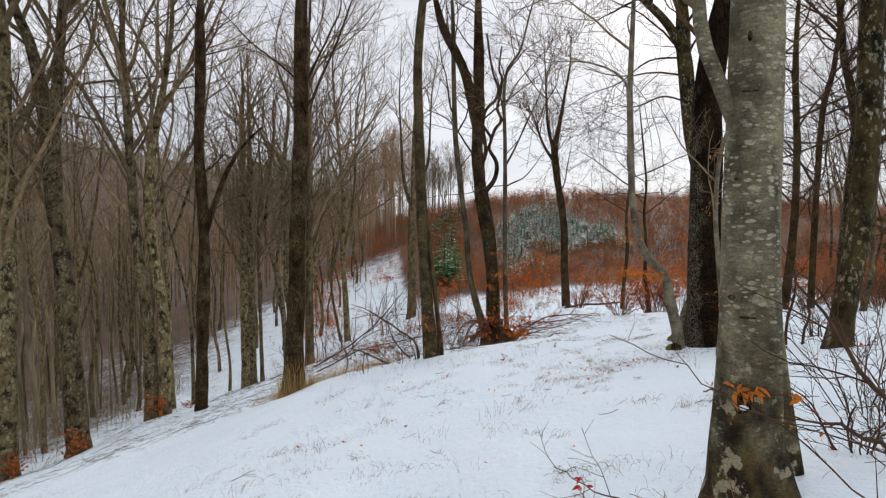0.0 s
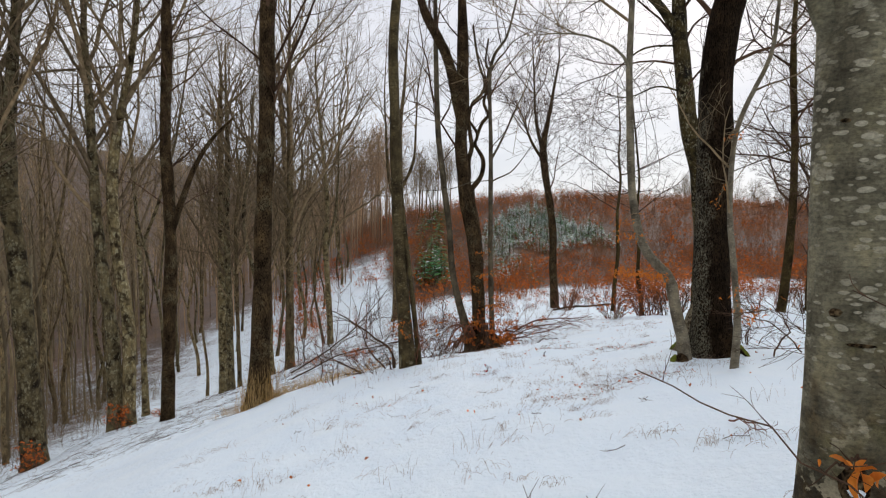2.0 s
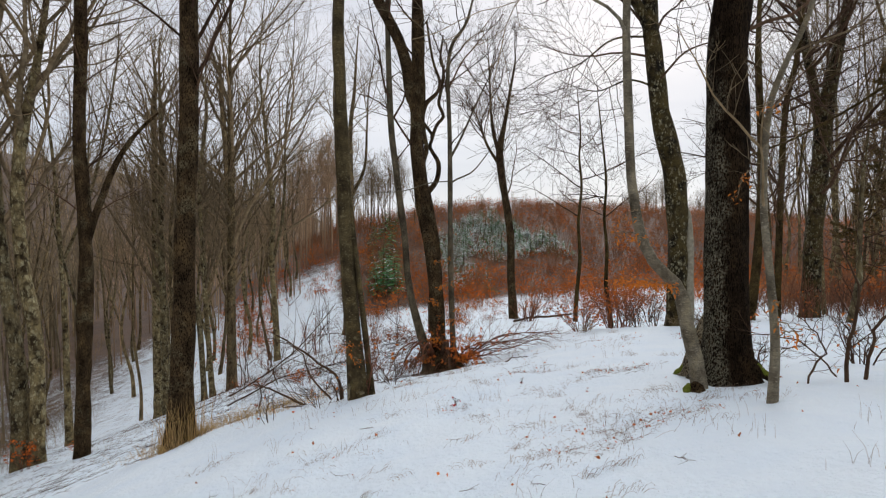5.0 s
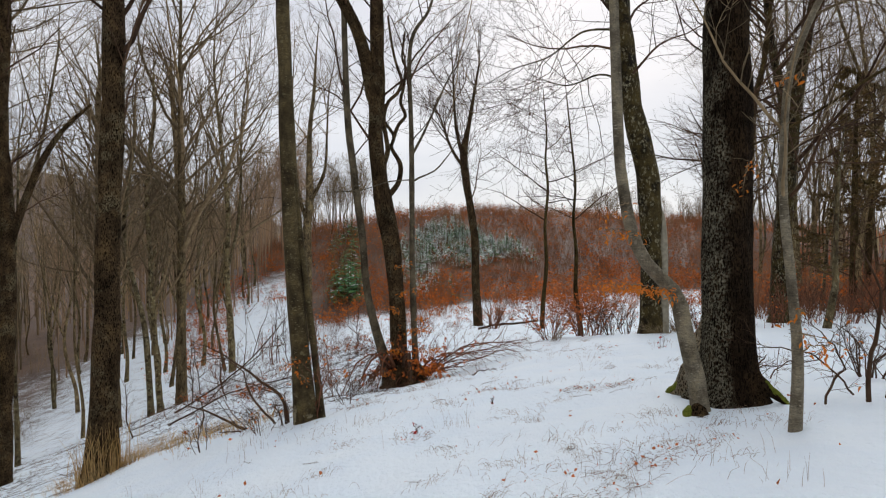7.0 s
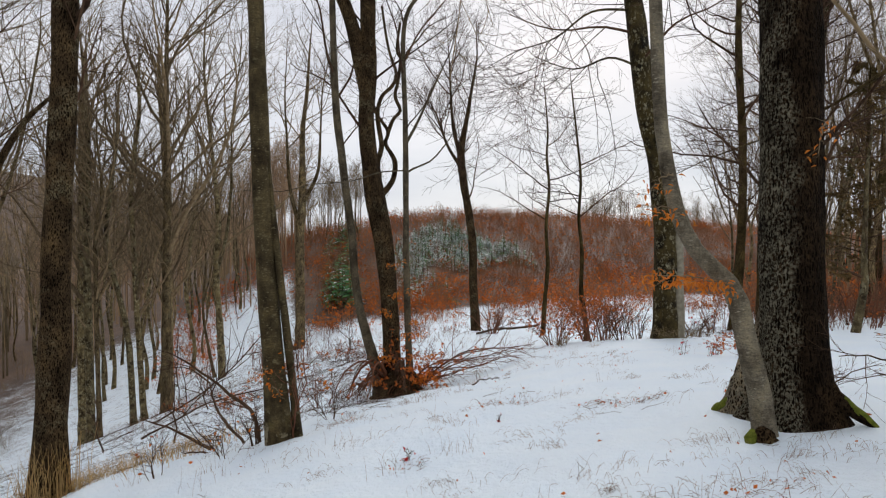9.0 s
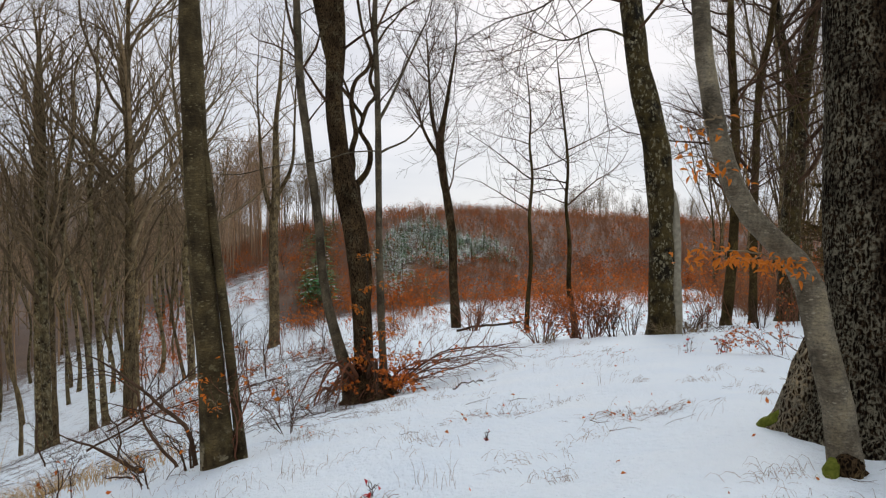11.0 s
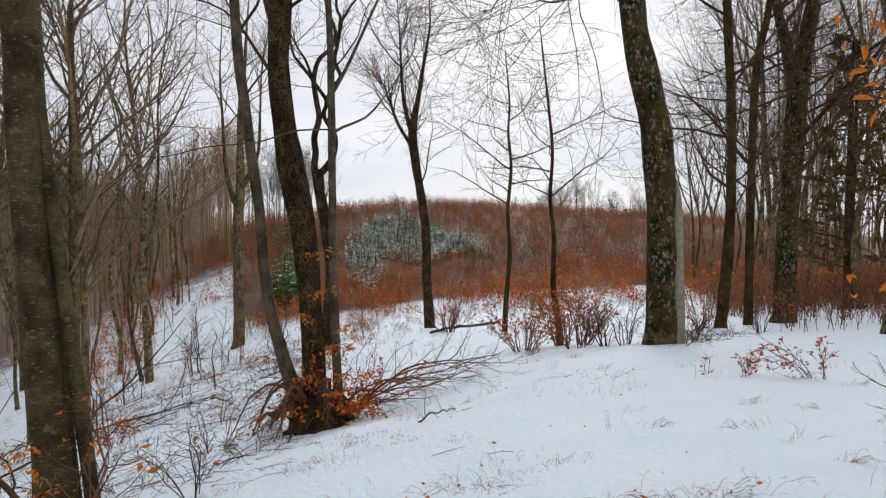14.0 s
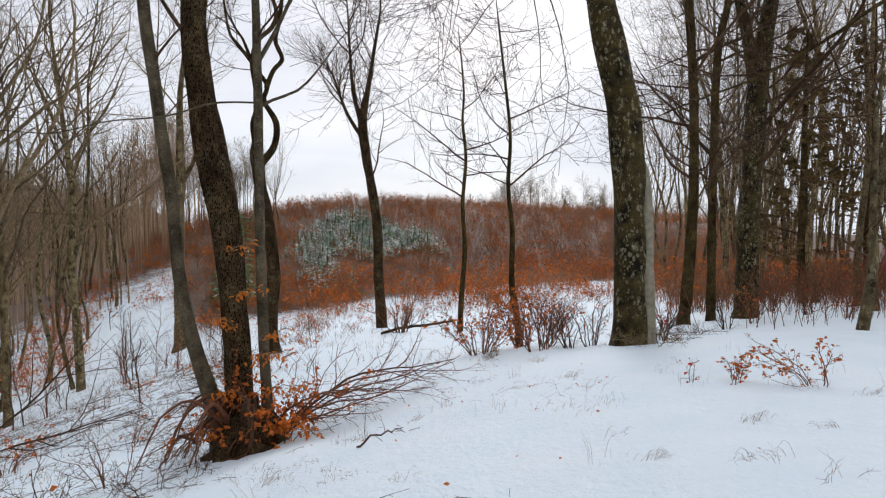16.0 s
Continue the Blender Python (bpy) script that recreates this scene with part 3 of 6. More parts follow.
tree("beech_sapling", "slim grey beech sapling with a bent top", [
    [(4.47, 9.80, -0.76, 0.083), (4.51, 9.83, -0.01, 0.068), (4.46, 9.88, 0.76, 0.059), (4.40, 9.93, 1.58, 0.052), (4.46, 9.97, 2.53, 0.047), (4.63, 9.98, 3.04, 0.044),
     (4.88, 9.98, 3.55, 0.04), (4.98, 9.98, 3.93, 0.037)]],
    M_BEECH_PALE, 4, 7.5, 10, 0.3, 14, 0.1, M_TWIG_GREY, lump=0.02, reach=1.8, subs=6, twigs=4, slim=0.72)
tree("hornbeam_tree", "stout mossy trunk leaning, with a pale dead side stem", [
    [(9.25, 21.65, -2.31, 0.41), (9.27, 21.67, -1.4, 0.35), (9.30, 21.72, 0.47, 0.32), (9.21, 21.81, 2.66, 0.335), (8.79, 21.94, 4.53, 0.32), (8.58, 22.06, 6.4, 0.29), (8.50, 22.17, 7.66, 0.26)],
    [(8.55, 22.1, 7.0, 0.042), (7.3, 22.1, 6.9, 0.03), (6.2, 22.0, 6.1, 0.021), (5.1, 22.1, 5.7, 0.013), (4.0, 22.0, 5.0, 0.006)],
    [(8.7, 22.0, 5.4, 0.038), (7.7, 21.8, 5.6, 0.028), (6.6, 21.6, 5.2, 0.019), (5.5, 21.4, 5.4, 0.007)],
    [(9.56, 21.5, -2.26, 0.16), (9.57, 21.55, -0.15, 0.155), (9.55, 21.61, 1.31, 0.115), (9.52, 21.63, 1.68, 0.05)],
    [(8.52, 22.1, 7.1, 0.17), (7.95, 22.1, 8.1, 0.15), (7.1, 22.2, 9.0, 0.125), (6.2, 22.3, 9.7, 0.09), (5.2, 22.4, 10.6, 0.04)]],
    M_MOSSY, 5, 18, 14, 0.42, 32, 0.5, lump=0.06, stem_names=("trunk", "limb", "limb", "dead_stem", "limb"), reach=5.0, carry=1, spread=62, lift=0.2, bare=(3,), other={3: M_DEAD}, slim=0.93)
tree("grey_trunk_tree", "straight grey-brown trunk at the slope's edge", [
    [(-0.28, 14.95, -2.25, 0.24), (-0.34, 14.99, -1.25, 0.206), (-0.44, 15.06, 0.01, 0.185), (-0.51, 15.13, 1.27, 0.168), (-0.58, 15.24, 3.36, 0.147), (-0.61, 15.34, 5.45, 0.137)],
    [(-0.01, 14.97, -2.3, 0.085), (-0.11, 15.0, -1.2, 0.075), (-0.25, 15.03, 0.1, 0.068), (-0.38, 15.1, 1.3, 0.055), (-0.47, 15.15, 2.4, 0.03)]],
    M_OLIVE, 6, 17, 10, 0.52, 22, 0.35, reach=3.6, subs=8, bare=(1,), slim=0.79)
tree("twisted_oak", "rough black forked tree with grey side stems, brushy foot", [
    [(1.80, 21.5, -3.0, 0.29), (1.80, 21.54, -1.91, 0.235), (1.77, 21.59, -0.99, 0.215), (1.64, 21.71, 0.49, 0.23), (1.42, 21.84, 1.9, 0.27), (1.30, 21.88, 2.6, 0.225), (1.21, 21.94, 3.8, 0.21),
     (1.27, 21.98, 5.3, 0.20), (1.24, 22.07, 7.9, 0.17)],
    [(1.22, 21.94, 4.6, 0.19), (0.8, 22.04, 6.38, 0.175), (0.43, 22.12, 7.22, 0.16), (0.02, 22.2, 8.06, 0.14)],
    [(1.5, 21.6, -2.8, 0.135), (1.16, 21.72, -1.6, 0.12), (0.92, 21.85, -0.4, 0.11), (0.84, 21.92, 0.8, 0.105), (0.62, 22.0, 2.6, 0.10), (0.43, 22.1, 4.5, 0.09), (0.36, 22.2, 7.9, 0.075)],
    [(2.23, 21.39, -2.6, 0.09), (2.18, 21.5, -0.43, 0.085), (2.18, 21.65, 1.4, 0.078), (2.18, 21.75, 3.6, 0.07), (2.18, 21.9, 6.21, 0.059), (2.7, 21.89, 7.22, 0.042)],
    [(2.19, 21.70, 2.5, 0.016), (1.5, 21.5, 2.42, 0.014), (0.8, 21.6, 2.2, 0.013), (-0.1, 22.1, 2.16, 0.011), (-0.98, 22.41, 1.98, 0.009), (-1.9, 22.7, 2.02, 0.007), (-2.9, 22.94, 1.78, 0.004)],
    [(2.21, 21.80, 2.45, 0.030), (2.43, 21.80, 2.58, 0.025), (2.86, 21.82, 2.78, 0.020), (3.24, 21.86, 3.22, 0.016), (3.55, 21.80, 3.66, 0.011), (3.87, 21.80, 3.99, 0.006)],
    [(2.22, 21.80, 3.23, 0.040), (2.50, 21.80, 3.74, 0.034), (2.87, 21.80, 4.55, 0.028), (3.19, 21.84, 5.24, 0.021), (3.37, 21.80, 5.62, 0.015), (3.6, 21.85, 6.6, 0.006)]],
    M_BLACK, 7, 14, 10, 0.45, 20, 0.6, other={2: M_STEM, 3: M_STEM, 4: M_STEM, 5: M_STEM, 6: M_STEM},
    stem_names=("trunk", "fork", "leaning_stem", "thin_stem", "long_limb", "limb", "limb"), bare=(4, 5, 6), carry=4, reach=3.0, lump=0.07, slim=0.97)
tree("gnarled_tree", "black gnarled tree whose twisting limbs loop and cross", [
    [(2.85, 35.6, -4.6, 0.30), (2.77, 35.6, -3.47, 0.26), (2.89, 35.6, -1.26, 0.23), (2.72, 35.6, 0.57, 0.23), (2.49, 35.6, 1.76, 0.24), (2.38, 35.6, 2.6, 0.24), (2.36, 35.6, 2.9, 0.16)],
    [(2.32, 35.60, 2.57, 0.14), (2.24, 35.60, 3.1, 0.135), (2.31, 35.60, 3.55, 0.13), (2.26, 35.60, 4.21, 0.124), (2.46, 35.60, 4.96, 0.115), (2.37, 35.60, 5.64, 0.107), (2.26, 35.60, 6.55, 0.099), (2.48, 35.60, 7.34, 0.091),
     (2.98, 35.60, 7.86, 0.083), (3.16, 35.60, 8.48, 0.075), (2.89, 35.60, 9.31, 0.066), (2.70, 35.60, 10.14, 0.058), (2.5, 35.60, 11.6, 0.045)],
    [(2.40, 35.75, 2.66, 0.15), (2.67, 35.75, 2.93, 0.135), (3.02, 35.75, 3.46, 0.12), (3.08, 35.75, 4.33, 0.11), (2.66, 35.75, 5.13, 0.10), (2.79, 35.75, 5.68, 0.09), (2.50, 35.75, 6.16, 0.08),
     (2.14, 35.75, 6.68, 0.07), (1.71, 35.75, 7.22, 0.06), (1.43, 35.75, 7.69, 0.05), (1.2, 35.8, 9.4, 0.03)],
    [(2.26, 35.70, 6.50, 0.06), (1.95, 35.70, 7.34, 0.05), (1.67, 35.70, 7.76, 0.04), (1.34, 35.70, 8.40, 0.03)],
    [(2.76, 35.70, 5.59, 0.10), (3.02, 35.70, 6.29, 0.093), (3.36, 35.70, 6.73, 0.086), (3.12, 35.70, 7.40, 0.079), (3.27, 35.70, 8.15, 0.071), (3.38, 35.70, 9.13, 0.064), (3.2, 35.70, 9.60, 0.057), (3.35, 35.70, 10.9, 0.045)],
    [(3.40, 35.60, 8.95, 0.06), (3.87, 35.60, 9.74, 0.05), (4.24, 35.60, 10.13, 0.04), (4.67, 35.60, 10.69, 0.03), (5.6, 35.7, 11.3, 0.015)],
    [(2.34, 35.50, 2.57, 0.13), (2.27, 35.50, 2.88, 0.125), (2.25, 35.50, 3.13, 0.115), (2.25, 35.50, 3.15, 0.02)]],
    M_BLACK, 70, 13, 7, 0.45, 12, 0.4, stem_names=("trunk", "twisted_limb", "twisted_limb", "limb", "twisted_limb", "limb", "cut_stub"), carry=0, bare=(0, 6), reach=2.0, subs=5, twigs=4, lump=0.07)
tree("forked_tree", "slender dark tree forking into upswept limbs", [
    [(8.88, 43.88, -5.5, 0.34), (8.74, 44.02, -2.83, 0.27), (8.68, 44.18, 0.5, 0.27), (8.22, 44.42, 3.83, 0.25), (8.02, 44.56, 5.82, 0.26), (8.3, 44.57, 7.4, 0.17), (8.54, 44.57, 8.82, 0.12), (9.06, 44.59, 11.81, 0.06)],
    [(8.02, 44.55, 5.66, 0.18), (7.55, 44.75, 7.82, 0.11), (7.36, 44.96, 11.81, 0.05)],
    [(8.12, 44.5, 4.9, 0.13), (7.7, 44.5, 5.45, 0.11), (7.2, 44.55, 6.3, 0.09), (6.85, 44.6, 7.2, 0.075), (6.5, 44.7, 8.25, 0.06), (6.0, 44.8, 9.2, 0.03)]],
    M_BLACK, 8, 20, 20, 0.40, 12, 0.3, stem_names=("trunk", "fork", "side_limb"), carry=2, reach=4.0, spread=36, subs=9, twigs=6, slim=0.96)
tree("slim_tree", "slim bare tree with level side branches", [
    [(10.3, 35.01, -4.2, 0.13), (10.38, 35.05, -2.6, 0.105), (10.55, 35.1, -0.74, 0.095), (10.5, 35.2, 1.2, 0.08), (10.66, 35.26, 3.09, 0.068), (10.54, 35.3, 4.6, 0.055), (10.62, 35.38, 5.9, 0.042), (10.48, 35.5, 8.0, 0.024)]],
    M_HORNBEAM, 9, 12.5, 16, 0.46, 10, 0.2, reach=3.6, spread=70, lift=0.15, subs=7, twigs=5)
tree("slim_tree", "slim bare tree with level side branches and a rusty leafy foot", [
    [(8.67, 25.58, -3.0, 0.105), (8.6, 25.6, -2.0, 0.085), (8.49, 25.7, -1.08, 0.075), (8.53, 25.75, 0.2, 0.065), (8.44, 25.82, 1.43, 0.056), (8.53, 25.9, 2.7, 0.046), (8.42, 25.93, 3.94, 0.036), (8.28, 26.03, 5.44, 0.024)]],
    M_HORNBEAM, 10, 9.5, 16, 0.46, 10, 0.2, reach=2.8, spread=70, lift=0.15, subs=7, twigs=5)
tree("dark_trunk_tree", "straight dark trunk with dry golden grass round its foot", [
    [(-4.27, 17.2, -3.7, 0.37), (-4.22, 17.24, -2.47, 0.285), (-4.16, 17.32, -0.74, 0.26), (-4.12, 17.41, 1.24, 0.235), (-4.02, 17.53, 3.71, 0.223), (-4.0, 17.64, 6.18, 0.21)]],
    M_BLACK, 11, 18, 20, 0.38, 26, 0.35, reach=4.6, subs=8, slim=0.93)
tree("black_trunk_tree", "knotty black trunk with a broken slanting limb", [
    [(-10.16, 25.28, -7.3, 0.33), (-10.09, 25.39, -4.65, 0.272), (-9.98, 25.57, -0.77, 0.272), (-10.01, 25.67, 1.17, 0.252), (-10.18, 25.83, 4.08, 0.233), (-10.1, 25.96, 6.98, 0.233), (-10.09, 26.06, 8.92, 0.213)],
    [(-9.98, 25.65, 0.6, 0.19), (-9.42, 25.66, 2.14, 0.126), (-9.03, 25.67, 3.1, 0.107), (-8.35, 25.65, 4.17, 0.078), (-7.47, 25.61, 5.04, 0.04)]],
    M_BLACK, 12, 21, 20, 0.4, 16, 0.35, stem_names=("trunk", "broken_limb"), bare=(1,), carry=1, reach=3.6, lump=0.09, slim=0.86)
tree("path_tree", "bare grey tree standing beside the snowy path", [
    [(-3.3, 62.6, -9.8, 0.52), (-3.2, 62.8, -7.5, 0.44), (-3.2, 63.0, 0.44, 0.39), (-2.95, 63.2, 3.69, 0.36), (-2.9, 63.4, 9.71, 0.22)],
    [(-3.15, 63.0, 1.6, 0.22), (-4.0, 63.1, 4.6, 0.17), (-4.3, 63.3, 9.5, 0.1)],
    [(-3.0, 63.1, 3.2, 0.2), (-1.6, 63.1, 6.2, 0.15), (-1.3, 63.2, 10.0, 0.09)]],
    M_WOOD, 13, 30, 16, 0.35, 10, 0.3, M_TWIG_GREY, stem_names=("trunk", "fork", "fork"), carry=3, reach=6, spread=42, subs=8, bare=())
tree("lichen_beech", "thick beech trunk spotted with pale lichen", [
    [(-17.04, 23.3, -8.8, 0.56), (-16.99, 23.5, -5.57, 0.474), (-17.08, 23.94, 1.01, 0.43), (-17.15, 24.23, 5.41, 0.39)]],
    M_LICHEN, 14, 26, 18, 0.28, 18, 0.35, M_TWIG_GREY, reach=11, spread=38, subs=10, twigs=6, lift=0.9, group="beeches on the slope", slim=0.81)
tree("lichen_beech", "lichen-covered beech forking into two tall limbs", [
    [(-15.02, 24.75, -8.5, 0.536), (-15.37, 25.05, -3.68, 0.443), (-15.67, 25.24, -0.89, 0.397), (-16.07, 25.44, 2.14, 0.41), (-16.23, 25.59, 4.46, 0.40), (-16.89, 25.83, 7.96, 0.27), (-17.82, 25.98, 10.28, 0.20)],
    [(-16.2, 25.6, 3.6, 0.30), (-15.84, 25.83, 7.96, 0.233), (-15.72, 25.98, 10.28, 0.198)]],
    M_LICHEN, 15, 24, 18, 0.35, 18, 0.35, M_TWIG_GREY, stem_names=("trunk", "fork"), carry=2, reach=9, spread=36, subs=10, twigs=6, lift=0.8, group="beeches on the slope", slim=0.85)
tree("twin_beech", "lichen-spotted beech with two trunks from one foot", [
    [(-12.69, 26.19, -7.8, 0.369), (-12.77, 26.42, -3.97, 0.295), (-13.26, 26.67, -0.29, 0.246), (-13.5, 26.83, 2.16, 0.221), (-13.75, 27.07, 5.84, 0.197)],
    [(-12.1, 26.2, -7.6, 0.32), (-12.15, 26.49, -2.99, 0.271), (-12.64, 26.68, -0.05, 0.246), (-12.77, 26.91, 3.39, 0.246), (-12.15, 27.16, 7.07, 0.148)]],
    M_LICHEN, 16, 23, 22, 0.38, 14, 0.3, M_TWIG_GREY, stem_names=("trunk", "twin_trunk"), carry=2, reach=9.5, spread=36, subs=10, twigs=5, lift=0.8, group="beeches on the slope", slim=0.88)
tree("tall_beech", "tall straight beech on the slope", [
    [(-15.58, 47.83, -12.5, 0.537), (-15.76, 48.38, -4.16, 0.448), (-15.85, 48.82, 2.54, 0.336), (-15.94, 49.27, 9.24, 0.269)]],
    M_LICHEN, 17, 27, 22, 0.4, 12, 0.3, M_TWIG_GREY, reach=8.1, spread=34, lift=0.8, group="beeches on the slope", slim=0.70)
tree("leaning_beech", "slim leaning beech on the slope", [
    [(-11.04, 42.77, -9.7, 0.27), (-11.35, 43.0, -5.0, 0.25), (-11.95, 43.2, -2.2, 0.215), (-12.55, 43.4, 0.6, 0.18), (-11.95, 43.7, 6.5, 0.155)]],
    M_LICHEN, 18, 20, 18, 0.38, 12, 0.3, M_TWIG_GREY, reach=6.8, spread=34, lift=0.8, group="beeches on the slope", slim=0.66)
tree("tall_beech", "tall beech with a fan of upright limbs", [
    [(-9.97, 45.29, -9.5, 0.422), (-9.97, 45.79, -1.72, 0.338), (-9.97, 46.21, 4.6, 0.275)]],
    M_WOOD, 19, 30, 34, 0.3, 12, 0.3, M_TWIG_GREY, reach=11, spread=34, lift=0.8, subs=9, group="beeches on the slope", slim=0.77)
tree("tall_beech", "slender forked beech on the open slope", [
    [(-9.3, 59.0, -11.6, 0.36), (-9.45, 59.2, -7.2, 0.30), (-9.75, 59.4, -2.2, 0.26), (-9.55, 59.5, 2.2, 0.22)],
    [(-9.72, 59.4, -2.6, 0.16), (-8.9, 59.4, 0.6, 0.15), (-8.5, 59.5, 4.5, 0.11)]],
    M_LICHEN, 22, 33, 30, 0.32, 12, 0.3, M_TWIG_GREY, stem_names=("trunk", "fork"), carry=2, reach=10, spread=34, lift=0.8, group="beeches on the slope", slim=0.9)
tree("tall_beech", "curved slim beech on the wooded slope", [
    [(-11.12, 44.84, -9.95, 0.26), (-11.43, 45.09, -5.53, 0.23), (-11.68, 45.34, -0.98, 0.21), (-11.87, 45.59, 3.57, 0.19), (-11.38, 45.68, 8.12, 0.16)]],
    M_LICHEN, 28, 22, 33, 0.26, 10, 0.3, M_TWIG_GREY, reach=8.1, spread=34, lift=0.8, subs=8, group="beeches on the slope", slim=0.70)
tree("tall_beech", "thick beech on the wooded slope", [
    [(-13.98, 44.67, -10.9, 0.36), (-14.13, 44.94, -5.38, 0.34), (-14.27, 45.23, 0.55, 0.31), (-14.2, 45.5, 6.0, 0.25)]],
    M_LICHEN, 29, 24, 33, 0.26, 10, 0.3, M_TWIG_GREY, reach=8.1, spread=34, lift=0.8, subs=8, group="beeches on the slope", slim=0.68)
tree("tall_beech", "slim beech on the wooded slope", [
    [(-12.57, 42.1, -10.1, 0.19), (-12.7, 42.3, -5.7, 0.16), (-12.8, 42.6, 0.55, 0.14)]],
    M_WOOD, 30, 19, 22, 0.36, 10, 0.3, M_TWIG_GREY, reach=6.8, spread=34, lift=0.8, subs=8, group="beeches on the slope", slim=0.75)
tree("tall_beech", "tall beech beyond the open slope", [
    [(-11.82, 53.18, -11.1, 0.33), (-11.89, 53.52, -3.27, 0.3), (-12.11, 53.9, 4.27, 0.28), (-12.58, 54.34, 11.82, 0.25)]],
    M_WOOD, 31, 26, 36, 0.26, 10, 0.3, M_TWIG_GREY, reach=8.1, spread=34, lift=0.8, subs=8, group="beeches on the slope", slim=0.75)
tree("lichen_beech", "curved beech trunk spotted with lichen among brambles", [
    [(6.11, 9.42, -0.7, 0.263), (6.2, 9.45, 0.03, 0.219), (6.42, 9.53, 1.16, 0.211), (6.59, 9.63, 2.74, 0.219), (6.68, 9.78, 4.93, 0.202)]],
    M_MOSSY, 23, 16, 12, 0.3, 22, 0.4, reach=4.0, slim=0.84)
tree("forked_beech", "stout dark tree forking high at the wood's edge", [
    [(18.68, 28.4, -3.0, 0.439), (18.83, 28.51, 0.3, 0.399), (19.08, 28.58, 3.29, 0.399), (19.32, 28.64, 5.88, 0.359), (19.74, 28.63, 8.27, 0.259)],
    [(19.2, 28.63, 4.6, 0.26), (18.9, 28.83, 7.07, 0.219), (18.61, 29.01, 8.67, 0.179)]],
    M_MOSSY, 24, 20, 26, 0.25, 16, 0.35, stem_names=("trunk", "fork"), carry=2, reach=6.5, spread=60, subs=9, twigs=5, lift=0.3, slim=0.90)
tree("wood_edge_tree", "tall brown trunk at the wood's edge", [
    [(15.55, 27.78, -2.9, 0.204), (15.87, 27.84, 0.33, 0.185), (16.0, 27.98, 4.03, 0.167), (15.92, 28.2, 7.73, 0.148)]],
    M_HORNBEAM, 25, 17, 26, 0.25, 12, 0.3, reach=5, spread=60, subs=8, lift=0.3, group="trees at the wood's edge", slim=0.92)
tree("wood_edge_tree", "tall brown trunk at the wood's edge", [
    [(17.1, 28.32, -2.95, 0.175), (17.27, 28.52, 2.25, 0.155), (17.49, 28.64, 6.13, 0.146), (17.89, 28.61, 8.07, 0.126)]],
    M_HORNBEAM, 26, 17, 26, 0.25, 12, 0.3, reach=5, spread=60, subs=8, lift=0.3, group="trees at the wood's edge", slim=0.91)
tree("wood_edge_tree", "brown tree with a long drooping limb at the wood's edge", [
    [(18.6, 22.0, -2.6, 0.2), (18.7, 22.05, 0.5, 0.17), (18.6, 22.1, 4.0, 0.15), (18.5, 22.1, 7.2, 0.13)],
    [(18.55, 22.1, 6.8, 0.075), (17.69, 22.33, 6.31, 0.06), (16.69, 22.58, 5.68, 0.05), (15.76, 22.81, 5.04, 0.043), (14.14, 23.22, 4.1, 0.034), (12.52, 23.64, 3.47, 0.024), (11.56, 23.89, 3.06, 0.016), (10.63, 24.13, 2.6, 0.008)],
    [(14.36, 23.16, 4.15, 0.026), (14.2, 23.15, 2.76, 0.02), (13.65, 23.28, 2.31, 0.012), (13.1, 23.3, 2.36, 0.006)]],
    M_HORNBEAM, 32, 16, 16, 0.3, 12, 0.3, stem_names=("trunk", "drooping_limb", "drooping_limb"), reach=3.5, spread=60, lift=0.3, group="trees at the wood's edge", carry=1)
tree("leaning_sapling", "short leaning sapling in the snow", [
    [(14.17, 20.59, -1.9, 0.13), (14.42, 20.58, -0.54, 0.118), (14.43, 20.61, 0.17, 0.094), (14.52, 20.68, 2.17, 0.071)]],
    M_LICHEN, 27, 6, 12, 0.3, 12, 0.25, reach=2.0, spread=60, slim=0.83)


# ---- the wood on the slope ----
def forest_tree(seed, tall, radius, spread, limbs=10, fork=0.25, subs=8, twigs=5):
    """One tall forest beech at the origin, to be copied."""
    rng = np.random.default_rng(seed)
    w = rng.normal(size=(4, 2)) * 0.4
    st = [(0, 0, -0.4, radius * 1.2), (w[0, 0] * 0.3, w[0, 1] * 0.3, tall * 0.1, radius * 0.92), (w[1, 0], w[1, 1], tall * 0.32, radius * 0.74), (w[2, 0] * 1.6, w[2, 1] * 1.6, tall * 0.6, radius * 0.42)]
    k, turn = tall * (0.3 + 0.15 * rng.random()), rng.uniform(0, 6.283)
    f = k / tall
    bx, by = w[1] * min(f / 0.32, 1.0)
    fork_stem = [(bx, by, k - 0.3, radius * 0.5)] + [(bx + math.cos(turn) * tall * o, by + math.sin(turn) * tall * o, k + tall * u, radius * q) for o, u, q in ((0.045, 0.1, 0.52), (0.085, 0.25, 0.42), (0.11, 0.42, 0.3))]
    return tree("forest_beech", "tall thin bare forest tree on the wooded slope", [st, fork_stem], M_LICHEN if seed % 3 == 1 else M_WOOD, seed, tall, limbs, fork, 8, 0.25,
                M_TWIG_GREY, reach=tall * 0.46, subs=subs, twigs=twigs, spread=spread, lift=0.7, group="trees of the wood", light=True, carry=2, stem_names=("trunk", "fork"))


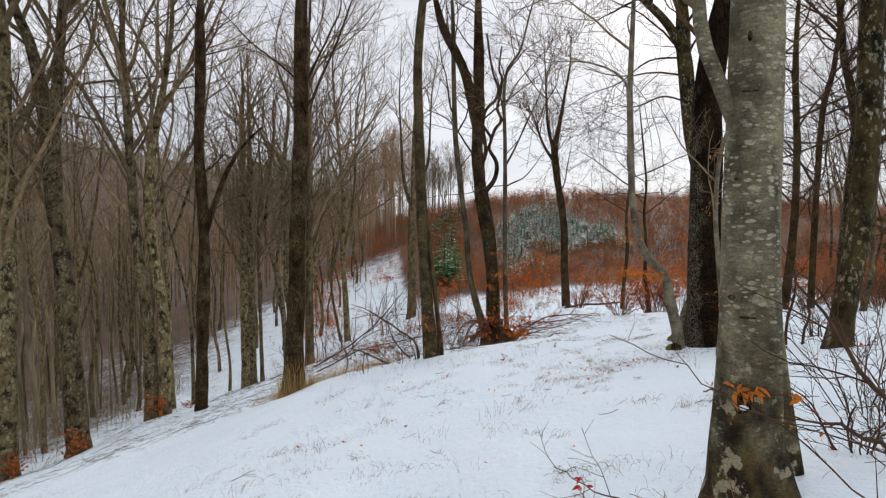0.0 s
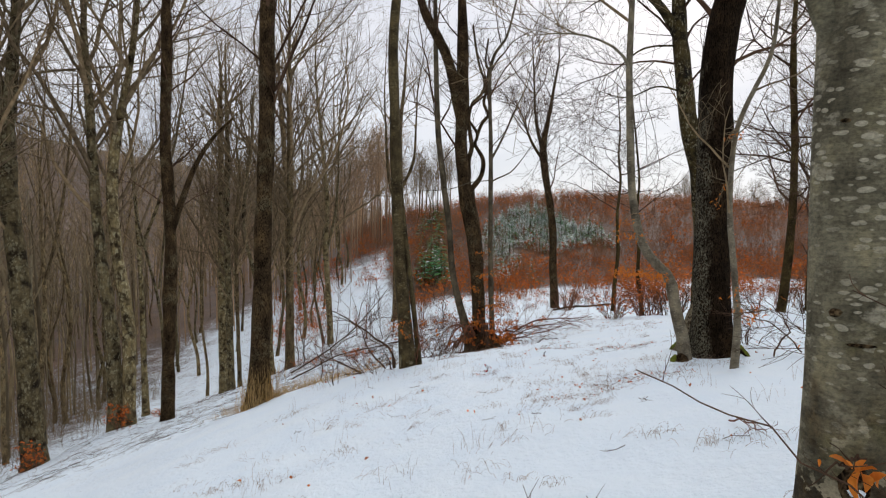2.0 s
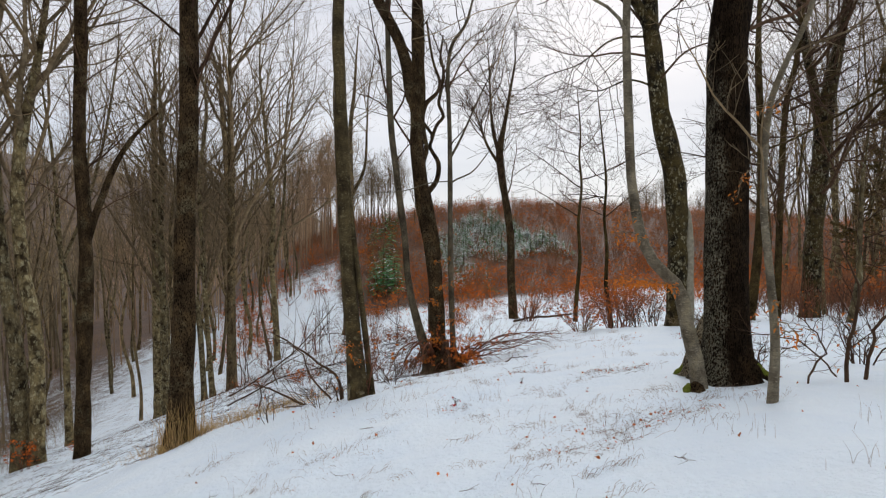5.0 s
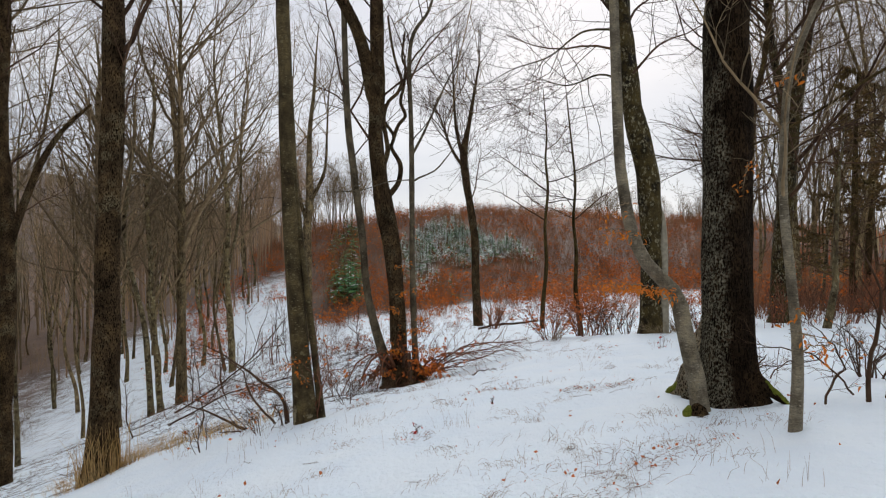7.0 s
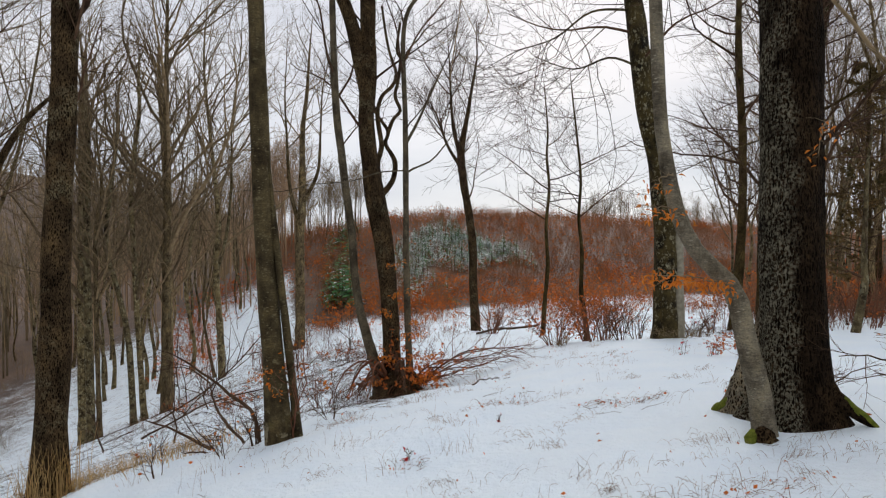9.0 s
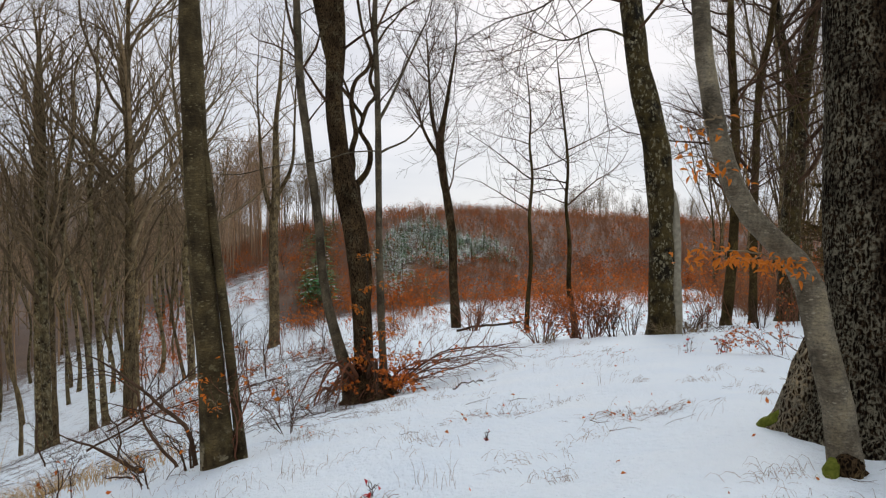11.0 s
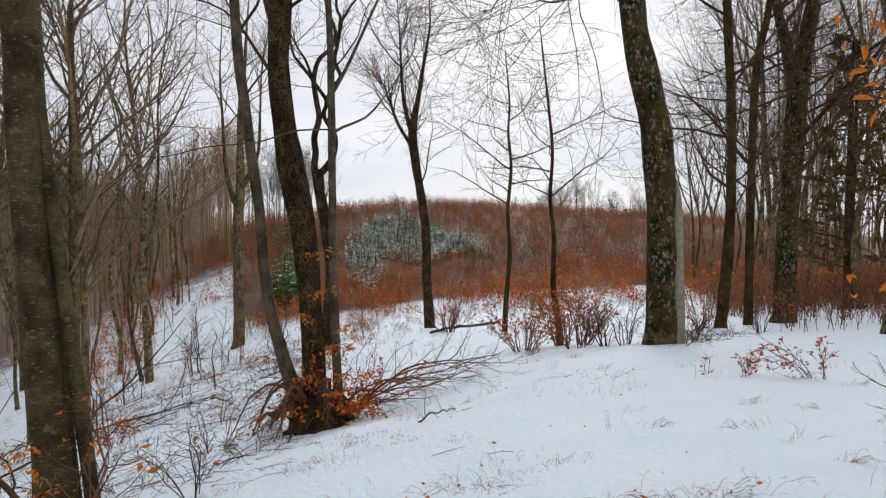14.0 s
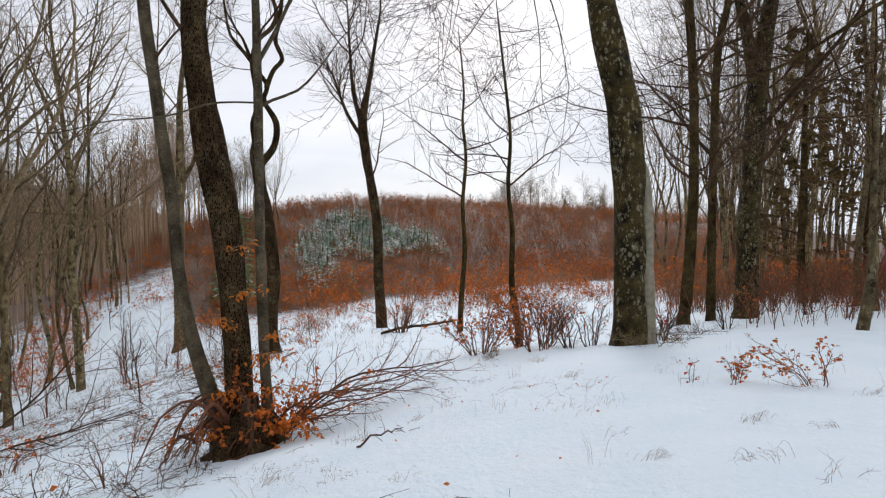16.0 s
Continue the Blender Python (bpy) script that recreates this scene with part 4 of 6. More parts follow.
models = [forest_tree(101, 23, 0.17, 30, 10, 0.42), forest_tree(102, 21, 0.13, 32, 10, 0.42), forest_tree(103, 25, 0.19, 34, 10, 0.4), forest_tree(104, 20, 0.12, 34, 10, 0.45), forest_tree(105, 24, 0.16, 28, 10, 0.42), forest_tree(106, 18, 0.11, 36, 10, 0.45),
          forest_tree(107, 20, 0.15, 32, 9, 0.32, 4, 3), forest_tree(108, 18, 0.15, 30, 9, 0.32, 4, 3), forest_tree(109, 21, 0.17, 34, 9, 0.3, 4, 3)]
HERO = [(o.location.x, o.location.y) for o in scene.objects if o.type == "EMPTY" and o.location.length > 0.1]


def scatter(rng, count, x0, x1, y0, y1, allowed, gap):
    """Places on the land, no two nearer than gap, where allowed(x, y) holds."""
    out, tries = [], 0
    while len(out) < count and tries < count * 60:
        tries += 1
        x, y = rng.uniform(x0, x1), rng.uniform(y0, y1)
        if allowed(x, y) and all((x - a) ** 2 + (y - b) ** 2 > gap * gap for a, b in out) and all((x - a) ** 2 + (y - b) ** 2 > 4 for a, b in HERO):
            out.append((x, y))
    return out


rng = np.random.default_rng(5)
slope = scatter(rng, 18, -34, -8, 24, 96, lambda x, y: x < -0.17 * y - 4.5 and y > 60, 3.0)
slope += scatter(rng, 36, -66, -18, 20, 112, lambda x, y: x < -0.3 * y - 15, 2.4)
slope += scatter(rng, 15, -36, -13, 28, 60, lambda x, y: x < -0.27 * y - 4 and (y > 34 or x < -19), 2.8)
path_side = scatter(rng, 17, -24, -4, 60, 112, lambda x, y: -0.24 * y - 2 < x < -0.115 * y - 1, 4.0)
edge = scatter(rng, 78, 16, 66, 26, 74, lambda x, y: x - 2 > 0.68 * (y - 11) + 2.5 + (3.0 if y < 34 else 0.0), 1.7)
knoll = scatter(rng, 9, -9, 8, 112, 132, lambda x, y: True, 3)
first_use = set()
for k, (x, y) in enumerate(slope + path_side + edge + knoll):
    i = int(rng.integers(0, 6)) if y < 56 and -34 < x < 44 else int(rng.integers(6, 9))
    s = rng.uniform(0.8, 1.15) * (0.62 if k >= len(slope) + len(path_side) + len(edge) else 1.0)
    m = pose(x, y, float(height(x, y)), rng.normal() * 2, rng.normal() * 2, rng.uniform(0, 360)) @ Matrix.Scale(s, 4)
    if i in first_use:
        copy_thing(models[i], m)
    else:
        first_use.add(i)
        models[i].matrix_basis = m


def bare_tree_geometry(seed, tall, limbs=10, subs=3):
    """A light far tree: trunk and upswept branches as thin three-sided bars."""
    r = np.random.default_rng(seed)
    thick = 0.2 if limbs < 12 else 0.12
    P = np.array([[[0, 0, -0.5], [r.normal() * 0.2, r.normal() * 0.2, tall * 0.35], [r.normal() * 0.4, r.normal() * 0.4, tall * 0.7], [r.normal() * 0.6, r.normal() * 0.6, tall]]])
    R = np.array([[1.0, 0.75, 0.5, 0.15]]) * thick
    a, ra = grow(P, R, limbs, r, 0.38, 0.98, 32, tall * 0.3, 0.5, 0.12, 3, 0.6, 0.4, 0.037)
    b, rb = grow(a, ra, subs, r, 0.25, 0.97, 38, -0.6, 0.3, 0.1, 2, 0.6, 0.5, 0.033)
    return joined([tubes(P, R, 4), tubes(a, ra, 3), tubes(b, rb, 3)])


def strewn(name, places, variants, material, label, category, rng, low=0.8, high=1.2, flat=False):
    """Many copies of a few geometries over the land, as one mesh."""
    out = []
    for x, y in places:
        v, f = variants[int(rng.integers(0, len(variants)))]
        a, s = rng.uniform(0, 6.283), rng.uniform(low, high)
        c, d = np.cos(a) * s, np.sin(a) * s
        out.append((np.stack([v[:, 0] * c - v[:, 1] * d + x, v[:, 0] * d + v[:, 1] * c + y, v[:, 2] * s + float(height(x, y))], 1), f))
    ob = new(name, mesh_of(name, *joined(out), material, flat))
    return tagged(ob, label, category, kind="stuff")


far_forms = [bare_tree_geometry(200 + k, 13 + k) for k in range(5)]
valley_places = [(x, y) for x, y in zip(rng.uniform(-330, -14, 5200), rng.uniform(60, 470, 5200)) if x < -0.125 * y - 4 and x > -0.95 * y - 10 and (y > 108 or x < -60)][:900]
strewn("far_woods", valley_places, far_forms, M_FAR_HAZED, "bare brown woods on the valley's far side", "woods", rng, 0.85, 1.3)
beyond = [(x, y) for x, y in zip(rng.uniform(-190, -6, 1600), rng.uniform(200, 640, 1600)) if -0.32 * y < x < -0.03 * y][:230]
strewn("far_woods", beyond, far_forms, M_FAR_HAZED, "bare brown woods on the ridge past the saddle", "woods", rng, 1.0, 1.5)
dense_forms = [bare_tree_geometry(220 + k, 17 + k, 15, 4) for k in range(5)]
behind_path = [(x, y) for x, y in zip(rng.uniform(-62, -6, 2500), rng.uniform(84, 215, 2500)) if -0.42 * y < x < -0.115 * y - 0.5 + (5.0 if y > 104 else 0.0)][:190]
strewn("far_woods", behind_path, dense_forms, M_FAR_RED_HAZED, "dense reddish brown bare wood beside the snowy path", "woods", rng, 0.65, 1.0)
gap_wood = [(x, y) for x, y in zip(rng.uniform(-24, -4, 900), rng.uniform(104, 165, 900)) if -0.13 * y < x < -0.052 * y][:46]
strewn("far_woods", gap_wood, dense_forms, M_FAR_RED_HAZED, "reddish brown bare wood closing the end of the path", "woods", rng, 0.75, 1.15)
knoll_wood = [(x, y) for x, y in zip(rng.uniform(-10, 9, 300), rng.uniform(128, 165, 300)) if -0.055 * y < x < 0.035 * y][:46]
strewn("far_woods", knoll_wood, dense_forms, M_TWIG_GREY, "grey bare trees on the knoll beside the hill", "woods", rng, 0.55, 0.85)
def pole_geometry(seed, tall):
    """A slim straight tree with a small high crown."""
    r = np.random.default_rng(seed)
    P = np.array([[[0, 0, -0.5], [r.normal() * 0.25, r.normal() * 0.25, tall * 0.4], [r.normal() * 0.5, r.normal() * 0.5, tall * 0.75], [r.normal() * 0.6, r.normal() * 0.6, tall]]])
    R = np.array([[1.0, 0.8, 0.5, 0.15]]) * r.uniform(0.08, 0.17)
    a, ra = grow(P, R, 7, r, 0.4, 0.97, 28, tall * 0.28, 0.5, 0.1, 3, 0.5, 0.4, 0.025)
    b, rb = grow(a, ra, 3, r, 0.3, 0.95, 34, -0.5, 0.3, 0.1, 2, 0.6, 0.5, 0.02)
    return joined([tubes(P, R, 5), tubes(a, ra, 3), tubes(b, rb, 3)])


poles = [pole_geometry(240 + k, 13 + 1.2 * k) for k in range(6)]
valley_poles = [(x, y) for x, y in zip(rng.uniform(-120, -16, 3000), rng.uniform(34, 150, 3000)) if x < -0.36 * y - 9 and x > -1.0 * y - 12][:430]
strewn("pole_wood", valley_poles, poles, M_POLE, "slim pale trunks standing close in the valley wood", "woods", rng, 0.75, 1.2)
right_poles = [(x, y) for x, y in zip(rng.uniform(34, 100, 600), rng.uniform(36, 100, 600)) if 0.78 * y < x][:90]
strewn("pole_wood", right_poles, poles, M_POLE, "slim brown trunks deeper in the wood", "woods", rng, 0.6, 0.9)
crest = [(x, y) for x, y in zip(rng.uniform(66, 170, 420), rng.uniform(160, 185, 420)) if rng.random() < 0.4 + 0.6 * math.sin(x * 0.11) ** 2]
strewn("far_woods", crest, dense_forms, M_TWIG_GREY, "grey bare trees along the hill's far crest", "woods", rng, 0.35, 0.62)
ridge_places = [(x, y) for x, y in zip(rng.uniform(20, 420, 500), rng.uniform(230, 420, 500)) if x < 1.1 * y][:170]
strewn("far_woods", ridge_places, far_forms, M_FAR_HAZED, "hazy bare woods beyond the hill", "woods", rng, 0.6, 1.0)


# ---- the thicket on the hill ----
def brush_geometry(seed, tall, stems, wide, thick=1.0, side=3):
    r = np.random.default_rng(seed)
    base = np.stack([r.normal(size=stems) * wide * 0.4, r.normal(size=stems) * wide * 0.4, np.full(stems, -0.1)], 1)
    d = unit(np.stack([r.normal(size=stems) * 0.22, r.normal(size=stems) * 0.22, np.ones(stems)], 1))
    L = (tall * r.uniform(0.5, 1.1, stems))[:, None]
    P = np.stack([base, base + d * L * 0.5, base + d * L + np.stack([r.normal(size=stems) * 0.15, r.normal(size=stems) * 0.15, np.zeros(stems)], 1)], 1)
    R = np.tile([0.026, 0.02, 0.01], (stems, 1)) * thick
    a, ra = grow(P, R, side, r, 0.2, 0.95, 38, tall * 0.4, 0.3, 0.1, 2, 0.8, 0.6, 0.013 * thick)
    return P, joined([tubes(P, R, 3), tubes(a, ra, 3)]), a


def grove(x, y):
    """The patch of young conifers: a wedge that narrows up the hill, with a tongue down its near side."""
    left = 7.5 + 0.42 * max(0.0, y - 102) + 0.8 * math.sin(y * 0.5)
    right = 29.0 - 0.32 * max(0.0, y - 95) - 0.3 * max(0.0, 95 - y) + 1.2 * math.sin(y * 0.37 + 1)
    low = 91 + 3 * math.sin(x * 0.6) if x > 12.0 else 72 + 3 * math.sin(x * 1.3)
    return left < x < right and low < y < 124


def thicket():
    rng = np.random.default_rng(9)
    forms, leafy = [], []
    for k in range(6):
        P, g, a = brush_geometry(300 + k, 2.0 + 0.2 * k, 9, 2.0, 0.75, 3)
        forms.append(g)
        leafy.append(leaves(on_paths(a, 46, rng), 0.24, rng, 0.3))
    xs, ys = rng.uniform(-22, 150, 16000), rng.uniform(46, 150, 16000)
    edge_y = lambda x: 61 + 5 * math.sin(x * 0.21) + 4 * math.sin(x * 0.57)
    ok = [(x, y) for x, y in zip(xs, ys) if (x > -0.09 * y + 5 or (y > 104 and x > -0.2 * y + 8)) and x < 0.95 * y + 8 and y > edge_y(x) and not (grove(x, y) and rng.random() < 0.75) and not (y < 84 and -4 < x < 38 and rng.random() < 0.3) and not ((x > 84 or y > 138) and rng.random() < 0.4)]
    ok = ok[:3500] + [(x, y) for x, y in zip(rng.uniform(20, 80, 760), rng.uniform(33, 70, 760)) if x > 0.66 * y - 2]
    strewn("thicket", ok, forms, M_RED_TWIG, "dense reddish brown young growth on the hill", "thicket", rng, 0.7, 1.15)
    strewn("thicket_leaves", [q for q in ok if (q[1] < edge_y(q[0]) + 16 and (q[0] < 0.6 * q[1] or rng.random() < 0.35)) or rng.random() < 0.18], leafy, M_LEAF_BROWN, "rusty dead leaves still on the thicket", "leaves", rng, 0.7, 1.1, True)
    front = [(x, y) for x, y in zip(rng.uniform(-3, 70, 1500), rng.uniform(47, 86, 1500)) if x > 0.04 * y - 1 and y > edge_y(x) - 11 + 4 * math.sin(x * 0.9) and (x < 38 or y < 72) and rng.random() < 0.5 + 0.5 * math.sin(x * 0.55 + 1.2 * math.sin(y * 0.3)) * math.sin(y * 0.35 + 1)]
    strewn("thicket", front, forms, M_RED_TWIG, "low rusty brush along the foot of the hill", "thicket", rng, 0.3, 0.62)
    strewn("thicket_leaves", front, leafy, M_LEAF_BROWN, "orange dead leaves on the low brush", "leaves", rng, 0.35, 0.62, True)
    open_edge = [(x, y) for x, y in zip(rng.uniform(3, 46, 900), rng.uniform(34, 60, 900)) if x > 0.1 * y and x < 0.75 * y and rng.random() < ((y - 32) / 28) ** 1.5 * (0.5 + 0.5 * math.sin(x * 0.8 + 2) * math.sin(y * 0.6))][:170]
    strewn("thicket", open_edge, forms, M_BARE_WOOD, "sparse low brush in the snow before the hill", "thicket", rng, 0.14, 0.36)
    strewn("thicket_leaves", open_edge[::2], leafy, M_LEAF_BROWN, "rusty leaves on the sparse low brush", "leaves", rng, 0.16, 0.34, True)


thicket()
rng = np.random.default_rng(10)
rim = [(x, y) for x, y in zip(rng.uniform(-30, 0, 700), rng.uniform(64, 108, 700)) if -0.215 * y - 2.5 < x < -0.17 * y or (y > 84 and -0.17 * y < x < -0.02 * y and rng.random() < 0.6) or (66 < y and -0.045 * y < x < 0.0 and rng.random() < 0.5)][:150]
rim_forms = [brush_geometry(310 + k, 1.5 + 0.3 * k, 8, 1.5, 0.8, 3) for k in range(4)]
strewn("thicket", rim, [g for _, g, _ in rim_forms], M_RED_TWIG, "russet brush where the path meets the wood", "thicket", rng, 0.5, 1.1)
strewn("thicket_leaves", rim, [leaves(on_paths(a, 60, rng), 0.2, rng, 0.3) for _, _, a in rim_forms], M_LEAF_BROWN, "rusty dead leaves on the brush beside the path", "leaves", rng, 0.5, 1.1, True)


# ---- small snowy conifers on the hill ----
def conifer(seed, tall, snowy=0.6):
    rng = np.random.default_rng(seed)
    root = thing("small_conifer", (0, 0, 0), "young green conifer dusted with snow on the hill", "conifer", "conifers on the hill")
    P = np.array([[[0, 0, -0.2], [0, 0, tall * 0.5], [0, 0, tall]]])
    R = np.array([[0.06, 0.04, 0.01]])
    part("trunk", tubes(P, R, 5), M_TWIG, root)
    n = 84
    z = tall * (0.08 + 0.9 * rng.random(n) ** 1.2)
    a = rng.uniform(0, 6.283, n)
    reach = ((tall - z) * 0.42 + 0.16) * rng.uniform(0.6, 1.25, n)
    tip = np.stack([np.cos(a) * reach, np.sin(a) * reach, z - 0.12 * reach], 1)
    mid = np.stack([np.cos(a) * reach * 0.5, np.sin(a) * reach * 0.5, z + 0.02], 1)
    side = np.stack([-np.sin(a), np.cos(a), np.zeros(n)], 1) * (0.16 * reach + 0.05)[:, None]
    foot = np.stack([np.zeros(n), np.zeros(n), z], 1)
    V = np.stack([foot, mid + side - [0, 0, 0.06], tip, mid - side - [0, 0, 0.06]], 1).reshape(-1, 3)
    keep = rng.random(n) < snowy
    V = V.reshape(n, 4, 3)[~keep].reshape(-1, 3)
    foliage = part("foliage", (V, np.arange(len(V)).reshape(-1, 4)), M_NEEDLE, root, flat=True, kind="stuff")
    W = (np.stack([foot * 0.5 + mid * 0.5, mid + side * 0.6, tip * 0.75 + mid * 0.25, mid - side * 0.6], 1) + np.array([0, 0, 0.04]))[keep].reshape(-1, 3)
    part("snow_dusting", (W, np.arange(len(W)).reshape(-1, 4)), M_FROST, foliage, "white snow on the branches", True, "stuff")
    return root


rng = np.random.default_rng(12)
kinds = [conifer(401, 2.2, 0.62), conifer(402, 2.7, 0.5), conifer(403, 1.8, 0.7)]
def in_grove(x, y):
    return grove(x, y) and rng.random() < (0.85 if y > 90 else 0.5) - 0.3 * math.sin(x * 0.9) * math.sin(y * 0.7 + 2)


spots = scatter(rng, 210, 5, 33, 70, 126, in_grove, 1.05)
for k, (x, y) in enumerate(spots):
    m = pose(x, y, float(height(x, y)), 0, 0, rng.uniform(0, 360)) @ Matrix.Scale(rng.uniform(0.6, 1.25), 4)
    if k < 3:
        kinds[k].matrix_basis = m
    else:
        copy_thing(kinds[k % 3], m)
def conifer_forms(seed, tall, snowy):
    """The boughs of a small conifer, and the snow that lies on some of them."""
    r = np.random.default_rng(seed)
    n = 46
    z = tall * (0.06 + 0.92 * r.random(n) ** 1.2)
    a = r.uniform(0, 6.283, n)
    reach = ((tall - z) * 0.4 + 0.14) * r.uniform(0.6, 1.25, n)
    out = np.stack([np.cos(a), np.sin(a), 0 * a], 1) * reach[:, None]
    side = np.stack([-np.sin(a), np.cos(a), 0 * a], 1) * (0.2 * reach + 0.05)[:, None]
    up = np.stack([0 * z, 0 * z, z], 1)
    drop = np.stack([0 * z, 0 * z, 0.12 * reach + 0.05], 1)
    V = np.stack([up, up + out * 0.5 + side - drop * 0.5, up + out - drop, up + out * 0.5 - side - drop * 0.5], 1)
    white = r.random(n) < snowy
    V, W = V[~white], V[white]
    return (V.reshape(-1, 3), np.arange(4 * len(V)).reshape(-1, 4)), (W.reshape(-1, 3), np.arange(4 * len(W)).reshape(-1, 4))


young = [conifer_forms(420 + k, 1.2 + 0.3 * k, 0.72) for k in range(4)]
young_spots = [q for q in zip(rng.uniform(5, 33, 2600), rng.uniform(70, 126, 2600)) if in_grove(*q)][:340]
state = rng.bit_generator.state
strewn("conifer_growth", young_spots, [g for g, _ in young], M_NEEDLE, "close green growth of young conifers on the hill", "conifers", rng, 0.5, 1.1, True)
rng.bit_generator.state = state
strewn("conifer_snow", young_spots, [w for _, w in young], M_FROST, "white snow lying on the young conifers", "snow", rng, 0.5, 1.1, True)
green = conifer(404, 5.0, 0.12)
for k, (x, y) in enumerate(((0.6, 77.0), (1.5, 75.5), (-0.6, 76.0), (0.2, 79.5), (1.9, 78.5), (-1.0, 80.5), (0.9, 82.0), (-0.3, 84.5), (1.2, 87.0), (-1.3, 90.0), (0.3, 95.0), (1.6, 101.0), (-1.4, 106.0), (0.6, 112.0), (2.4, 115.0), (-1.0, 118.0), (1.4, 121.0), (3.2, 124.0))):
    m = pose(x, y, float(height(x, y)), 0, 0, 63 * k) @ Matrix.Scale((0.85, 1.15, 0.95, 1.3, 0.8)[k % 5], 4)
    if k == 0:
        green.matrix_basis = m
    else:
        copy_thing(green, m)


# ---- brush, saplings and fallen wood ----
def leaf_mesh(k, material):
    """One curled oval leaf, 1 long."""
    r = np.random.default_rng(700 + k)
    s = np.array([0, 0.18, 0.42, 0.68, 0.88, 1.0])
    w = np.array([0.02, 0.14, 0.21, 0.18, 0.09, 0.01]) * r.uniform(0.85, 1.15)
    bend = -r.uniform(0.1, 0.5) * s ** 2
    fold = r.uniform(0.3, 0.9)
    V = np.concatenate([np.stack([s, w, bend + w * fold], 1), np.stack([s, 0 * s, bend], 1), np.stack([s, -w, bend + w * fold * r.uniform(0.5, 1.2)], 1)])
    F = [(a * 6 + i, a * 6 + i + 1, (a + 1) * 6 + i + 1, (a + 1) * 6 + i) for a in (0, 1) for i in range(5)]
    return mesh_of("leaf", V, np.array(F), material)


LEAF_MESHES = [leaf_mesh(k, M_LEAF) for k in range(5)]
RED_MESHES = [leaf_mesh(k, M_RED) for k in range(2)]


def single_leaves(parent, points, size, rng, meshes=LEAF_MESHES):
    """Leaves that can be told apart, each a part of its own."""
    holder = next((o for o in parent.children if o.name.split(".")[0] in ("branch", "stem")), parent)
    for p in points:
        ob = new("leaf", meshes[int(rng.integers(0, len(meshes)))])
        ob.parent = holder
        ob.matrix_basis = pose(*p, rng.uniform(-60, 60), rng.uniform(-15, 65), rng.uniform(0, 360)) @ Matrix.Scale(size * rng.uniform(0.7, 1.2), 4)


def local(points, at):
    return [(p[0] - at[0], p[1] - at[1], p[2] - at[2], p[3]) for p in points]


def branch_thing(name, label, category, points, seed, material, subs=7, twigs=4, reach=-0.45, spread=45, lift=0.1, sides=7, leaf_count=0, leaf_size=0.07, group="", n=14, shy=0.15, least=0.003):
    """A single branch through control points (x, y, z, radius) with its twigs, and leaves where it still has some."""
    rng = np.random.default_rng(seed)
    at = points[0][:3]
    root = thing(name, at, label, category, group)
    q = curve(local(points, at), n)
    q[1:-1, :3] += rng.normal(size=(n - 2, 3)) * 0.012
    part("branch", tubes(q[None, :, :3], q[None, :, 3], sides), material, root)
    if subs:
        a, ra = grow(q[None, :, :3], q[None, :, 3], subs, rng, shy, 0.97, spread, reach, lift, 0.14, 6, 0.7, 0.3, least, 0.4)
        out, last = [tubes(a, ra, 5)], a
        if twigs:
            b, rb = grow(a, ra, twigs, rng, 0.15, 0.95, 45, -0.55, lift, 0.14, 4, 0.7, 0.4, 0.73 * least)
            out.append(tubes(b, rb, 4))
            last = b
        part("twig_spray", joined(out), material, root, kind="stuff")
        if leaf_count:
            single_leaves(root, on_paths(last, leaf_count, rng, 0.5), leaf_size, rng)
    return root


def shrub(name, label, category, at, tall, stems, wide, seed, material, subs=5, twigs=4, leaf_count=0, leaf_size=0.07, leaf_material=None, group="", lean=(0, 0), thick=0.011, upright=1.0):
    """A bush of several stems from one foot, each stem a part; twigs and leaves joined."""
    rng = np.random.default_rng(seed)
    root = thing(name, at, label, category, group)
    paths, radii = [], []
    for k in range(stems):
        a, w = rng.uniform(0, 6.283), wide * rng.uniform(0.3, 1.0)
        h = tall * rng.uniform(0.6, 1.05)
        f = wide * 0.12
        dx, dy = np.cos(a) * w + lean[0], np.sin(a) * w + lean[1]
        r = thick * rng.uniform(0.7, 1.2)
        c = [(np.cos(a) * f, np.sin(a) * f, -0.12, r * 1.2), (dx * 0.3 + np.cos(a) * f, dy * 0.3, h * 0.4 * upright, r), (dx * 0.7, dy * 0.7, h * 0.78 * upright, r * 0.7), (dx, dy, h * upright - (1 - upright) * 0.1, r * 0.35)]
        q = curve(c, 9)
        q[2:, :3] += np.cumsum(rng.normal(size=(7, 3)) * 0.022 * tall, axis=0)
        part("stem", tubes(q[None, :, :3], q[None, :, 3], 6), material, root)
        paths.append(q[:, :3])
        radii.append(q[:, 3])
    P, R = np.array(paths), np.array(radii)
    a, ra = grow(P, R, subs, rng, 0.2, 0.95, 42, -0.42, 0.25, 0.13, 5, 0.7, 0.35, 0.003)
    out, last = [tubes(a, ra, 4)], a
    if twigs:
        b, rb = grow(a, ra, twigs, rng, 0.15, 0.95, 42, -0.5, 0.2, 0.13, 4, 0.7, 0.4, 0.0025)
        out.append(tubes(b, rb, 3))
        last = b
    part("twig_spray", joined(out), material, root, kind="stuff")
    if leaf_count:
        part("leaves", leaves(on_paths(np.concatenate([x.reshape(-1, 2, 3) for x in (last[:, -2:],)]), leaf_count, rng, 0.0), leaf_size, rng), leaf_material or M_LEAF, root, "rusty dead leaves", True, "stuff")
    return root


def z_at(x, y, up=0.0):
    return float(height(x, y)) + up


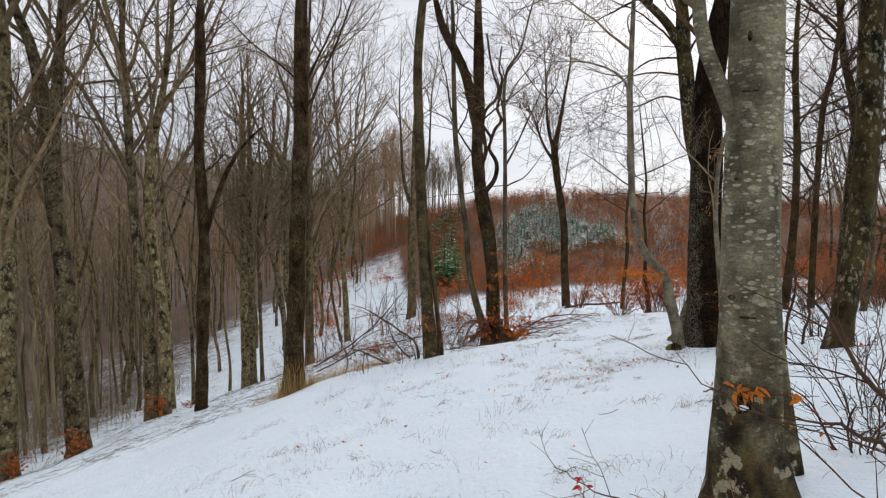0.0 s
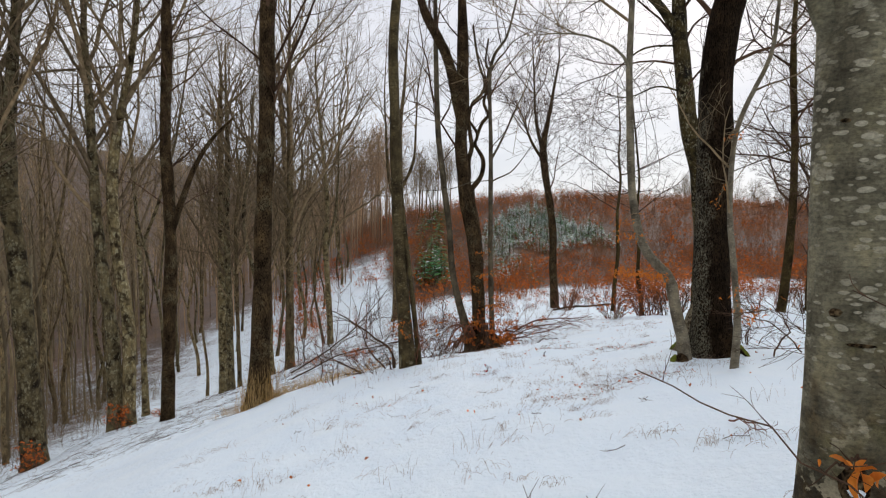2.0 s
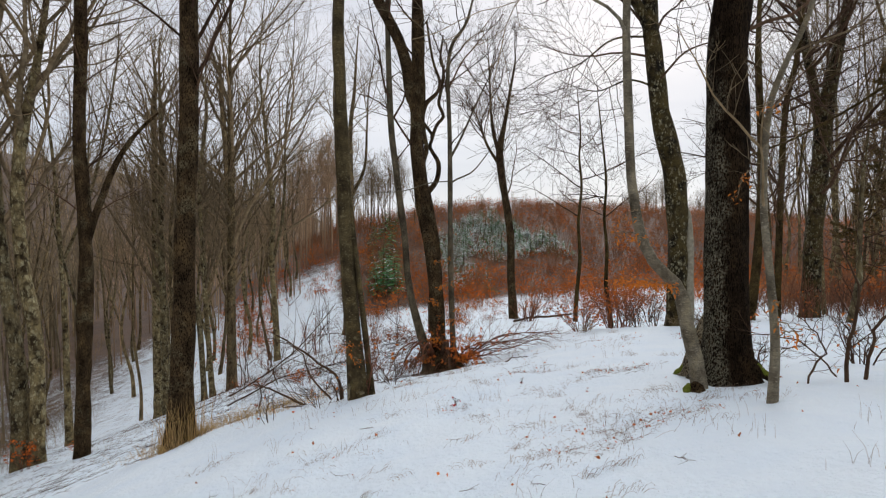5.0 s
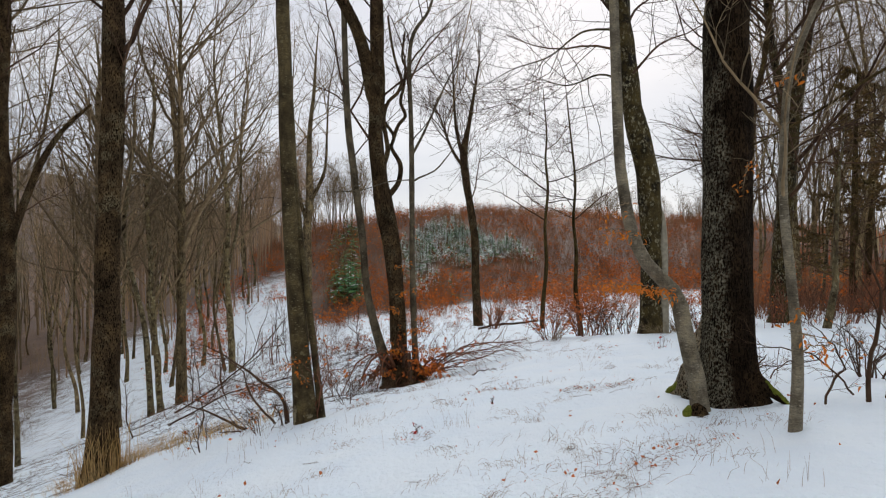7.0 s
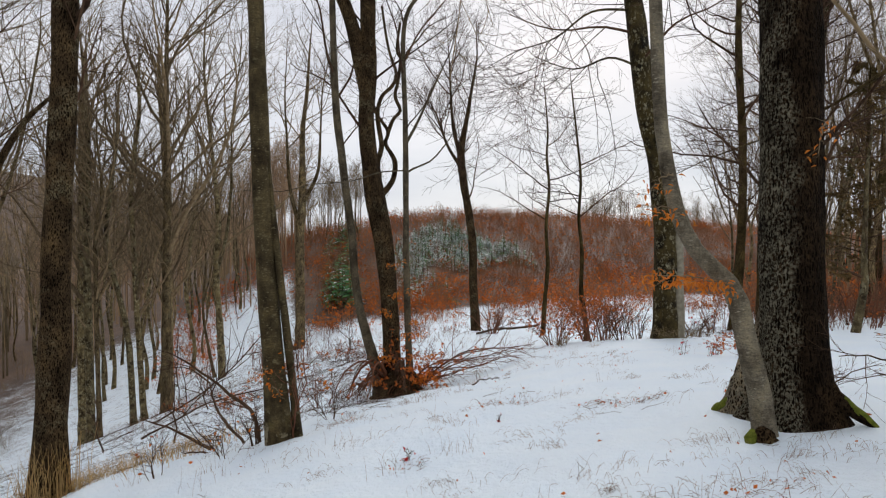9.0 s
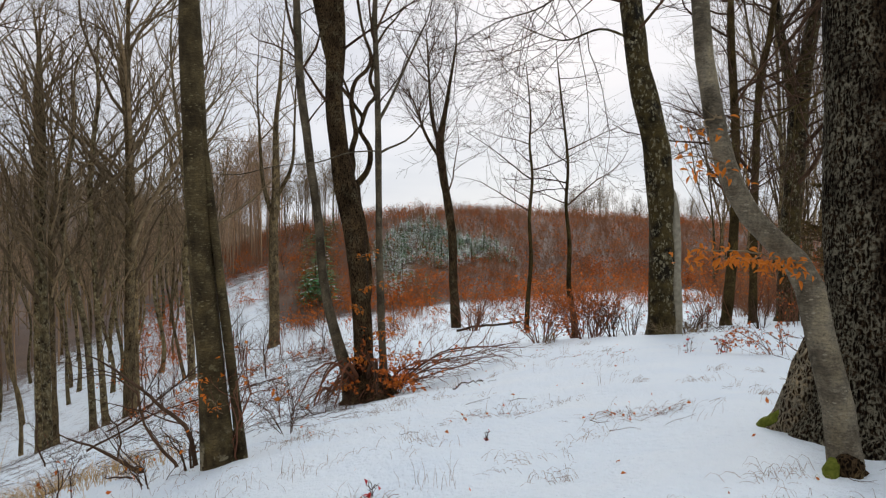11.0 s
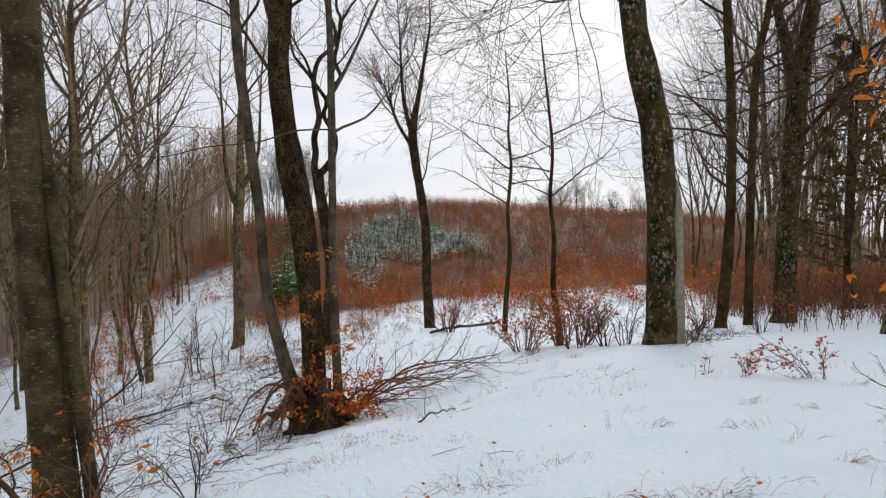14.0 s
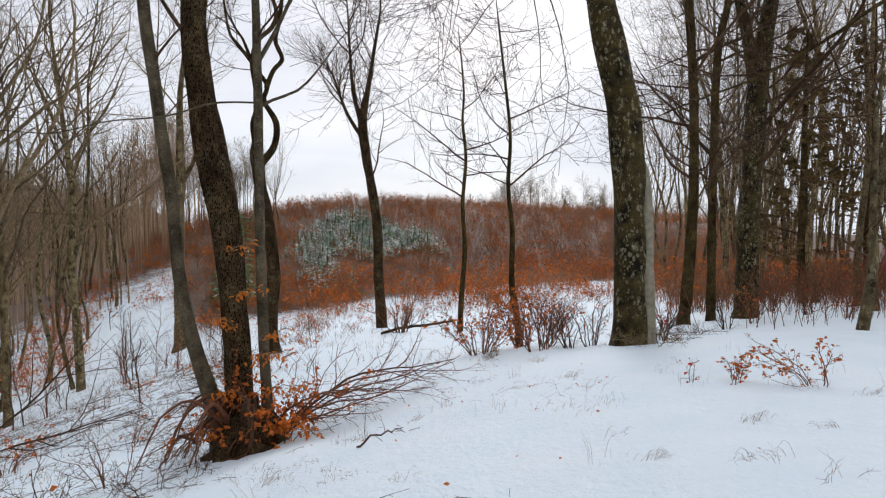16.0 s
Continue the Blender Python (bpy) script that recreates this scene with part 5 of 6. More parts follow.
# the heap of dead branches round the twisted trees
heap = thing("brush_heap", (1.95, 21.45, z_at(1.95, 21.45)), "heap of reddish dead branches round the twisted trees", "brush")
rng = np.random.default_rng(31)
last_paths = []
for k in range(34):
    right = k < 13
    a = rng.uniform(-0.75, 0.25) if right else rng.uniform(2.2, 4.9)
    L = rng.uniform(1.2, 3.4) if right else rng.uniform(0.5, 1.5)
    r = rng.uniform(0.012, 0.026) if right else rng.uniform(0.022, 0.058)
    sx, sy = rng.normal() * 0.25 + (0.35 if right else -0.2), rng.normal() * 0.2 - 0.1
    up = rng.uniform(0.25, 0.7) if right else rng.uniform(0.3, 1.0)
    ends = []
    for s, h in ((0.0, up * 0.6 if not right else 0.1), (0.3, up), (0.65, up * 0.85), (1.0, 0.08 if not right else rng.uniform(0.1, 0.45))):
        x, y = sx + np.cos(a) * L * s, sy + np.sin(a) * L * s
        ends.append((x, y, z_at(x + 1.95, y + 21.45) - heap.location.z + h, r * (1 - 0.75 * s)))
    q = curve(ends, 12)
    q[1:, :3] += np.cumsum(rng.normal(size=(11, 3)) * 0.02, axis=0)
    part("branch", tubes(q[None, :, :3], q[None, :, 3], 6), M_BARE_WOOD if k % 3 else M_TWIG, heap)
    last_paths.append(q)
P = np.array([q[:, :3] for q in last_paths])
R = np.array([q[:, 3] for q in last_paths])
a, ra = grow(P, R, 7, rng, 0.25, 0.97, 42, -0.33, 0.05, 0.18, 6, 0.7, 0.35, 0.004)
b, rb = grow(a, ra, 4, rng, 0.2, 0.95, 40, -0.5, 0.0, 0.12, 4, 0.7, 0.4, 0.003)
part("twig_spray", joined([tubes(a, ra, 4), tubes(b, rb, 3)]), M_BARE_WOOD, heap, kind="stuff")
shoots = thing("beech_shoots", (2.3, 21.1, z_at(2.3, 21.1)), "orange-leaved beech shoots at the foot of the twisted trees", "shrub")
P = []
for k in range(26):
    a, w, h = rng.uniform(0, 6.283), rng.uniform(0.3, 1.25), rng.uniform(0.3, 1.3)
    P.append(curve([(np.cos(a) * w * 0.4, np.sin(a) * w * 0.3, -0.1, 0.008), (np.cos(a) * w * 0.8, np.sin(a) * w * 0.6, h * 0.6, 0.006), (np.cos(a) * w * 1.3, np.sin(a) * w, h, 0.003)], 7))
P = np.array(P)
for q in P:
    part("shoot", tubes(q[None, :, :3], q[None, :, 3], 4), M_BARE_WOOD, shoots)
a, ra = grow(P[:, :, :3], P[:, :, 3], 5, rng, 0.2, 0.98, 50, -0.5, 0.0, 0.1, 4, 0.7, 0.4, 0.0025)
part("twig_spray", tubes(a, ra, 3), M_BARE_WOOD, shoots, kind="stuff")
part("leaves", leaves(on_paths(a, 1050, rng, 0.1), 0.075, rng, 0.3), M_LEAF_BROWN, shoots, "orange dead beech leaves", True, "stuff")

# the bush of dead limbs that lies downhill of the grey trunk
branch_thing("fallen_limb", "dark crooked fallen limb lying in the snow", "branch", [(-0.48, 15.08, -2.2, 0.036), (-0.88, 15.54, -2.34, 0.036), (-1.33, 16.01, -2.44, 0.03), (-1.91, 16.52, -2.33, 0.022), (-2.83, 17.18, -2.17, 0.007)], 51, M_TWIG, 7, 4, reach=-0.3)
branch_thing("fallen_limb", "dark crooked limb rising out of the snow", "branch", [(-0.74, 15.3, -2.42, 0.024), (-0.80, 15.34, -2.14, 0.022), (-1.27, 15.72, -1.75, 0.017), (-1.42, 15.96, -1.4, 0.013), (-1.82, 16.24, -1.15, 0.009), (-2.48, 16.54, -1.3, 0.004)], 52, M_TWIG, 8, 4, reach=-0.3)
branch_thing("fallen_limb", "bare branch lying low in the snow", "branch", [(-0.9, 15.44, -2.4, 0.022), (-1.11, 15.47, -2.36, 0.02), (-1.48, 15.74, -2.35, 0.014), (-1.89, 16.11, -2.45, 0.006)], 53, M_TWIG, 6, 3, reach=-0.3)
branch_thing("fallen_limb", "long bare branch slanting from the grey trunk's foot", "branch", [(-0.62, 15.25, -2.3, 0.03), (-0.66, 15.33, -1.75, 0.028), (-1.18, 15.92, -1.45, 0.022), (-1.93, 16.66, -1.15, 0.014), (-2.6, 17.2, -1.0, 0.004)], 50, M_TWIG, 8, 4, reach=-0.3)
shrub("stump_shoots", "brown shoots and a rotten stump beside the grey trunk", "shrub", (-0.62, 15.1, z_at(-0.62, 15.1)), 0.5, 5, 0.3, 54, M_TWIG, 4, 3, 10, 0.06, M_LEAF)
shrub("stem_shoots", "thin brown shoots hugging the foot of the trunk", "shrub", (-0.12, 14.95, z_at(-0.12, 14.95)), 1.9, 5, 0.24, 55, M_BARE_WOOD, 6, 3, 34, 0.07, M_LEAF, thick=0.009)
shrub("bare_bush", "low bare bush on the slope's edge", "shrub", (0.45, 16.6, z_at(0.45, 16.6)), 0.8, 6, 0.7, 56, M_TWIG, 5, 4, 12, 0.06, M_LEAF_BROWN, thick=0.006)
shrub("bare_bush", "low bare bush beside the twisted trees", "shrub", (0.1, 20.6, z_at(0.1, 20.6)), 0.9, 6, 1.1, 57, M_BARE_WOOD, 5, 3, thick=0.007)
mound = thing("root_mound", (1.95, 21.25, z_at(1.95, 21.25)), "dark rotten root mound at the foot of the twisted trees", "stump")
rr = np.random.default_rng(58)
ring = [(0.0, -0.1, -0.25, 0.72), (0.02, -0.08, 0.02, 0.62), (0.05, -0.04, 0.22, 0.52), (0.1, 0.02, 0.42, 0.36), (0.1, 0.08, 0.58, 0.18), (0.1, 0.1, 0.64, 0.03)]
q = curve(ring, 12)
part("mound", tubes(q[None, :, :3], q[None, :, 3], 22, 1 + 0.14 * rr.normal(size=(1, 12, 22))), M_BLACK, mound)

for k, (x, y, w) in enumerate(((0.9, 18.9, 1.2), (0.2, 17.9, 1.2), (-0.7, 18.6, 1.1), (1.2, 20.2, 0.9))):
    shrub("fine_bush", "spray of fine arching bare twigs low over snow", "shrub", (x, y, z_at(x, y)), 0.5, 6, w, 640 + k, M_TWIG, 6, 4, thick=0.0045, upright=0.8)
shrub("leafy_bush", "dark twiggy bush with orange leaves by the grey trunk", "shrub", (-0.95, 14.75, z_at(-0.95, 14.75)), 0.5, 5, 0.7, 645, M_TWIG, 6, 4, 8, 0.05, M_LEAF, thick=0.006, upright=0.7)
shrub("leafy_bush", "dark twiggy bush with orange leaves on the slope", "shrub", (-1.9, 14.9, z_at(-1.9, 14.9)), 0.6, 4, 0.8, 646, M_TWIG, 6, 4, 10, 0.05, M_LEAF_BROWN, thick=0.006)

slope_spray = [shrub("fine_bush", "spray of fine dark bare twigs on the slope", "shrub", (-1.5, 19.5, z_at(-1.5, 19.5)), 0.6, 7, 1.2, 660, M_TWIG, 7, 4, 0, 0.05, None, "sprays of twigs on the slope", thick=0.007, upright=0.7),
               shrub("fine_bush", "spray of fine reddish twigs with some leaves", "shrub", (-0.2, 24.0, z_at(-0.2, 24.0)), 0.6, 7, 1.2, 661, M_BARE_WOOD, 7, 4, 20, 0.06, M_LEAF_BROWN, "sprays of twigs on the slope", thick=0.007, upright=0.7)]
rng = np.random.default_rng(67)
for k in range(16):
    y = rng.uniform(22, 46)
    x = 0.28 * y - 5.0 - rng.uniform(0.2, 7.5)
    copy_thing(slope_spray[k % 2], pose(x, y, z_at(x, y), 0, 0, rng.uniform(0, 360)) @ Matrix.Scale(rng.uniform(0.5, 1.0), 4))
for k, (x, y) in enumerate(((10.0, 21.5), (10.5, 21.9), (11.2, 22.5), (9.2, 20.9), (12.3, 23.2), (7.0, 23.2))):
    shrub("fine_bush", "low grey tangle of fine twigs beside the mossy trunk", "shrub", (x, y, z_at(x, y)), 0.38, 8, 0.9, 670 + k, M_TWIG_GREY if k % 2 else M_TWIG, 7, 4, thick=0.005, upright=0.7)

# round the mossy leaning trunk
shrub("rusty_bush", "rusty-leaved bush in the snow by the slim tree", "shrub", (8.45, 25.0, z_at(8.45, 25.0)), 1.5, 15, 1.2, 60, M_BARE_WOOD, 6, 4, 620, 0.065, M_LEAF_BROWN)
shrub("bare_bush", "tangled bare bush beside the mossy trunk", "shrub", (7.75, 22.7, z_at(7.75, 22.7)), 1.1, 11, 1.2, 61, M_BARE_WOOD, 6, 4, 230, 0.06, M_LEAF_BROWN)
shrub("bare_bush", "tangled bare bush beside the mossy trunk", "shrub", (8.45, 22.5, z_at(8.45, 22.5)), 0.9, 8, 1.0, 62, M_TWIG, 6, 4)
shrub("bare_bush", "tangled bare bush beside the mossy trunk", "shrub", (10.7, 22.6, z_at(10.7, 22.6)), 0.9, 10, 0.9, 63, M_TWIG, 6, 4, 20, 0.07, M_RED)
shrub("bare_bush", "dark tangled bush against the mossy trunk's foot", "shrub", (8.8, 22.35, z_at(8.8, 22.35)), 1.0, 8, 0.6, 65, M_TWIG, 6, 4, 40, 0.06, M_LEAF_BROWN)
shrub("rusty_bush", "rusty-leaved bush between the slim tree and the mossy trunk", "shrub", (8.4, 23.6, z_at(8.4, 23.6)), 1.2, 16, 0.8, 66, M_BARE_WOOD, 7, 4, 240, 0.065, M_LEAF_BROWN)
shrub("rusty_bush", "rusty-leaved bush in the snow", "shrub", (7.2, 24.6, z_at(7.2, 24.6)), 1.0, 18, 1.4, 64, M_BARE_WOOD, 7, 4, 380, 0.075, M_LEAF_BROWN)
for k, (x, y, h) in enumerate(((13.6, 26.2, 1.0), (15.2, 25.5, 1.1), (17.3, 26.6, 1.2), (20.2, 27.2, 1.3), (16.4, 29.5, 1.8), (21.5, 30.0, 1.8), (19.0, 24.8, 0.9), (11.8, 29.5, 1.4), (24.5, 29.0, 1.6))):
    shrub("bare_bush", "tangled bare bush at the wood's edge", "shrub", (x, y, z_at(x, y)), h, 9, h * 0.7, 70 + k, M_TWIG if k % 2 else M_BARE_WOOD, 5, 4, 50 if k % 2 == 0 else 0, 0.08, M_LEAF_BROWN, "bushes at the wood's edge")

# dark curved bush past the oak
branch_thing("crooked_stem", "dark crooked bush stem rising from the snow", "shrub", [(5.95, 10.53, -0.75, 0.028), (5.96, 10.55, -0.3, 0.024), (6.03, 10.57, 0.0, 0.022), (6.13, 10.58, 0.29, 0.018), (6.06, 10.61, 0.71, 0.012), (5.88, 10.64, 1.04, 0.006)], 81, M_TWIG, 9, 5, lift=0.15)
branch_thing("crooked_stem", "dark crooked bush stem rising from the snow", "shrub", [(6.29, 10.66, -0.75, 0.026), (6.39, 10.68, -0.32, 0.022), (6.45, 10.7, -0.03, 0.02), (6.69, 10.71, 0.19, 0.016), (6.99, 10.72, 0.53, 0.008)], 82, M_TWIG, 9, 5, lift=0.15)
branch_thing("crooked_stem", "thin forked stem with fine twigs over the snow", "shrub", [(5.45, 10.63, -0.78, 0.014), (5.62, 10.64, -0.44, 0.013), (5.77, 10.65, -0.32, 0.011), (5.6, 10.67, -0.06, 0.008), (5.35, 10.69, 0.19, 0.004)], 85, M_TWIG, 8, 5, lift=0.05, leaf_count=6, leaf_size=0.06)
branch_thing("crooked_stem", "thin level branch with fine twigs over the snow", "shrub", [(6.1, 10.9, -0.7, 0.012), (5.7, 10.9, -0.3, 0.01), (5.3, 10.85, -0.15, 0.008), (4.8, 10.8, -0.1, 0.004)], 86, M_TWIG, 9, 5, lift=0.0)
shrub("bare_bush", "low spray of fine bare twigs over the snow", "shrub", (6.2, 12.7, z_at(6.2, 12.7)), 0.6, 7, 1.0, 83, M_TWIG, 7, 5, thick=0.009)
shrub("bare_bush", "low spray of fine bare twigs over the snow", "shrub", (7.6, 12.2, z_at(7.6, 12.2)), 0.8, 8, 1.1, 84, M_TWIG, 7, 5, 10, 0.08, M_LEAF, thick=0.01)

# twigs in front of the near beech
branch_thing("arching_branch", "bare crooked branch arching beside the near beech", "branch", [(2.45, 2.75, 0.2, 0.016), (2.25, 2.85, 0.62, 0.0145), (2.06, 2.95, 0.86, 0.0125), (1.98, 3.06, 1.08, 0.009), (1.84, 3.2, 1.32, 0.005)], 91, M_TWIG, 7, 4, lift=0.0)
branch_thing("arching_branch", "bare forked twig over the snow beside the near beech", "branch", [(2.7, 3.2, -0.1, 0.018), (2.4, 3.1, 0.38, 0.015), (2.1, 3.05, 0.55, 0.01), (1.75, 3.05, 0.66, 0.004)], 92, M_TWIG, 8, 4, lift=0.0)
for k, path in enumerate((((1.75, 3.3, 0.03), (1.4, 3.6, 0.06), (1.1, 4.1, 0.09), (0.9, 4.9, 0.1)), ((1.7, 3.2, 0.02), (1.3, 3.3, 0.08), (0.9, 3.5, 0.08), (0.55, 3.6, 0.04)),
                          ((1.6, 3.1, 0.02), (1.25, 3.1, 0.12), (1.0, 3.2, 0.14), (0.8, 3.45, 0.08)), ((1.9, 3.05, 0.04), (1.5, 3.0, 0.1), (1.2, 3.05, 0.06), (0.95, 3.0, 0.03)))):
    pts = [(x, y, z_at(x, y, up), r) for (x, y, up), r in zip(path, (0.008, 0.006, 0.0045, 0.003))]
    branch_thing("lying_branch", "bare dead branch lying on the snow at the beech's foot", "branch", pts, 93 + 10 * k, M_BARE_WOOD if k % 2 else M_TWIG, 9, 4, reach=-0.3, spread=50, lift=-0.02)
shrub("bramble_bush", "tangle of fine dark twigs beyond the near beech", "shrub", (3.7, 5.3, z_at(3.7, 5.3)), 1.0, 8, 1.1, 98, M_TWIG, 8, 6, 8, 0.05, M_RED, lean=(-0.3, 0), thick=0.005)
shrub("bramble_bush", "low tangle of fine bare twigs over the snow", "shrub", (3.0, 4.3, z_at(3.0, 4.3)), 0.55, 8, 0.8, 99, M_TWIG, 7, 5, 5, 0.045, M_RED, thick=0.007)
branch_thing("slanting_branch", "thin bare branch with a few leaves slanting over the snow", "branch", [(2.15, 2.35, -0.1, 0.0055), (1.95, 2.6, 0.36, 0.0046), (1.80, 2.72, 0.47, 0.0042), (1.66, 2.95, 0.66, 0.0037), (1.52, 3.06, 0.69, 0.0033), (1.30, 3.50, 0.83, 0.003), (1.15, 3.82, 0.85, 0.0026), (1.08, 3.9, 0.885, 0.0024)], 95, M_TWIG, 6, 2, reach=-0.13, lift=0.12, leaf_count=2, leaf_size=0.03, n=20, least=0.0013)
spray = branch_thing("leafy_twig", "low beech twig with orange dead leaves on the trunk", "twig", [(1.72, 3.42, 0.70, 0.005), (1.60, 3.36, 0.71, 0.004), (1.50, 3.33, 0.70, 0.003)], 96, M_TWIG, 4, 0, reach=-0.7)
rng = np.random.default_rng(41)
single_leaves(spray, [(rng.uniform(-0.2, 0.02), rng.uniform(-0.14, -0.06), rng.uniform(-0.03, 0.04)) for k in range(11)], 0.085, rng)
spray = branch_thing("leafy_twig", "low beech twig with a few orange leaves", "twig", [(1.86, 3.44, 0.66, 0.004), (1.92, 3.36, 0.66, 0.003), (2.02, 3.34, 0.66, 0.002)], 97, M_TWIG, 3, 0, reach=-0.7)
single_leaves(spray, [(rng.uniform(0.0, 0.12), rng.uniform(-0.12, -0.05), rng.uniform(-0.03, 0.03)) for k in range(4)], 0.075, rng)
def trunk_mark(parent, name, at, size, material, seed, label):
    """A small sunken knot or scar, flat against the bark."""
    r = np.random.default_rng(seed)
    q = np.array([(0, 0, z, w) for z, w in ((-1, 0.05), (-0.8, 0.6), (-0.3, 0.95), (0.3, 1.0), (0.8, 0.6), (1, 0.05))])
    v, f = tubes(q[None, :, :3], q[None, :, 3], 12, 1 + 0.12 * r.normal(size=(1, 6, 12)))
    ob = part(name, (v * np.array(size), f), material, parent, label)
    ob.location = Vector(at) - parent.location
    ob.rotation_euler = (0, 0, radians(-27))
    return ob


near_beech = next(o for o in scene.objects if o.name == "beech_tree")
trunk_mark(near_beech, "hollow", (1.753, 3.520, 0.56), (0.055, 0.03, 0.075), M_BLACK, 1, "dark hollow in the trunk")
trunk_mark(near_beech, "snow_cap", (1.740, 3.495, 0.545), (0.028, 0.02, 0.016), M_SNOW, 2, "lump of snow in the hollow")
trunk_mark(near_beech, "knot", (1.788, 3.650, 2.70), (0.014, 0.02, 0.03), M_BLACK, 3, "black knot hole")
trunk_mark(near_beech, "scar", (1.788, 3.565, 1.06), (0.05, 0.02, 0.008), M_BLACK, 4, "dark bark scar")
trunk_mark(near_beech, "scar", (1.708, 3.590, 1.87), (0.018, 0.02, 0.008), M_BLACK, 5, "dark bark scar")
trunk_mark(near_beech, "scar", (1.778, 3.620, 2.38), (0.05, 0.02, 0.006), M_BLACK, 6, "dark bark scar")
trunk_mark(near_beech, "knot", (1.688, 3.570, 1.18), (0.022, 0.03, 0.016), M_BLACK, 7, "dark knot")

red = thing("red_shoot", (1.02, 4.35, z_at(1.02, 4.35)), "little shoot with dark red leaves in the snow", "plant")
part("stem", tubes(np.array([[[0, 0, -0.03], [0.01, 0, 0.08], [-0.01, 0.01, 0.17]]]), np.array([[0.003, 0.0025, 0.0015]]), 5), M_TWIG, red)
single_leaves(red, [(-0.01, 0, 0.15), (0.0, 0.01, 0.12), (0.02, -0.01, 0.09), (-0.02, 0.0, 0.08)], 0.07, rng, RED_MESHES)

# leaf sprays on the crooked beech and the sapling
def leaf_spray(at, end, count, size, seed, label):
    r = np.random.default_rng(seed)
    a, b = np.array(at), np.array(end)
    ob = branch_thing("leafy_twig", label, "twig", [(*a, 0.008), (*(a * 0.6 + b * 0.4 + [0, 0, 0.03]), 0.006), (*b, 0.003)], seed, M_TWIG_GREY, 6, 0, reach=-0.35, lift=-0.1)
    s = r.random(count)[:, None]
    single_leaves(ob, (b - a) * s + r.normal(size=(count, 3)) * [0.08, 0.08, 0.04] + [0, 0, -0.02], size, r)
    return ob


leaf_spray((4.02, 11.13, 0.50), (3.15, 11.08, 0.60), 150, 0.056, 501, "twig of hanging orange beech leaves on the crooked stem")
leaf_spray((3.62, 11.34, 1.14), (3.20, 11.2, 1.20), 34, 0.056, 502, "twig of hanging orange beech leaves on the crooked stem")
leaf_spray((3.58, 11.4, 1.50), (3.30, 11.3, 1.34), 15, 0.056, 503, "twig with a few orange beech leaves")
leaf_spray((4.48, 9.78, 0.25), (4.61, 9.53, 0.12), 15, 0.058, 504, "short twig of orange leaves on the sapling")
leaf_spray((4.48, 9.78, 0.45), (4.36, 9.63, 0.42), 10, 0.058, 505, "short twig of orange leaves on the sapling")
leaf_spray((4.50, 9.8, 0.05), (4.82, 9.68, 0.18), 13, 0.058, 506, "short twig of orange leaves on the sapling")
leaf_spray((4.46, 9.95, 2.65), (4.30, 9.88, 2.5), 10, 0.062, 507, "short twig of orange leaves on the sapling")
leaf_spray((4.93, 11.1, 2.0), (4.72, 11.0, 1.62), 18, 0.055, 508, "twig of yellow-brown leaves on the oak")
leaf_spray((-0.42, 14.79, -0.9), (-0.62, 14.67, -1.0), 40, 0.05, 509, "shoot with orange leaves on the grey trunk")
leaf_spray((-0.36, 14.77, -1.15), (-0.20, 14.67, -1.3), 14, 0.052, 510, "shoot with orange leaves on the grey trunk")

for k, (a, b, c) in enumerate((((1.9, 21.2, -2.2), (1.5, 20.9, -2.0), 40), ((1.95, 21.25, -1.6), (2.5, 20.9, -1.5), 46), ((1.8, 21.3, -1.1), (1.45, 20.95, -0.9), 26), ((1.8, 21.3, -0.6), (2.2, 20.95, -0.45), 26), ((1.72, 21.35, 0.1), (2.1, 21.0, 0.25), 18),
                                ((2.2, 21.1, -2.1), (2.9, 20.7, -2.0), 44), ((2.2, 21.2, -1.3), (2.65, 20.9, -1.1), 28), ((2.1, 21.1, -2.6), (2.4, 20.6, -2.5), 46), ((1.6, 21.1, -2.7), (1.2, 20.7, -2.6), 30))):
    leaf_spray(a, b, c, 0.085, 660 + k, "twig of orange beech leaves on the rough black trunk")

# small beech seedlings and red-leaved shoots in the open snow
shrub("beech_seedling", "small beech seedling with orange leaves in the snow", "seedling", (8.4, 16.6, z_at(8.4, 16.6)), 0.5, 6, 0.7, 520, M_BARE_WOOD, 7, 3, 150, 0.05, M_LEAF_BROWN, lean=(-0.3, 0.1), thick=0.006)
shrub("beech_seedling", "small beech seedling with orange leaves in the snow", "seedling", (8.1, 17.6, z_at(8.1, 17.6)), 0.4, 5, 0.5, 521, M_BARE_WOOD, 6, 3, 80, 0.05, M_LEAF_BROWN, thick=0.005)
for k, (x, y) in enumerate(((7.4, 17.6), (7.8, 17.3), (2.48, 13.5), (1.3, 12.6))):
    shrub("red_shoot", "little shoot with red leaves poking through snow", "plant", (x, y, z_at(x, y)), 0.3 if y > 15 else 0.13, 2, 0.14 if y > 15 else 0.06, 530 + k, M_TWIG, 4, 2, 9 if y > 15 else 4, 0.05, M_RED, "red shoots in the snow", thick=0.004)
for k, (x, y, h) in enumerate(((-2.82, 39.4, 3.2), (-2.37, 43.0, 3.4), (-1.2, 31.0, 2.4), (-6.5, 33.5, 2.6), (0.9, 37.5, 2.2), (-4.2, 29.0, 2.6), (2.8, 33.0, 2.0), (-8.2, 50.0, 3.2), (-0.4, 52.0, 3.0), (-6.6, 26.0, 2.0), (4.6, 39.0, 2.4), (-3.5, 22.0, 1.6))):
    shrub("hillside_sapling", "thin bare sapling standing in snow on the slope", "sapling", (x, y, z_at(x, y)), h, 1, 0.25, 550 + k, M_TWIG, 13, 4, 0, 0.07, None, "saplings on the slope", thick=0.020)
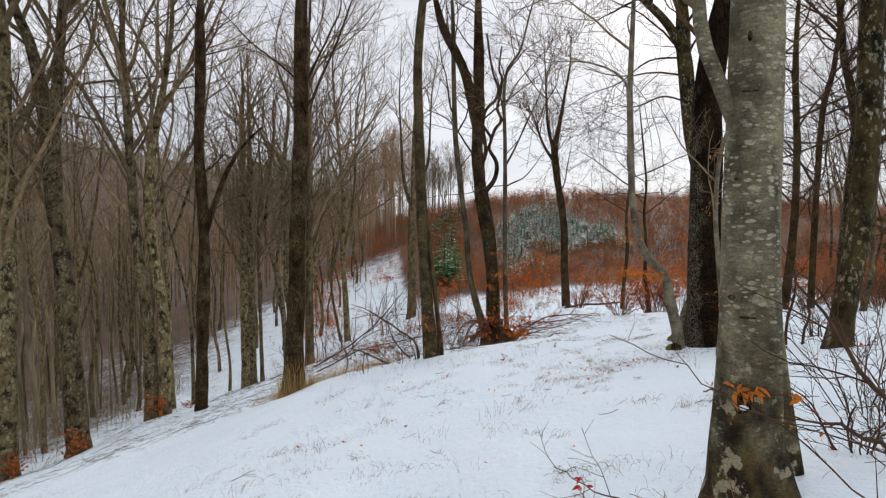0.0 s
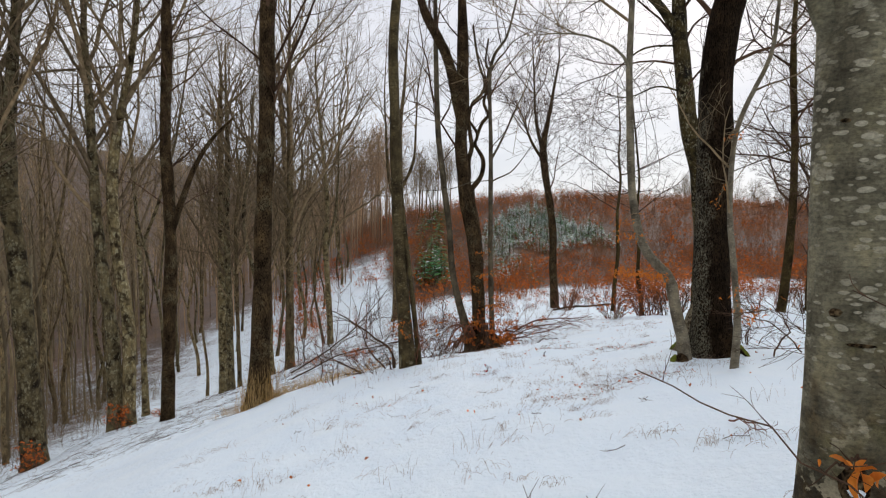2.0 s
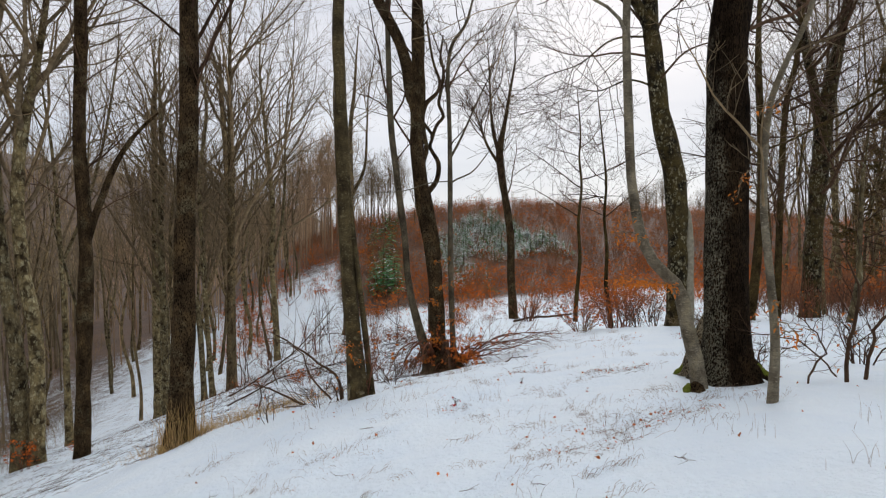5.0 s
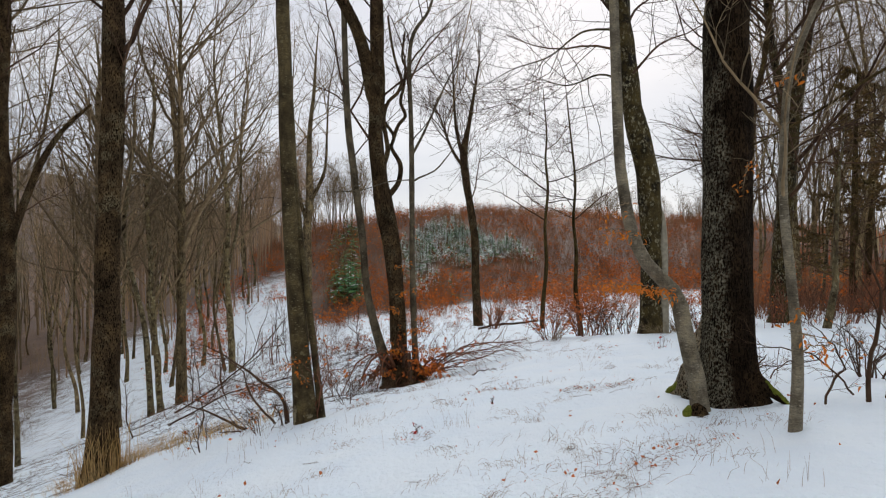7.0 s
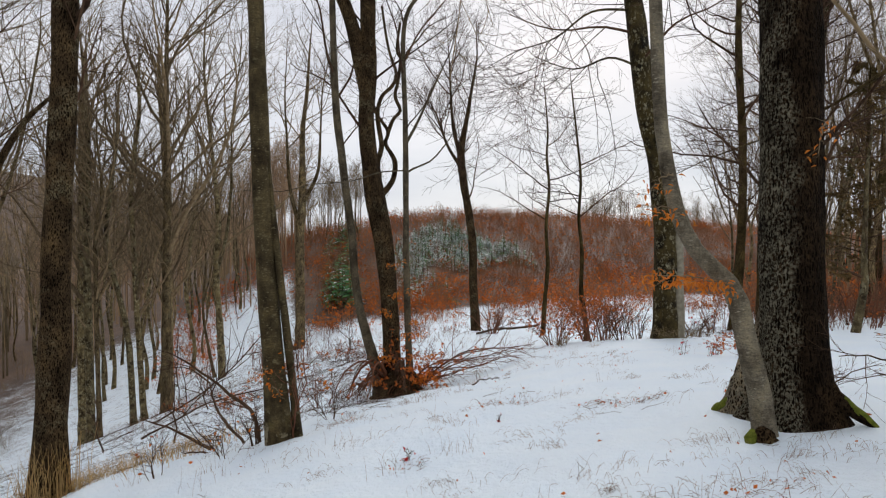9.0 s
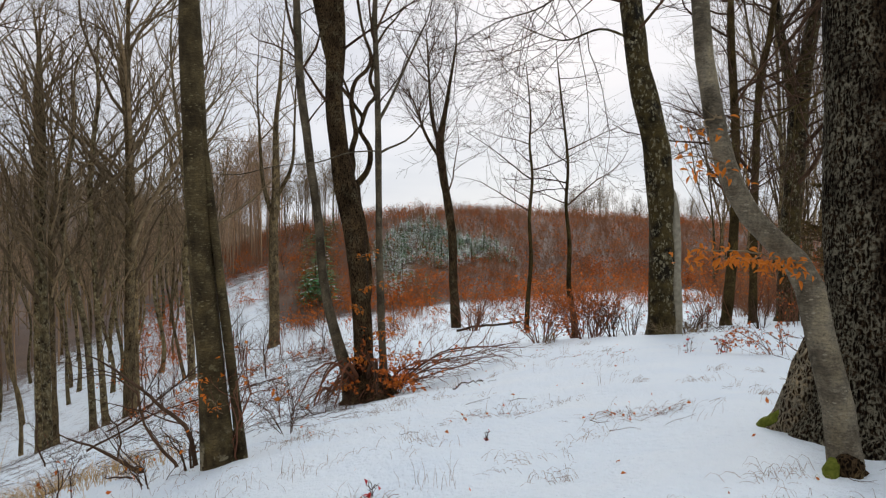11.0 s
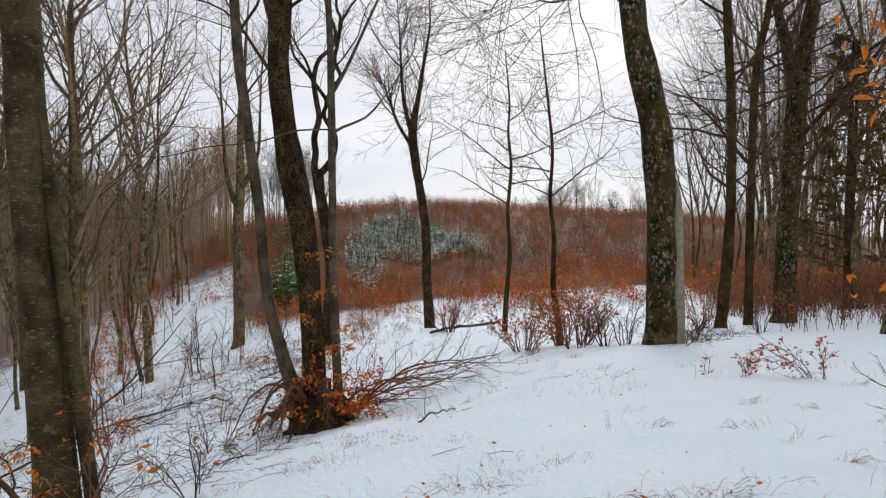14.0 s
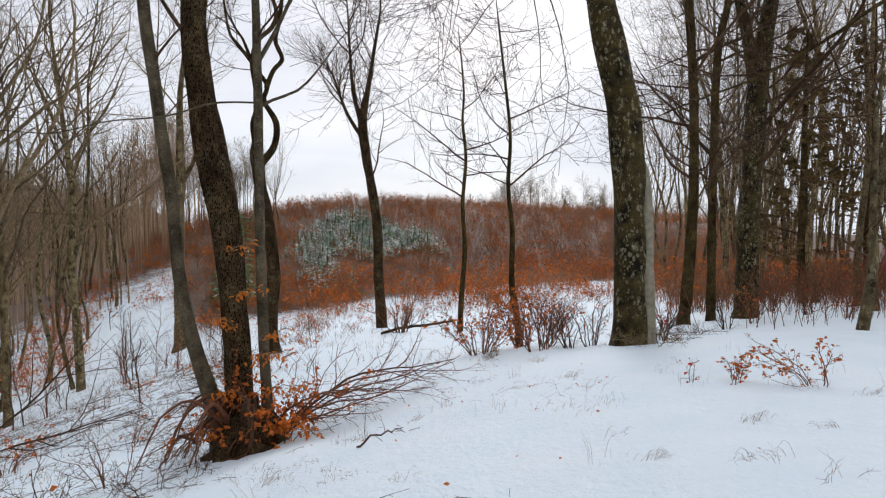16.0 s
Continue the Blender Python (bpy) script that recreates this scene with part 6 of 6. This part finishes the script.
slope_saplings = [shrub("hillside_sapling", "thin bare sapling on the snowy slope", "sapling", (-4.6, 52.0, z_at(-4.6, 52.0)), 3.4, 1, 0.4, 565, M_TWIG, 13, 4, 0, 0.07, None, "saplings on the slope", thick=0.022),
                  shrub("hillside_sapling", "thin bare sapling on the snowy slope", "sapling", (-7.0, 60.0, z_at(-7.0, 60.0)), 2.6, 3, 0.6, 566, M_BARE_WOOD, 8, 4, 16, 0.10, M_LEAF_BROWN, "saplings on the slope", thick=0.022)]
rng = np.random.default_rng(66)
for k in range(22):
    y = rng.uniform(36, 100)
    x = rng.uniform(-0.21, 0.03) * y
    copy_thing(slope_saplings[k % 2], pose(x, y, z_at(x, y), 0, 0, rng.uniform(0, 360)) @ Matrix.Scale(rng.uniform(0.6, 1.3), 4))
for k, (x, y) in enumerate(((-1.7, 34.4), (-0.3, 35.4), (0.6, 31.8), (-3.2, 27.6), (2.6, 28.6), (-5.5, 30.2), (4.2, 34.5), (-8.5, 40.5), (1.4, 45.0), (-2.6, 24.6), (5.8, 47.0), (-12.6, 30.5), (-14.9, 24.0), (-16.4, 22.8))):
    shrub("leafy_bramble", "low patch of russet leafy bramble in the snow", "bramble", (x, y, z_at(x, y)), 0.5, 7, 0.8, 570 + k, M_BARE_WOOD, 5, 3, 70, 0.075, M_LEAF_BROWN, "brambles on the slope", thick=0.007)

for k, (x, y) in enumerate(((-14.5, 23.9), (-16.5, 22.7), (-12.0, 25.3))):
    shrub("leafy_bramble", "orange-leaved bramble against the foot of a beech", "bramble", (x, y, z_at(x, y)), 0.9, 8, 0.7, 590 + k, M_BARE_WOOD, 6, 3, 240, 0.08, M_LEAF_BROWN, "brambles on the slope", thick=0.007)

# fallen logs by the forked tree
branch_thing("fallen_log", "dark fallen log with dead branches half under snow", "log", [(7.4, 37.0, z_at(7.4, 37.0, 0.06), 0.06), (8.6, 37.6, z_at(8.6, 37.6, 0.2), 0.06), (10.0, 38.2, z_at(10.0, 38.2, 0.22), 0.06), (11.2, 38.6, z_at(11.2, 38.6, 0.3), 0.06)], 600, M_BLACK, 8, 4, lift=0.3, reach=-0.4)
shrub("brush_heap", "heap of dead branches by the forked tree", "brush", (8.3, 37.2, z_at(8.3, 37.2)), 1.6, 16, 1.8, 601, M_BARE_WOOD, 6, 4, thick=0.025)
branch_thing("lying_branch", "dead branch lying on the snow", "branch", [(3.2, 18.4, z_at(3.2, 18.4, 0.02), 0.014), (3.5, 18.6, z_at(3.5, 18.6, 0.08), 0.011), (3.9, 18.9, z_at(3.9, 18.9, 0.06), 0.005)], 602, M_TWIG, 6, 3)
branch_thing("lying_branch", "dead branch lying on the snow", "branch", [(2.98, 6.9, z_at(2.98, 6.9, 0.02), 0.009), (2.96, 6.6, z_at(2.96, 6.6, 0.07), 0.007), (2.94, 6.2, z_at(2.94, 6.2, 0.05), 0.003)], 603, M_BARE_WOOD, 6, 3)
branch_thing("long_branch", "long thin bare branch hanging over the slope", "branch", [(-5.2, 25.0, z_at(-5.2, 25.0, 0.1), 0.03), (-3.6, 25.6, z_at(-3.6, 25.6, 0.35), 0.025), (-2.0, 26.0, z_at(-2.0, 26.0, 0.3), 0.02), (-0.4, 26.6, z_at(-0.4, 26.6, 0.2), 0.01)], 604, M_TWIG, 9, 3)
branch_thing("long_branch", "long bent dead stem slanting over the snowy slope", "branch", [(-6.6, 31.0, z_at(-6.6, 31.0, 0.1), 0.035), (-4.6, 30.2, z_at(-4.6, 30.2, 0.6), 0.03), (-3.0, 29.6, z_at(-3.0, 29.6, 1.5), 0.024), (-1.8, 29.4, z_at(-1.8, 29.4, 2.6), 0.01)], 605, M_TWIG, 9, 3)

# moss on the roots of the oak and the crooked beech
def root_spur(parent_label, at, to, r, seed):
    rr = np.random.default_rng(seed)
    a, b = np.array(at), np.array(to)
    ob = thing("mossy_root", at, parent_label, "root")
    c = [(0, 0, 0, r), (*((b - a) * 0.4 + [0, 0, -0.03]), r * 0.8), (*((b - a) * 0.75), r * 0.5), (*(b - a), r * 0.15)]
    q = curve(c, 10)
    base = part("root", tubes(q[None, :, :3], q[None, :, 3], 8, 1 + 0.1 * rr.normal(size=(1, 10, 8))), M_OAK, ob)
    q2 = q.copy()
    q2[:, 2] += 0.02
    q2[:, 3] *= np.linspace(0.55, 1.05, 10)
    part("moss", tubes(q2[None, :, :3], q2[None, :, 3], 8, 1 + 0.14 * rr.normal(size=(1, 10, 8))), M_MOSS, base, "bright green moss")
    return ob


buttress = thing("oak_buttress", (4.86, 11.75, -0.05), "broad pale oak buttress root with moss along its crest", "root")
q = curve([(0.1, 0, 0.35, 0.13), (-0.02, 0.1, -0.2, 0.15), (-0.14, 0.14, -0.55, 0.16), (-0.24, 0.2, -0.86, 0.15), (-0.30, 0.42, -1.02, 0.09), (-0.38, 0.62, -1.12, 0.04)], 18)
rr = np.random.default_rng(620)
base = part("root", tubes(q[None, :, :3], q[None, :, 3], 16, 1 + 0.07 * rr.normal(size=(1, 18, 16))), M_PALE_OAK, buttress)
q = curve([(-0.28, 0.16, -0.70, 0.04), (-0.33, 0.22, -0.80, 0.07), (-0.36, 0.4, -0.93, 0.06), (-0.42, 0.6, -1.04, 0.02)], 12)
part("moss", tubes(q[None, :, :3], q[None, :, 3], 10, 1 + 0.16 * rr.normal(size=(1, 12, 10))), M_MOSS, base, "bright green moss")
stump = thing("rotten_foot", (4.16, 10.88, z_at(4.16, 10.88)), "dark rotten root stub at the crooked beech's foot", "root")
q = curve([(0.05, 0.05, -0.12, 0.12), (0.03, 0.05, 0.02, 0.105), (0.02, 0.06, 0.09, 0.07), (0.02, 0.07, 0.12, 0.02)], 8)
base = part("stub", tubes(q[None, :, :3], q[None, :, 3], 12, 1 + 0.14 * rr.normal(size=(1, 8, 12))), M_BLACK, stump)
q = curve([(-0.14, 0.02, -0.03, 0.02), (-0.09, 0.05, 0.03, 0.05), (-0.03, 0.10, 0.07, 0.03)], 6)
part("moss", tubes(q[None, :, :3], q[None, :, 3], 9, 1 + 0.14 * rr.normal(size=(1, 6, 9))), M_MOSS, base, "bright green moss")
root_spur("oak root with green moss running into the snow", (5.06, 11.22, -0.48), (5.24, 10.80, -0.80), 0.075, 611)


# ---- grass and litter ----
def blades(name, places, low, high, thick, material, label, rng, lean=0.35, category="grass"):
    m = len(places)
    p = np.asarray(places, float)
    z = height(p[:, 0], p[:, 1])
    h = rng.uniform(low, high, m)
    d = rng.normal(size=(m, 2)) * lean * h[:, None]
    base = np.stack([p[:, 0], p[:, 1], z - 0.04], 1)
    mid = base + np.stack([d[:, 0] * 0.35, d[:, 1] * 0.35, h * 0.62], 1)
    tip = base + np.stack([d[:, 0], d[:, 1], h], 1)
    R = np.stack([np.full(m, thick), np.full(m, thick * 0.8), np.full(m, thick * 0.25)], 1)
    ob = new(name, mesh_of(name, *tubes(np.stack([base, mid, tip], 1), R, 3), material))
    return tagged(ob, label, category, kind="stuff")


rng = np.random.default_rng(77)
s = rng.random(1000)[:, None]
line = np.array([[-5.6, 19.4]]) * (1 - s) + np.array([[-1.4, 16.4]]) * s + rng.normal(size=(1000, 2)) * [0.5, 0.45]
foot = np.array([[-4.25, 17.1]]) + rng.normal(size=(420, 2)) * [0.32, 0.3]
blades("dry_grass", np.concatenate([line, foot]), 0.08, 0.38, 0.0035, M_GRASS, "golden dry grass along the snow's edge", rng, 0.5)
blades("dry_grass", np.array([[-4.26, 16.95]]) + rng.normal(size=(160, 2)) * [0.26, 0.12], 0.5, 1.1, 0.005, M_GRASS, "tall dry grass against the dark trunk", rng, 0.15)
spots = [(rng.uniform(-3.5, 6), rng.uniform(3.5, 13)) for k in range(26)] + [(rng.normal(2.6, 0.7), rng.normal(9.6, 0.6)) for k in range(6)] + [(rng.uniform(-3, 2), rng.uniform(12, 19)) for k in range(24)] + [(rng.uniform(3, 10), rng.uniform(12, 24)) for k in range(20)]
tufts = np.concatenate([np.array([c]) + rng.normal(size=(int(rng.integers(5, 16)), 2)) * rng.uniform(0.05, 0.2) for c in spots])
blades("snow_stalks", tufts, 0.05, 0.30, 0.0015, M_STALK, "thin dry stalks poking through the snow", rng, 0.3)
slope_tufts = np.concatenate([np.array([[rng.uniform(-15, 7) , rng.uniform(21, 60)]]) + rng.normal(size=(int(rng.integers(8, 22)), 2)) * 0.4 for k in range(260)])
blades("slope_stalks", slope_tufts, 0.05, 0.3, 0.0035, M_STALK, "brown dry stalks and shoots on the snowy slope", rng, 0.5)


def bent_grass(name, count, boxes, rng, label):
    """Tufts of fine grass pressed over by snow: each tuft's blades arch its own way and lie low."""
    P = []
    for x0, x1, y0, y1, share in boxes:
        for k in range(int(count * share)):
            cx, cy, way = rng.uniform(x0, x1), rng.uniform(y0, y1), rng.uniform(0, 6.283)
            m, wide = int(rng.integers(8, 34)), rng.uniform(0.05, 0.26)
            a = way + rng.normal(size=m) * 0.75
            L = rng.uniform(0.03, 0.15, m)
            x, y = cx + rng.normal(size=m) * wide, cy + rng.normal(size=m) * wide * 0.5
            h = L * rng.uniform(0.15, 0.9, m)
            rows = []
            for f, u in ((0.0, -0.15), (0.35, 0.8), (0.7, 1.0), (1.0, rng.uniform(0.2, 0.8))):
                px, py = x + np.cos(a) * L * f, y + np.sin(a) * L * f
                rows.append(np.stack([px, py, height(px, py) + h * u + 0.004], 1))
            P.append(np.stack(rows, 1))
    P = np.concatenate(P)
    R = np.tile([1.0, 0.9, 0.7, 0.3], (len(P), 1)) * rng.uniform(0.0008, 0.0017, (len(P), 1))
    ob = new(name, mesh_of(name, *tubes(P, R, 3), M_STALK))
    return tagged(ob, label, "grass", kind="stuff")


bent_grass("matted_grass", 240, ((-3.5, 3.2, 3.6, 13, 0.45), (1.6, 3.6, 8.4, 10.8, 0.06), (3.2, 4.8, 9.8, 11.2, 0.05), (3, 9, 12, 23, 0.15), (-1.5, 3, 13, 20.5, 0.2)), rng, "matted dry grass half buried in snow")


def litter_patch(at, wide, rng, label):
    """A matted patch of bent grass, broken twigs and dead leaves that sticks out of the snow."""
    m = int(rng.integers(26, 60))
    x, y = at[0] + rng.normal(size=m) * wide, at[1] + rng.normal(size=m) * wide * 0.6
    a, L = rng.normal(size=m) * 0.9 + rng.integers(0, 2, m) * 3.1416, rng.uniform(0.04, 0.24, m) * rng.uniform(0.4, 1.0, m)
    up = L * np.where(rng.random(m) < 0.2, 0.9, 0.22)
    rows = []
    for f, u in ((0.0, -0.1), (0.4, 0.7), (0.75, 1.0), (1.0, 0.7)):
        px, py = x + np.cos(a) * L * f, y + np.sin(a) * L * f + rng.normal(size=m) * 0.012
        rows.append(np.stack([px, py, height(px, py) + up * u + 0.004], 1))
    P = np.stack(rows, 1)
    R = np.tile([1.0, 0.85, 0.7, 0.3], (m, 1)) * rng.uniform(0.0008, 0.0019, (m, 1))
    root = thing("litter_patch", (0, 0, 0), label, "litter", "patches of litter in the snow", kind="stuff")
    dark = rng.random(m) < 0.3
    part("grass", tubes(P[~dark], R[~dark], 3), M_STALK, root, kind="stuff")
    part("twigs", tubes(P[dark], R[dark] * 1.3, 3), M_BARE_WOOD, root, kind="stuff")
    q = np.stack([at[0] + rng.normal(size=7) * wide * 0.8, at[1] + rng.normal(size=7) * wide * 0.5], 1)
    part("leaves", leaves(np.column_stack([q, height(q[:, 0], q[:, 1]) + 0.025]), 0.035, rng, 0.1), M_LEAF_BROWN, root, "rusty dead leaves", True, "stuff")


patch_rng = np.random.default_rng(79)
for x, y, wide in ((2.1, 9.8, 0.22), (2.6, 9.6, 0.2), (2.0, 9.25, 0.16), (2.45, 9.1, 0.15), (3.15, 9.9, 0.22), (3.0, 9.45, 0.2), (3.7, 9.9, 0.25), (2.5, 14.6, 0.2), (3.0, 14.45, 0.2), (3.8, 13.5, 0.16), (4.05, 13.35, 0.2), (4.35, 13.2, 0.2), (6.3, 18.3, 0.3), (5.9, 19.2, 0.3), (1.2, 12.4, 0.15), (0.6, 15.6, 0.25)):
    litter_patch((x, y), wide, patch_rng, "matted grass, twigs and dead leaves in thin snow")


def sticks(name, count, box, rng, label, thick, long):
    x, y = rng.uniform(box[0], box[1], count), rng.uniform(box[2], box[3], count)
    a, L = rng.uniform(0, 6.283, count), rng.uniform(0.3, 1.0, count) * long
    P = []
    for s in (0, 0.35, 0.7, 1.0):
        b = a + rng.normal(size=count) * 0.2
        px, py = x + np.cos(b) * L * s, y + np.sin(b) * L * s
        P.append(np.stack([px, py, height(px, py) + 0.015 + rng.random(count) * 0.06 * long], 1))
    P = np.stack(P, 1)
    R = np.tile([1.0, 0.8, 0.6, 0.3], (count, 1)) * thick * rng.uniform(0.5, 1.2, (count, 1))
    b2, rb2 = grow(P, R, 3, rng, 0.2, 0.9, 40, -0.4, 0.15, 0.1, 3, 0.7, 0.4, thick * 0.3)
    ob = new(name, mesh_of(name, *joined([tubes(P, R, 4), tubes(b2, rb2, 3)]), M_TWIG))
    return tagged(ob, label, "twigs", kind="stuff")


sticks("fallen_twigs", 46, (-3, 8, 5, 20), rng, "small dead twigs lying on the snow", 0.0032, 0.4)
sticks("fallen_twigs", 2200, (-13, 1.4, 16.5, 46), rng, "fine dead twigs strewn over the snowy slope", 0.004, 0.6)
sticks("fallen_twigs", 80, (-9, 2.5, 20, 40), patch_rng, "dark broken branches lying about the snowy slope", 0.009, 1.5)
sticks("fallen_twigs", 480, (-22, 1.5, 18, 66), rng, "dead twigs and branches lying on the snowy slope", 0.007, 1.3)
snow_leaves = np.stack([rng.uniform(-3, 10, 160), rng.uniform(4, 26, 160)], 1)
ob = new("fallen_leaves", mesh_of("fallen_leaves", *leaves(np.column_stack([snow_leaves, height(snow_leaves[:, 0], snow_leaves[:, 1]) + 0.03]), 0.05, rng, 0.0), M_LEAF_BROWN, True))
tagged(ob, "scattered brown leaves lying on the snow", "leaves", kind="stuff")

# brown undergrowth below the trees of the wood
rng = np.random.default_rng(88)
low_forms = [brush_geometry(330 + k, 1.6 + 0.5 * k, 7, 1.6, 0.7, 4)[1] for k in range(4)]
under = [(x, y) for x, y in zip(rng.uniform(-60, -6, 1500), rng.uniform(18, 105, 1500)) if x < -0.28 * y - 9][:110]
strewn("undergrowth", under, low_forms, M_FAR_HAZED, "brown twiggy undergrowth in the wood", "undergrowth", rng, 0.6, 1.2)
tangle = [(x, y) for x, y in zip(rng.uniform(-46, -15, 600), rng.uniform(25, 66, 600)) if x < -0.3 * y - 8][:75]
strewn("undergrowth", tangle, [brush_geometry(360 + k, 2.2 + 0.7 * k, 8, 2.6, 0.32, 7)[1] for k in range(4)], M_TWIG_GREY, "tangle of fine brown twigs between the trunks", "undergrowth", rng, 0.7, 1.3)
edge_brush = [(x, y) for x, y in zip(rng.uniform(13, 46, 900), rng.uniform(23, 48, 900)) if x - 2 > 0.62 * (y - 11) + 4.5 and rng.random() < 0.65 + 0.35 * math.sin(x * 0.7) * math.sin(y * 0.9)][:250]
strewn("undergrowth", edge_brush, [brush_geometry(350 + k, 1.4 + 0.5 * k, 6, 2.2, 0.42, 6)[1] for k in range(4)], M_BARE_WOOD, "reddish brown brush between the trees at the wood's edge", "undergrowth", rng, 0.5, 1.2)
open_brush = [(x, y) for x, y in zip(rng.uniform(-13, 9, 900), rng.uniform(24, 72, 900)) if x > -0.2 * y - 1 and (x < 4 or y > 34)][:230]
strewn("undergrowth", open_brush, [brush_geometry(340 + k, 0.35 + 0.2 * k, 6, 1.8, 0.3, 5)[1] for k in range(3)], M_BARE_WOOD, "low twiggy brush on the snowy slope", "undergrowth", rng, 0.6, 1.2)


# ---- pines at the edge of the wood ----
def pine(seed, tall):
    rng = np.random.default_rng(seed)
    root = thing("pine_tree", (0, 0, 0), "dark pine with brownish green needles in the wood", "pine", "pines in the wood")
    q = curve([(0, 0, -0.4, 0.24), (0.1, 0, tall * 0.4, 0.18), (0, 0.15, tall * 0.8, 0.09), (0, 0.1, tall, 0.03)], 30)
    part("trunk", tubes(q[None, :, :3], q[None, :, 3], 9), M_HORNBEAM, root)
    a, ra = grow(q[None, :, :3], q[None, :, 3], 30, rng, 0.2, 0.98, 75, 2.6, 0.15, 0.1, 6, 0.5, 0.3, 0.008, 0.45)
    b, rb = grow(a, ra, 6, rng, 0.3, 0.98, 45, -0.45, 0.2, 0.1, 4, 0.6, 0.4, 0.006)
    part("branch_crown", joined([tubes(a, ra, 4), tubes(b, rb, 3)]), M_TWIG, root)
    part("needles", leaves(on_paths(b, 5200, rng, 0.2), 0.17, rng, 0.0), M_PINE, root, "brownish green needle tufts", True, "stuff")
    return root


pines = [pine(801, 13), pine(802, 15)]
for k, (x, y, size) in enumerate(((25.5, 25.5, 1.0), (30.0, 29.0, 1.0), (27.5, 34.0, 1.0), (33.0, 35.0, 1.0), (37.0, 31.0, 1.0), (35.0, 41.0, 1.0), (58.0, 164.0, 0.42), (88.0, 168.0, 0.5), (94.0, 171.0, 0.42))):
    m = pose(x, y, z_at(x, y), 0, 0, 47 * k) @ Matrix.Scale(size, 4)
    if k < 2:
        pines[k].matrix_basis = m
    else:
        copy_thing(pines[k % 2], m)
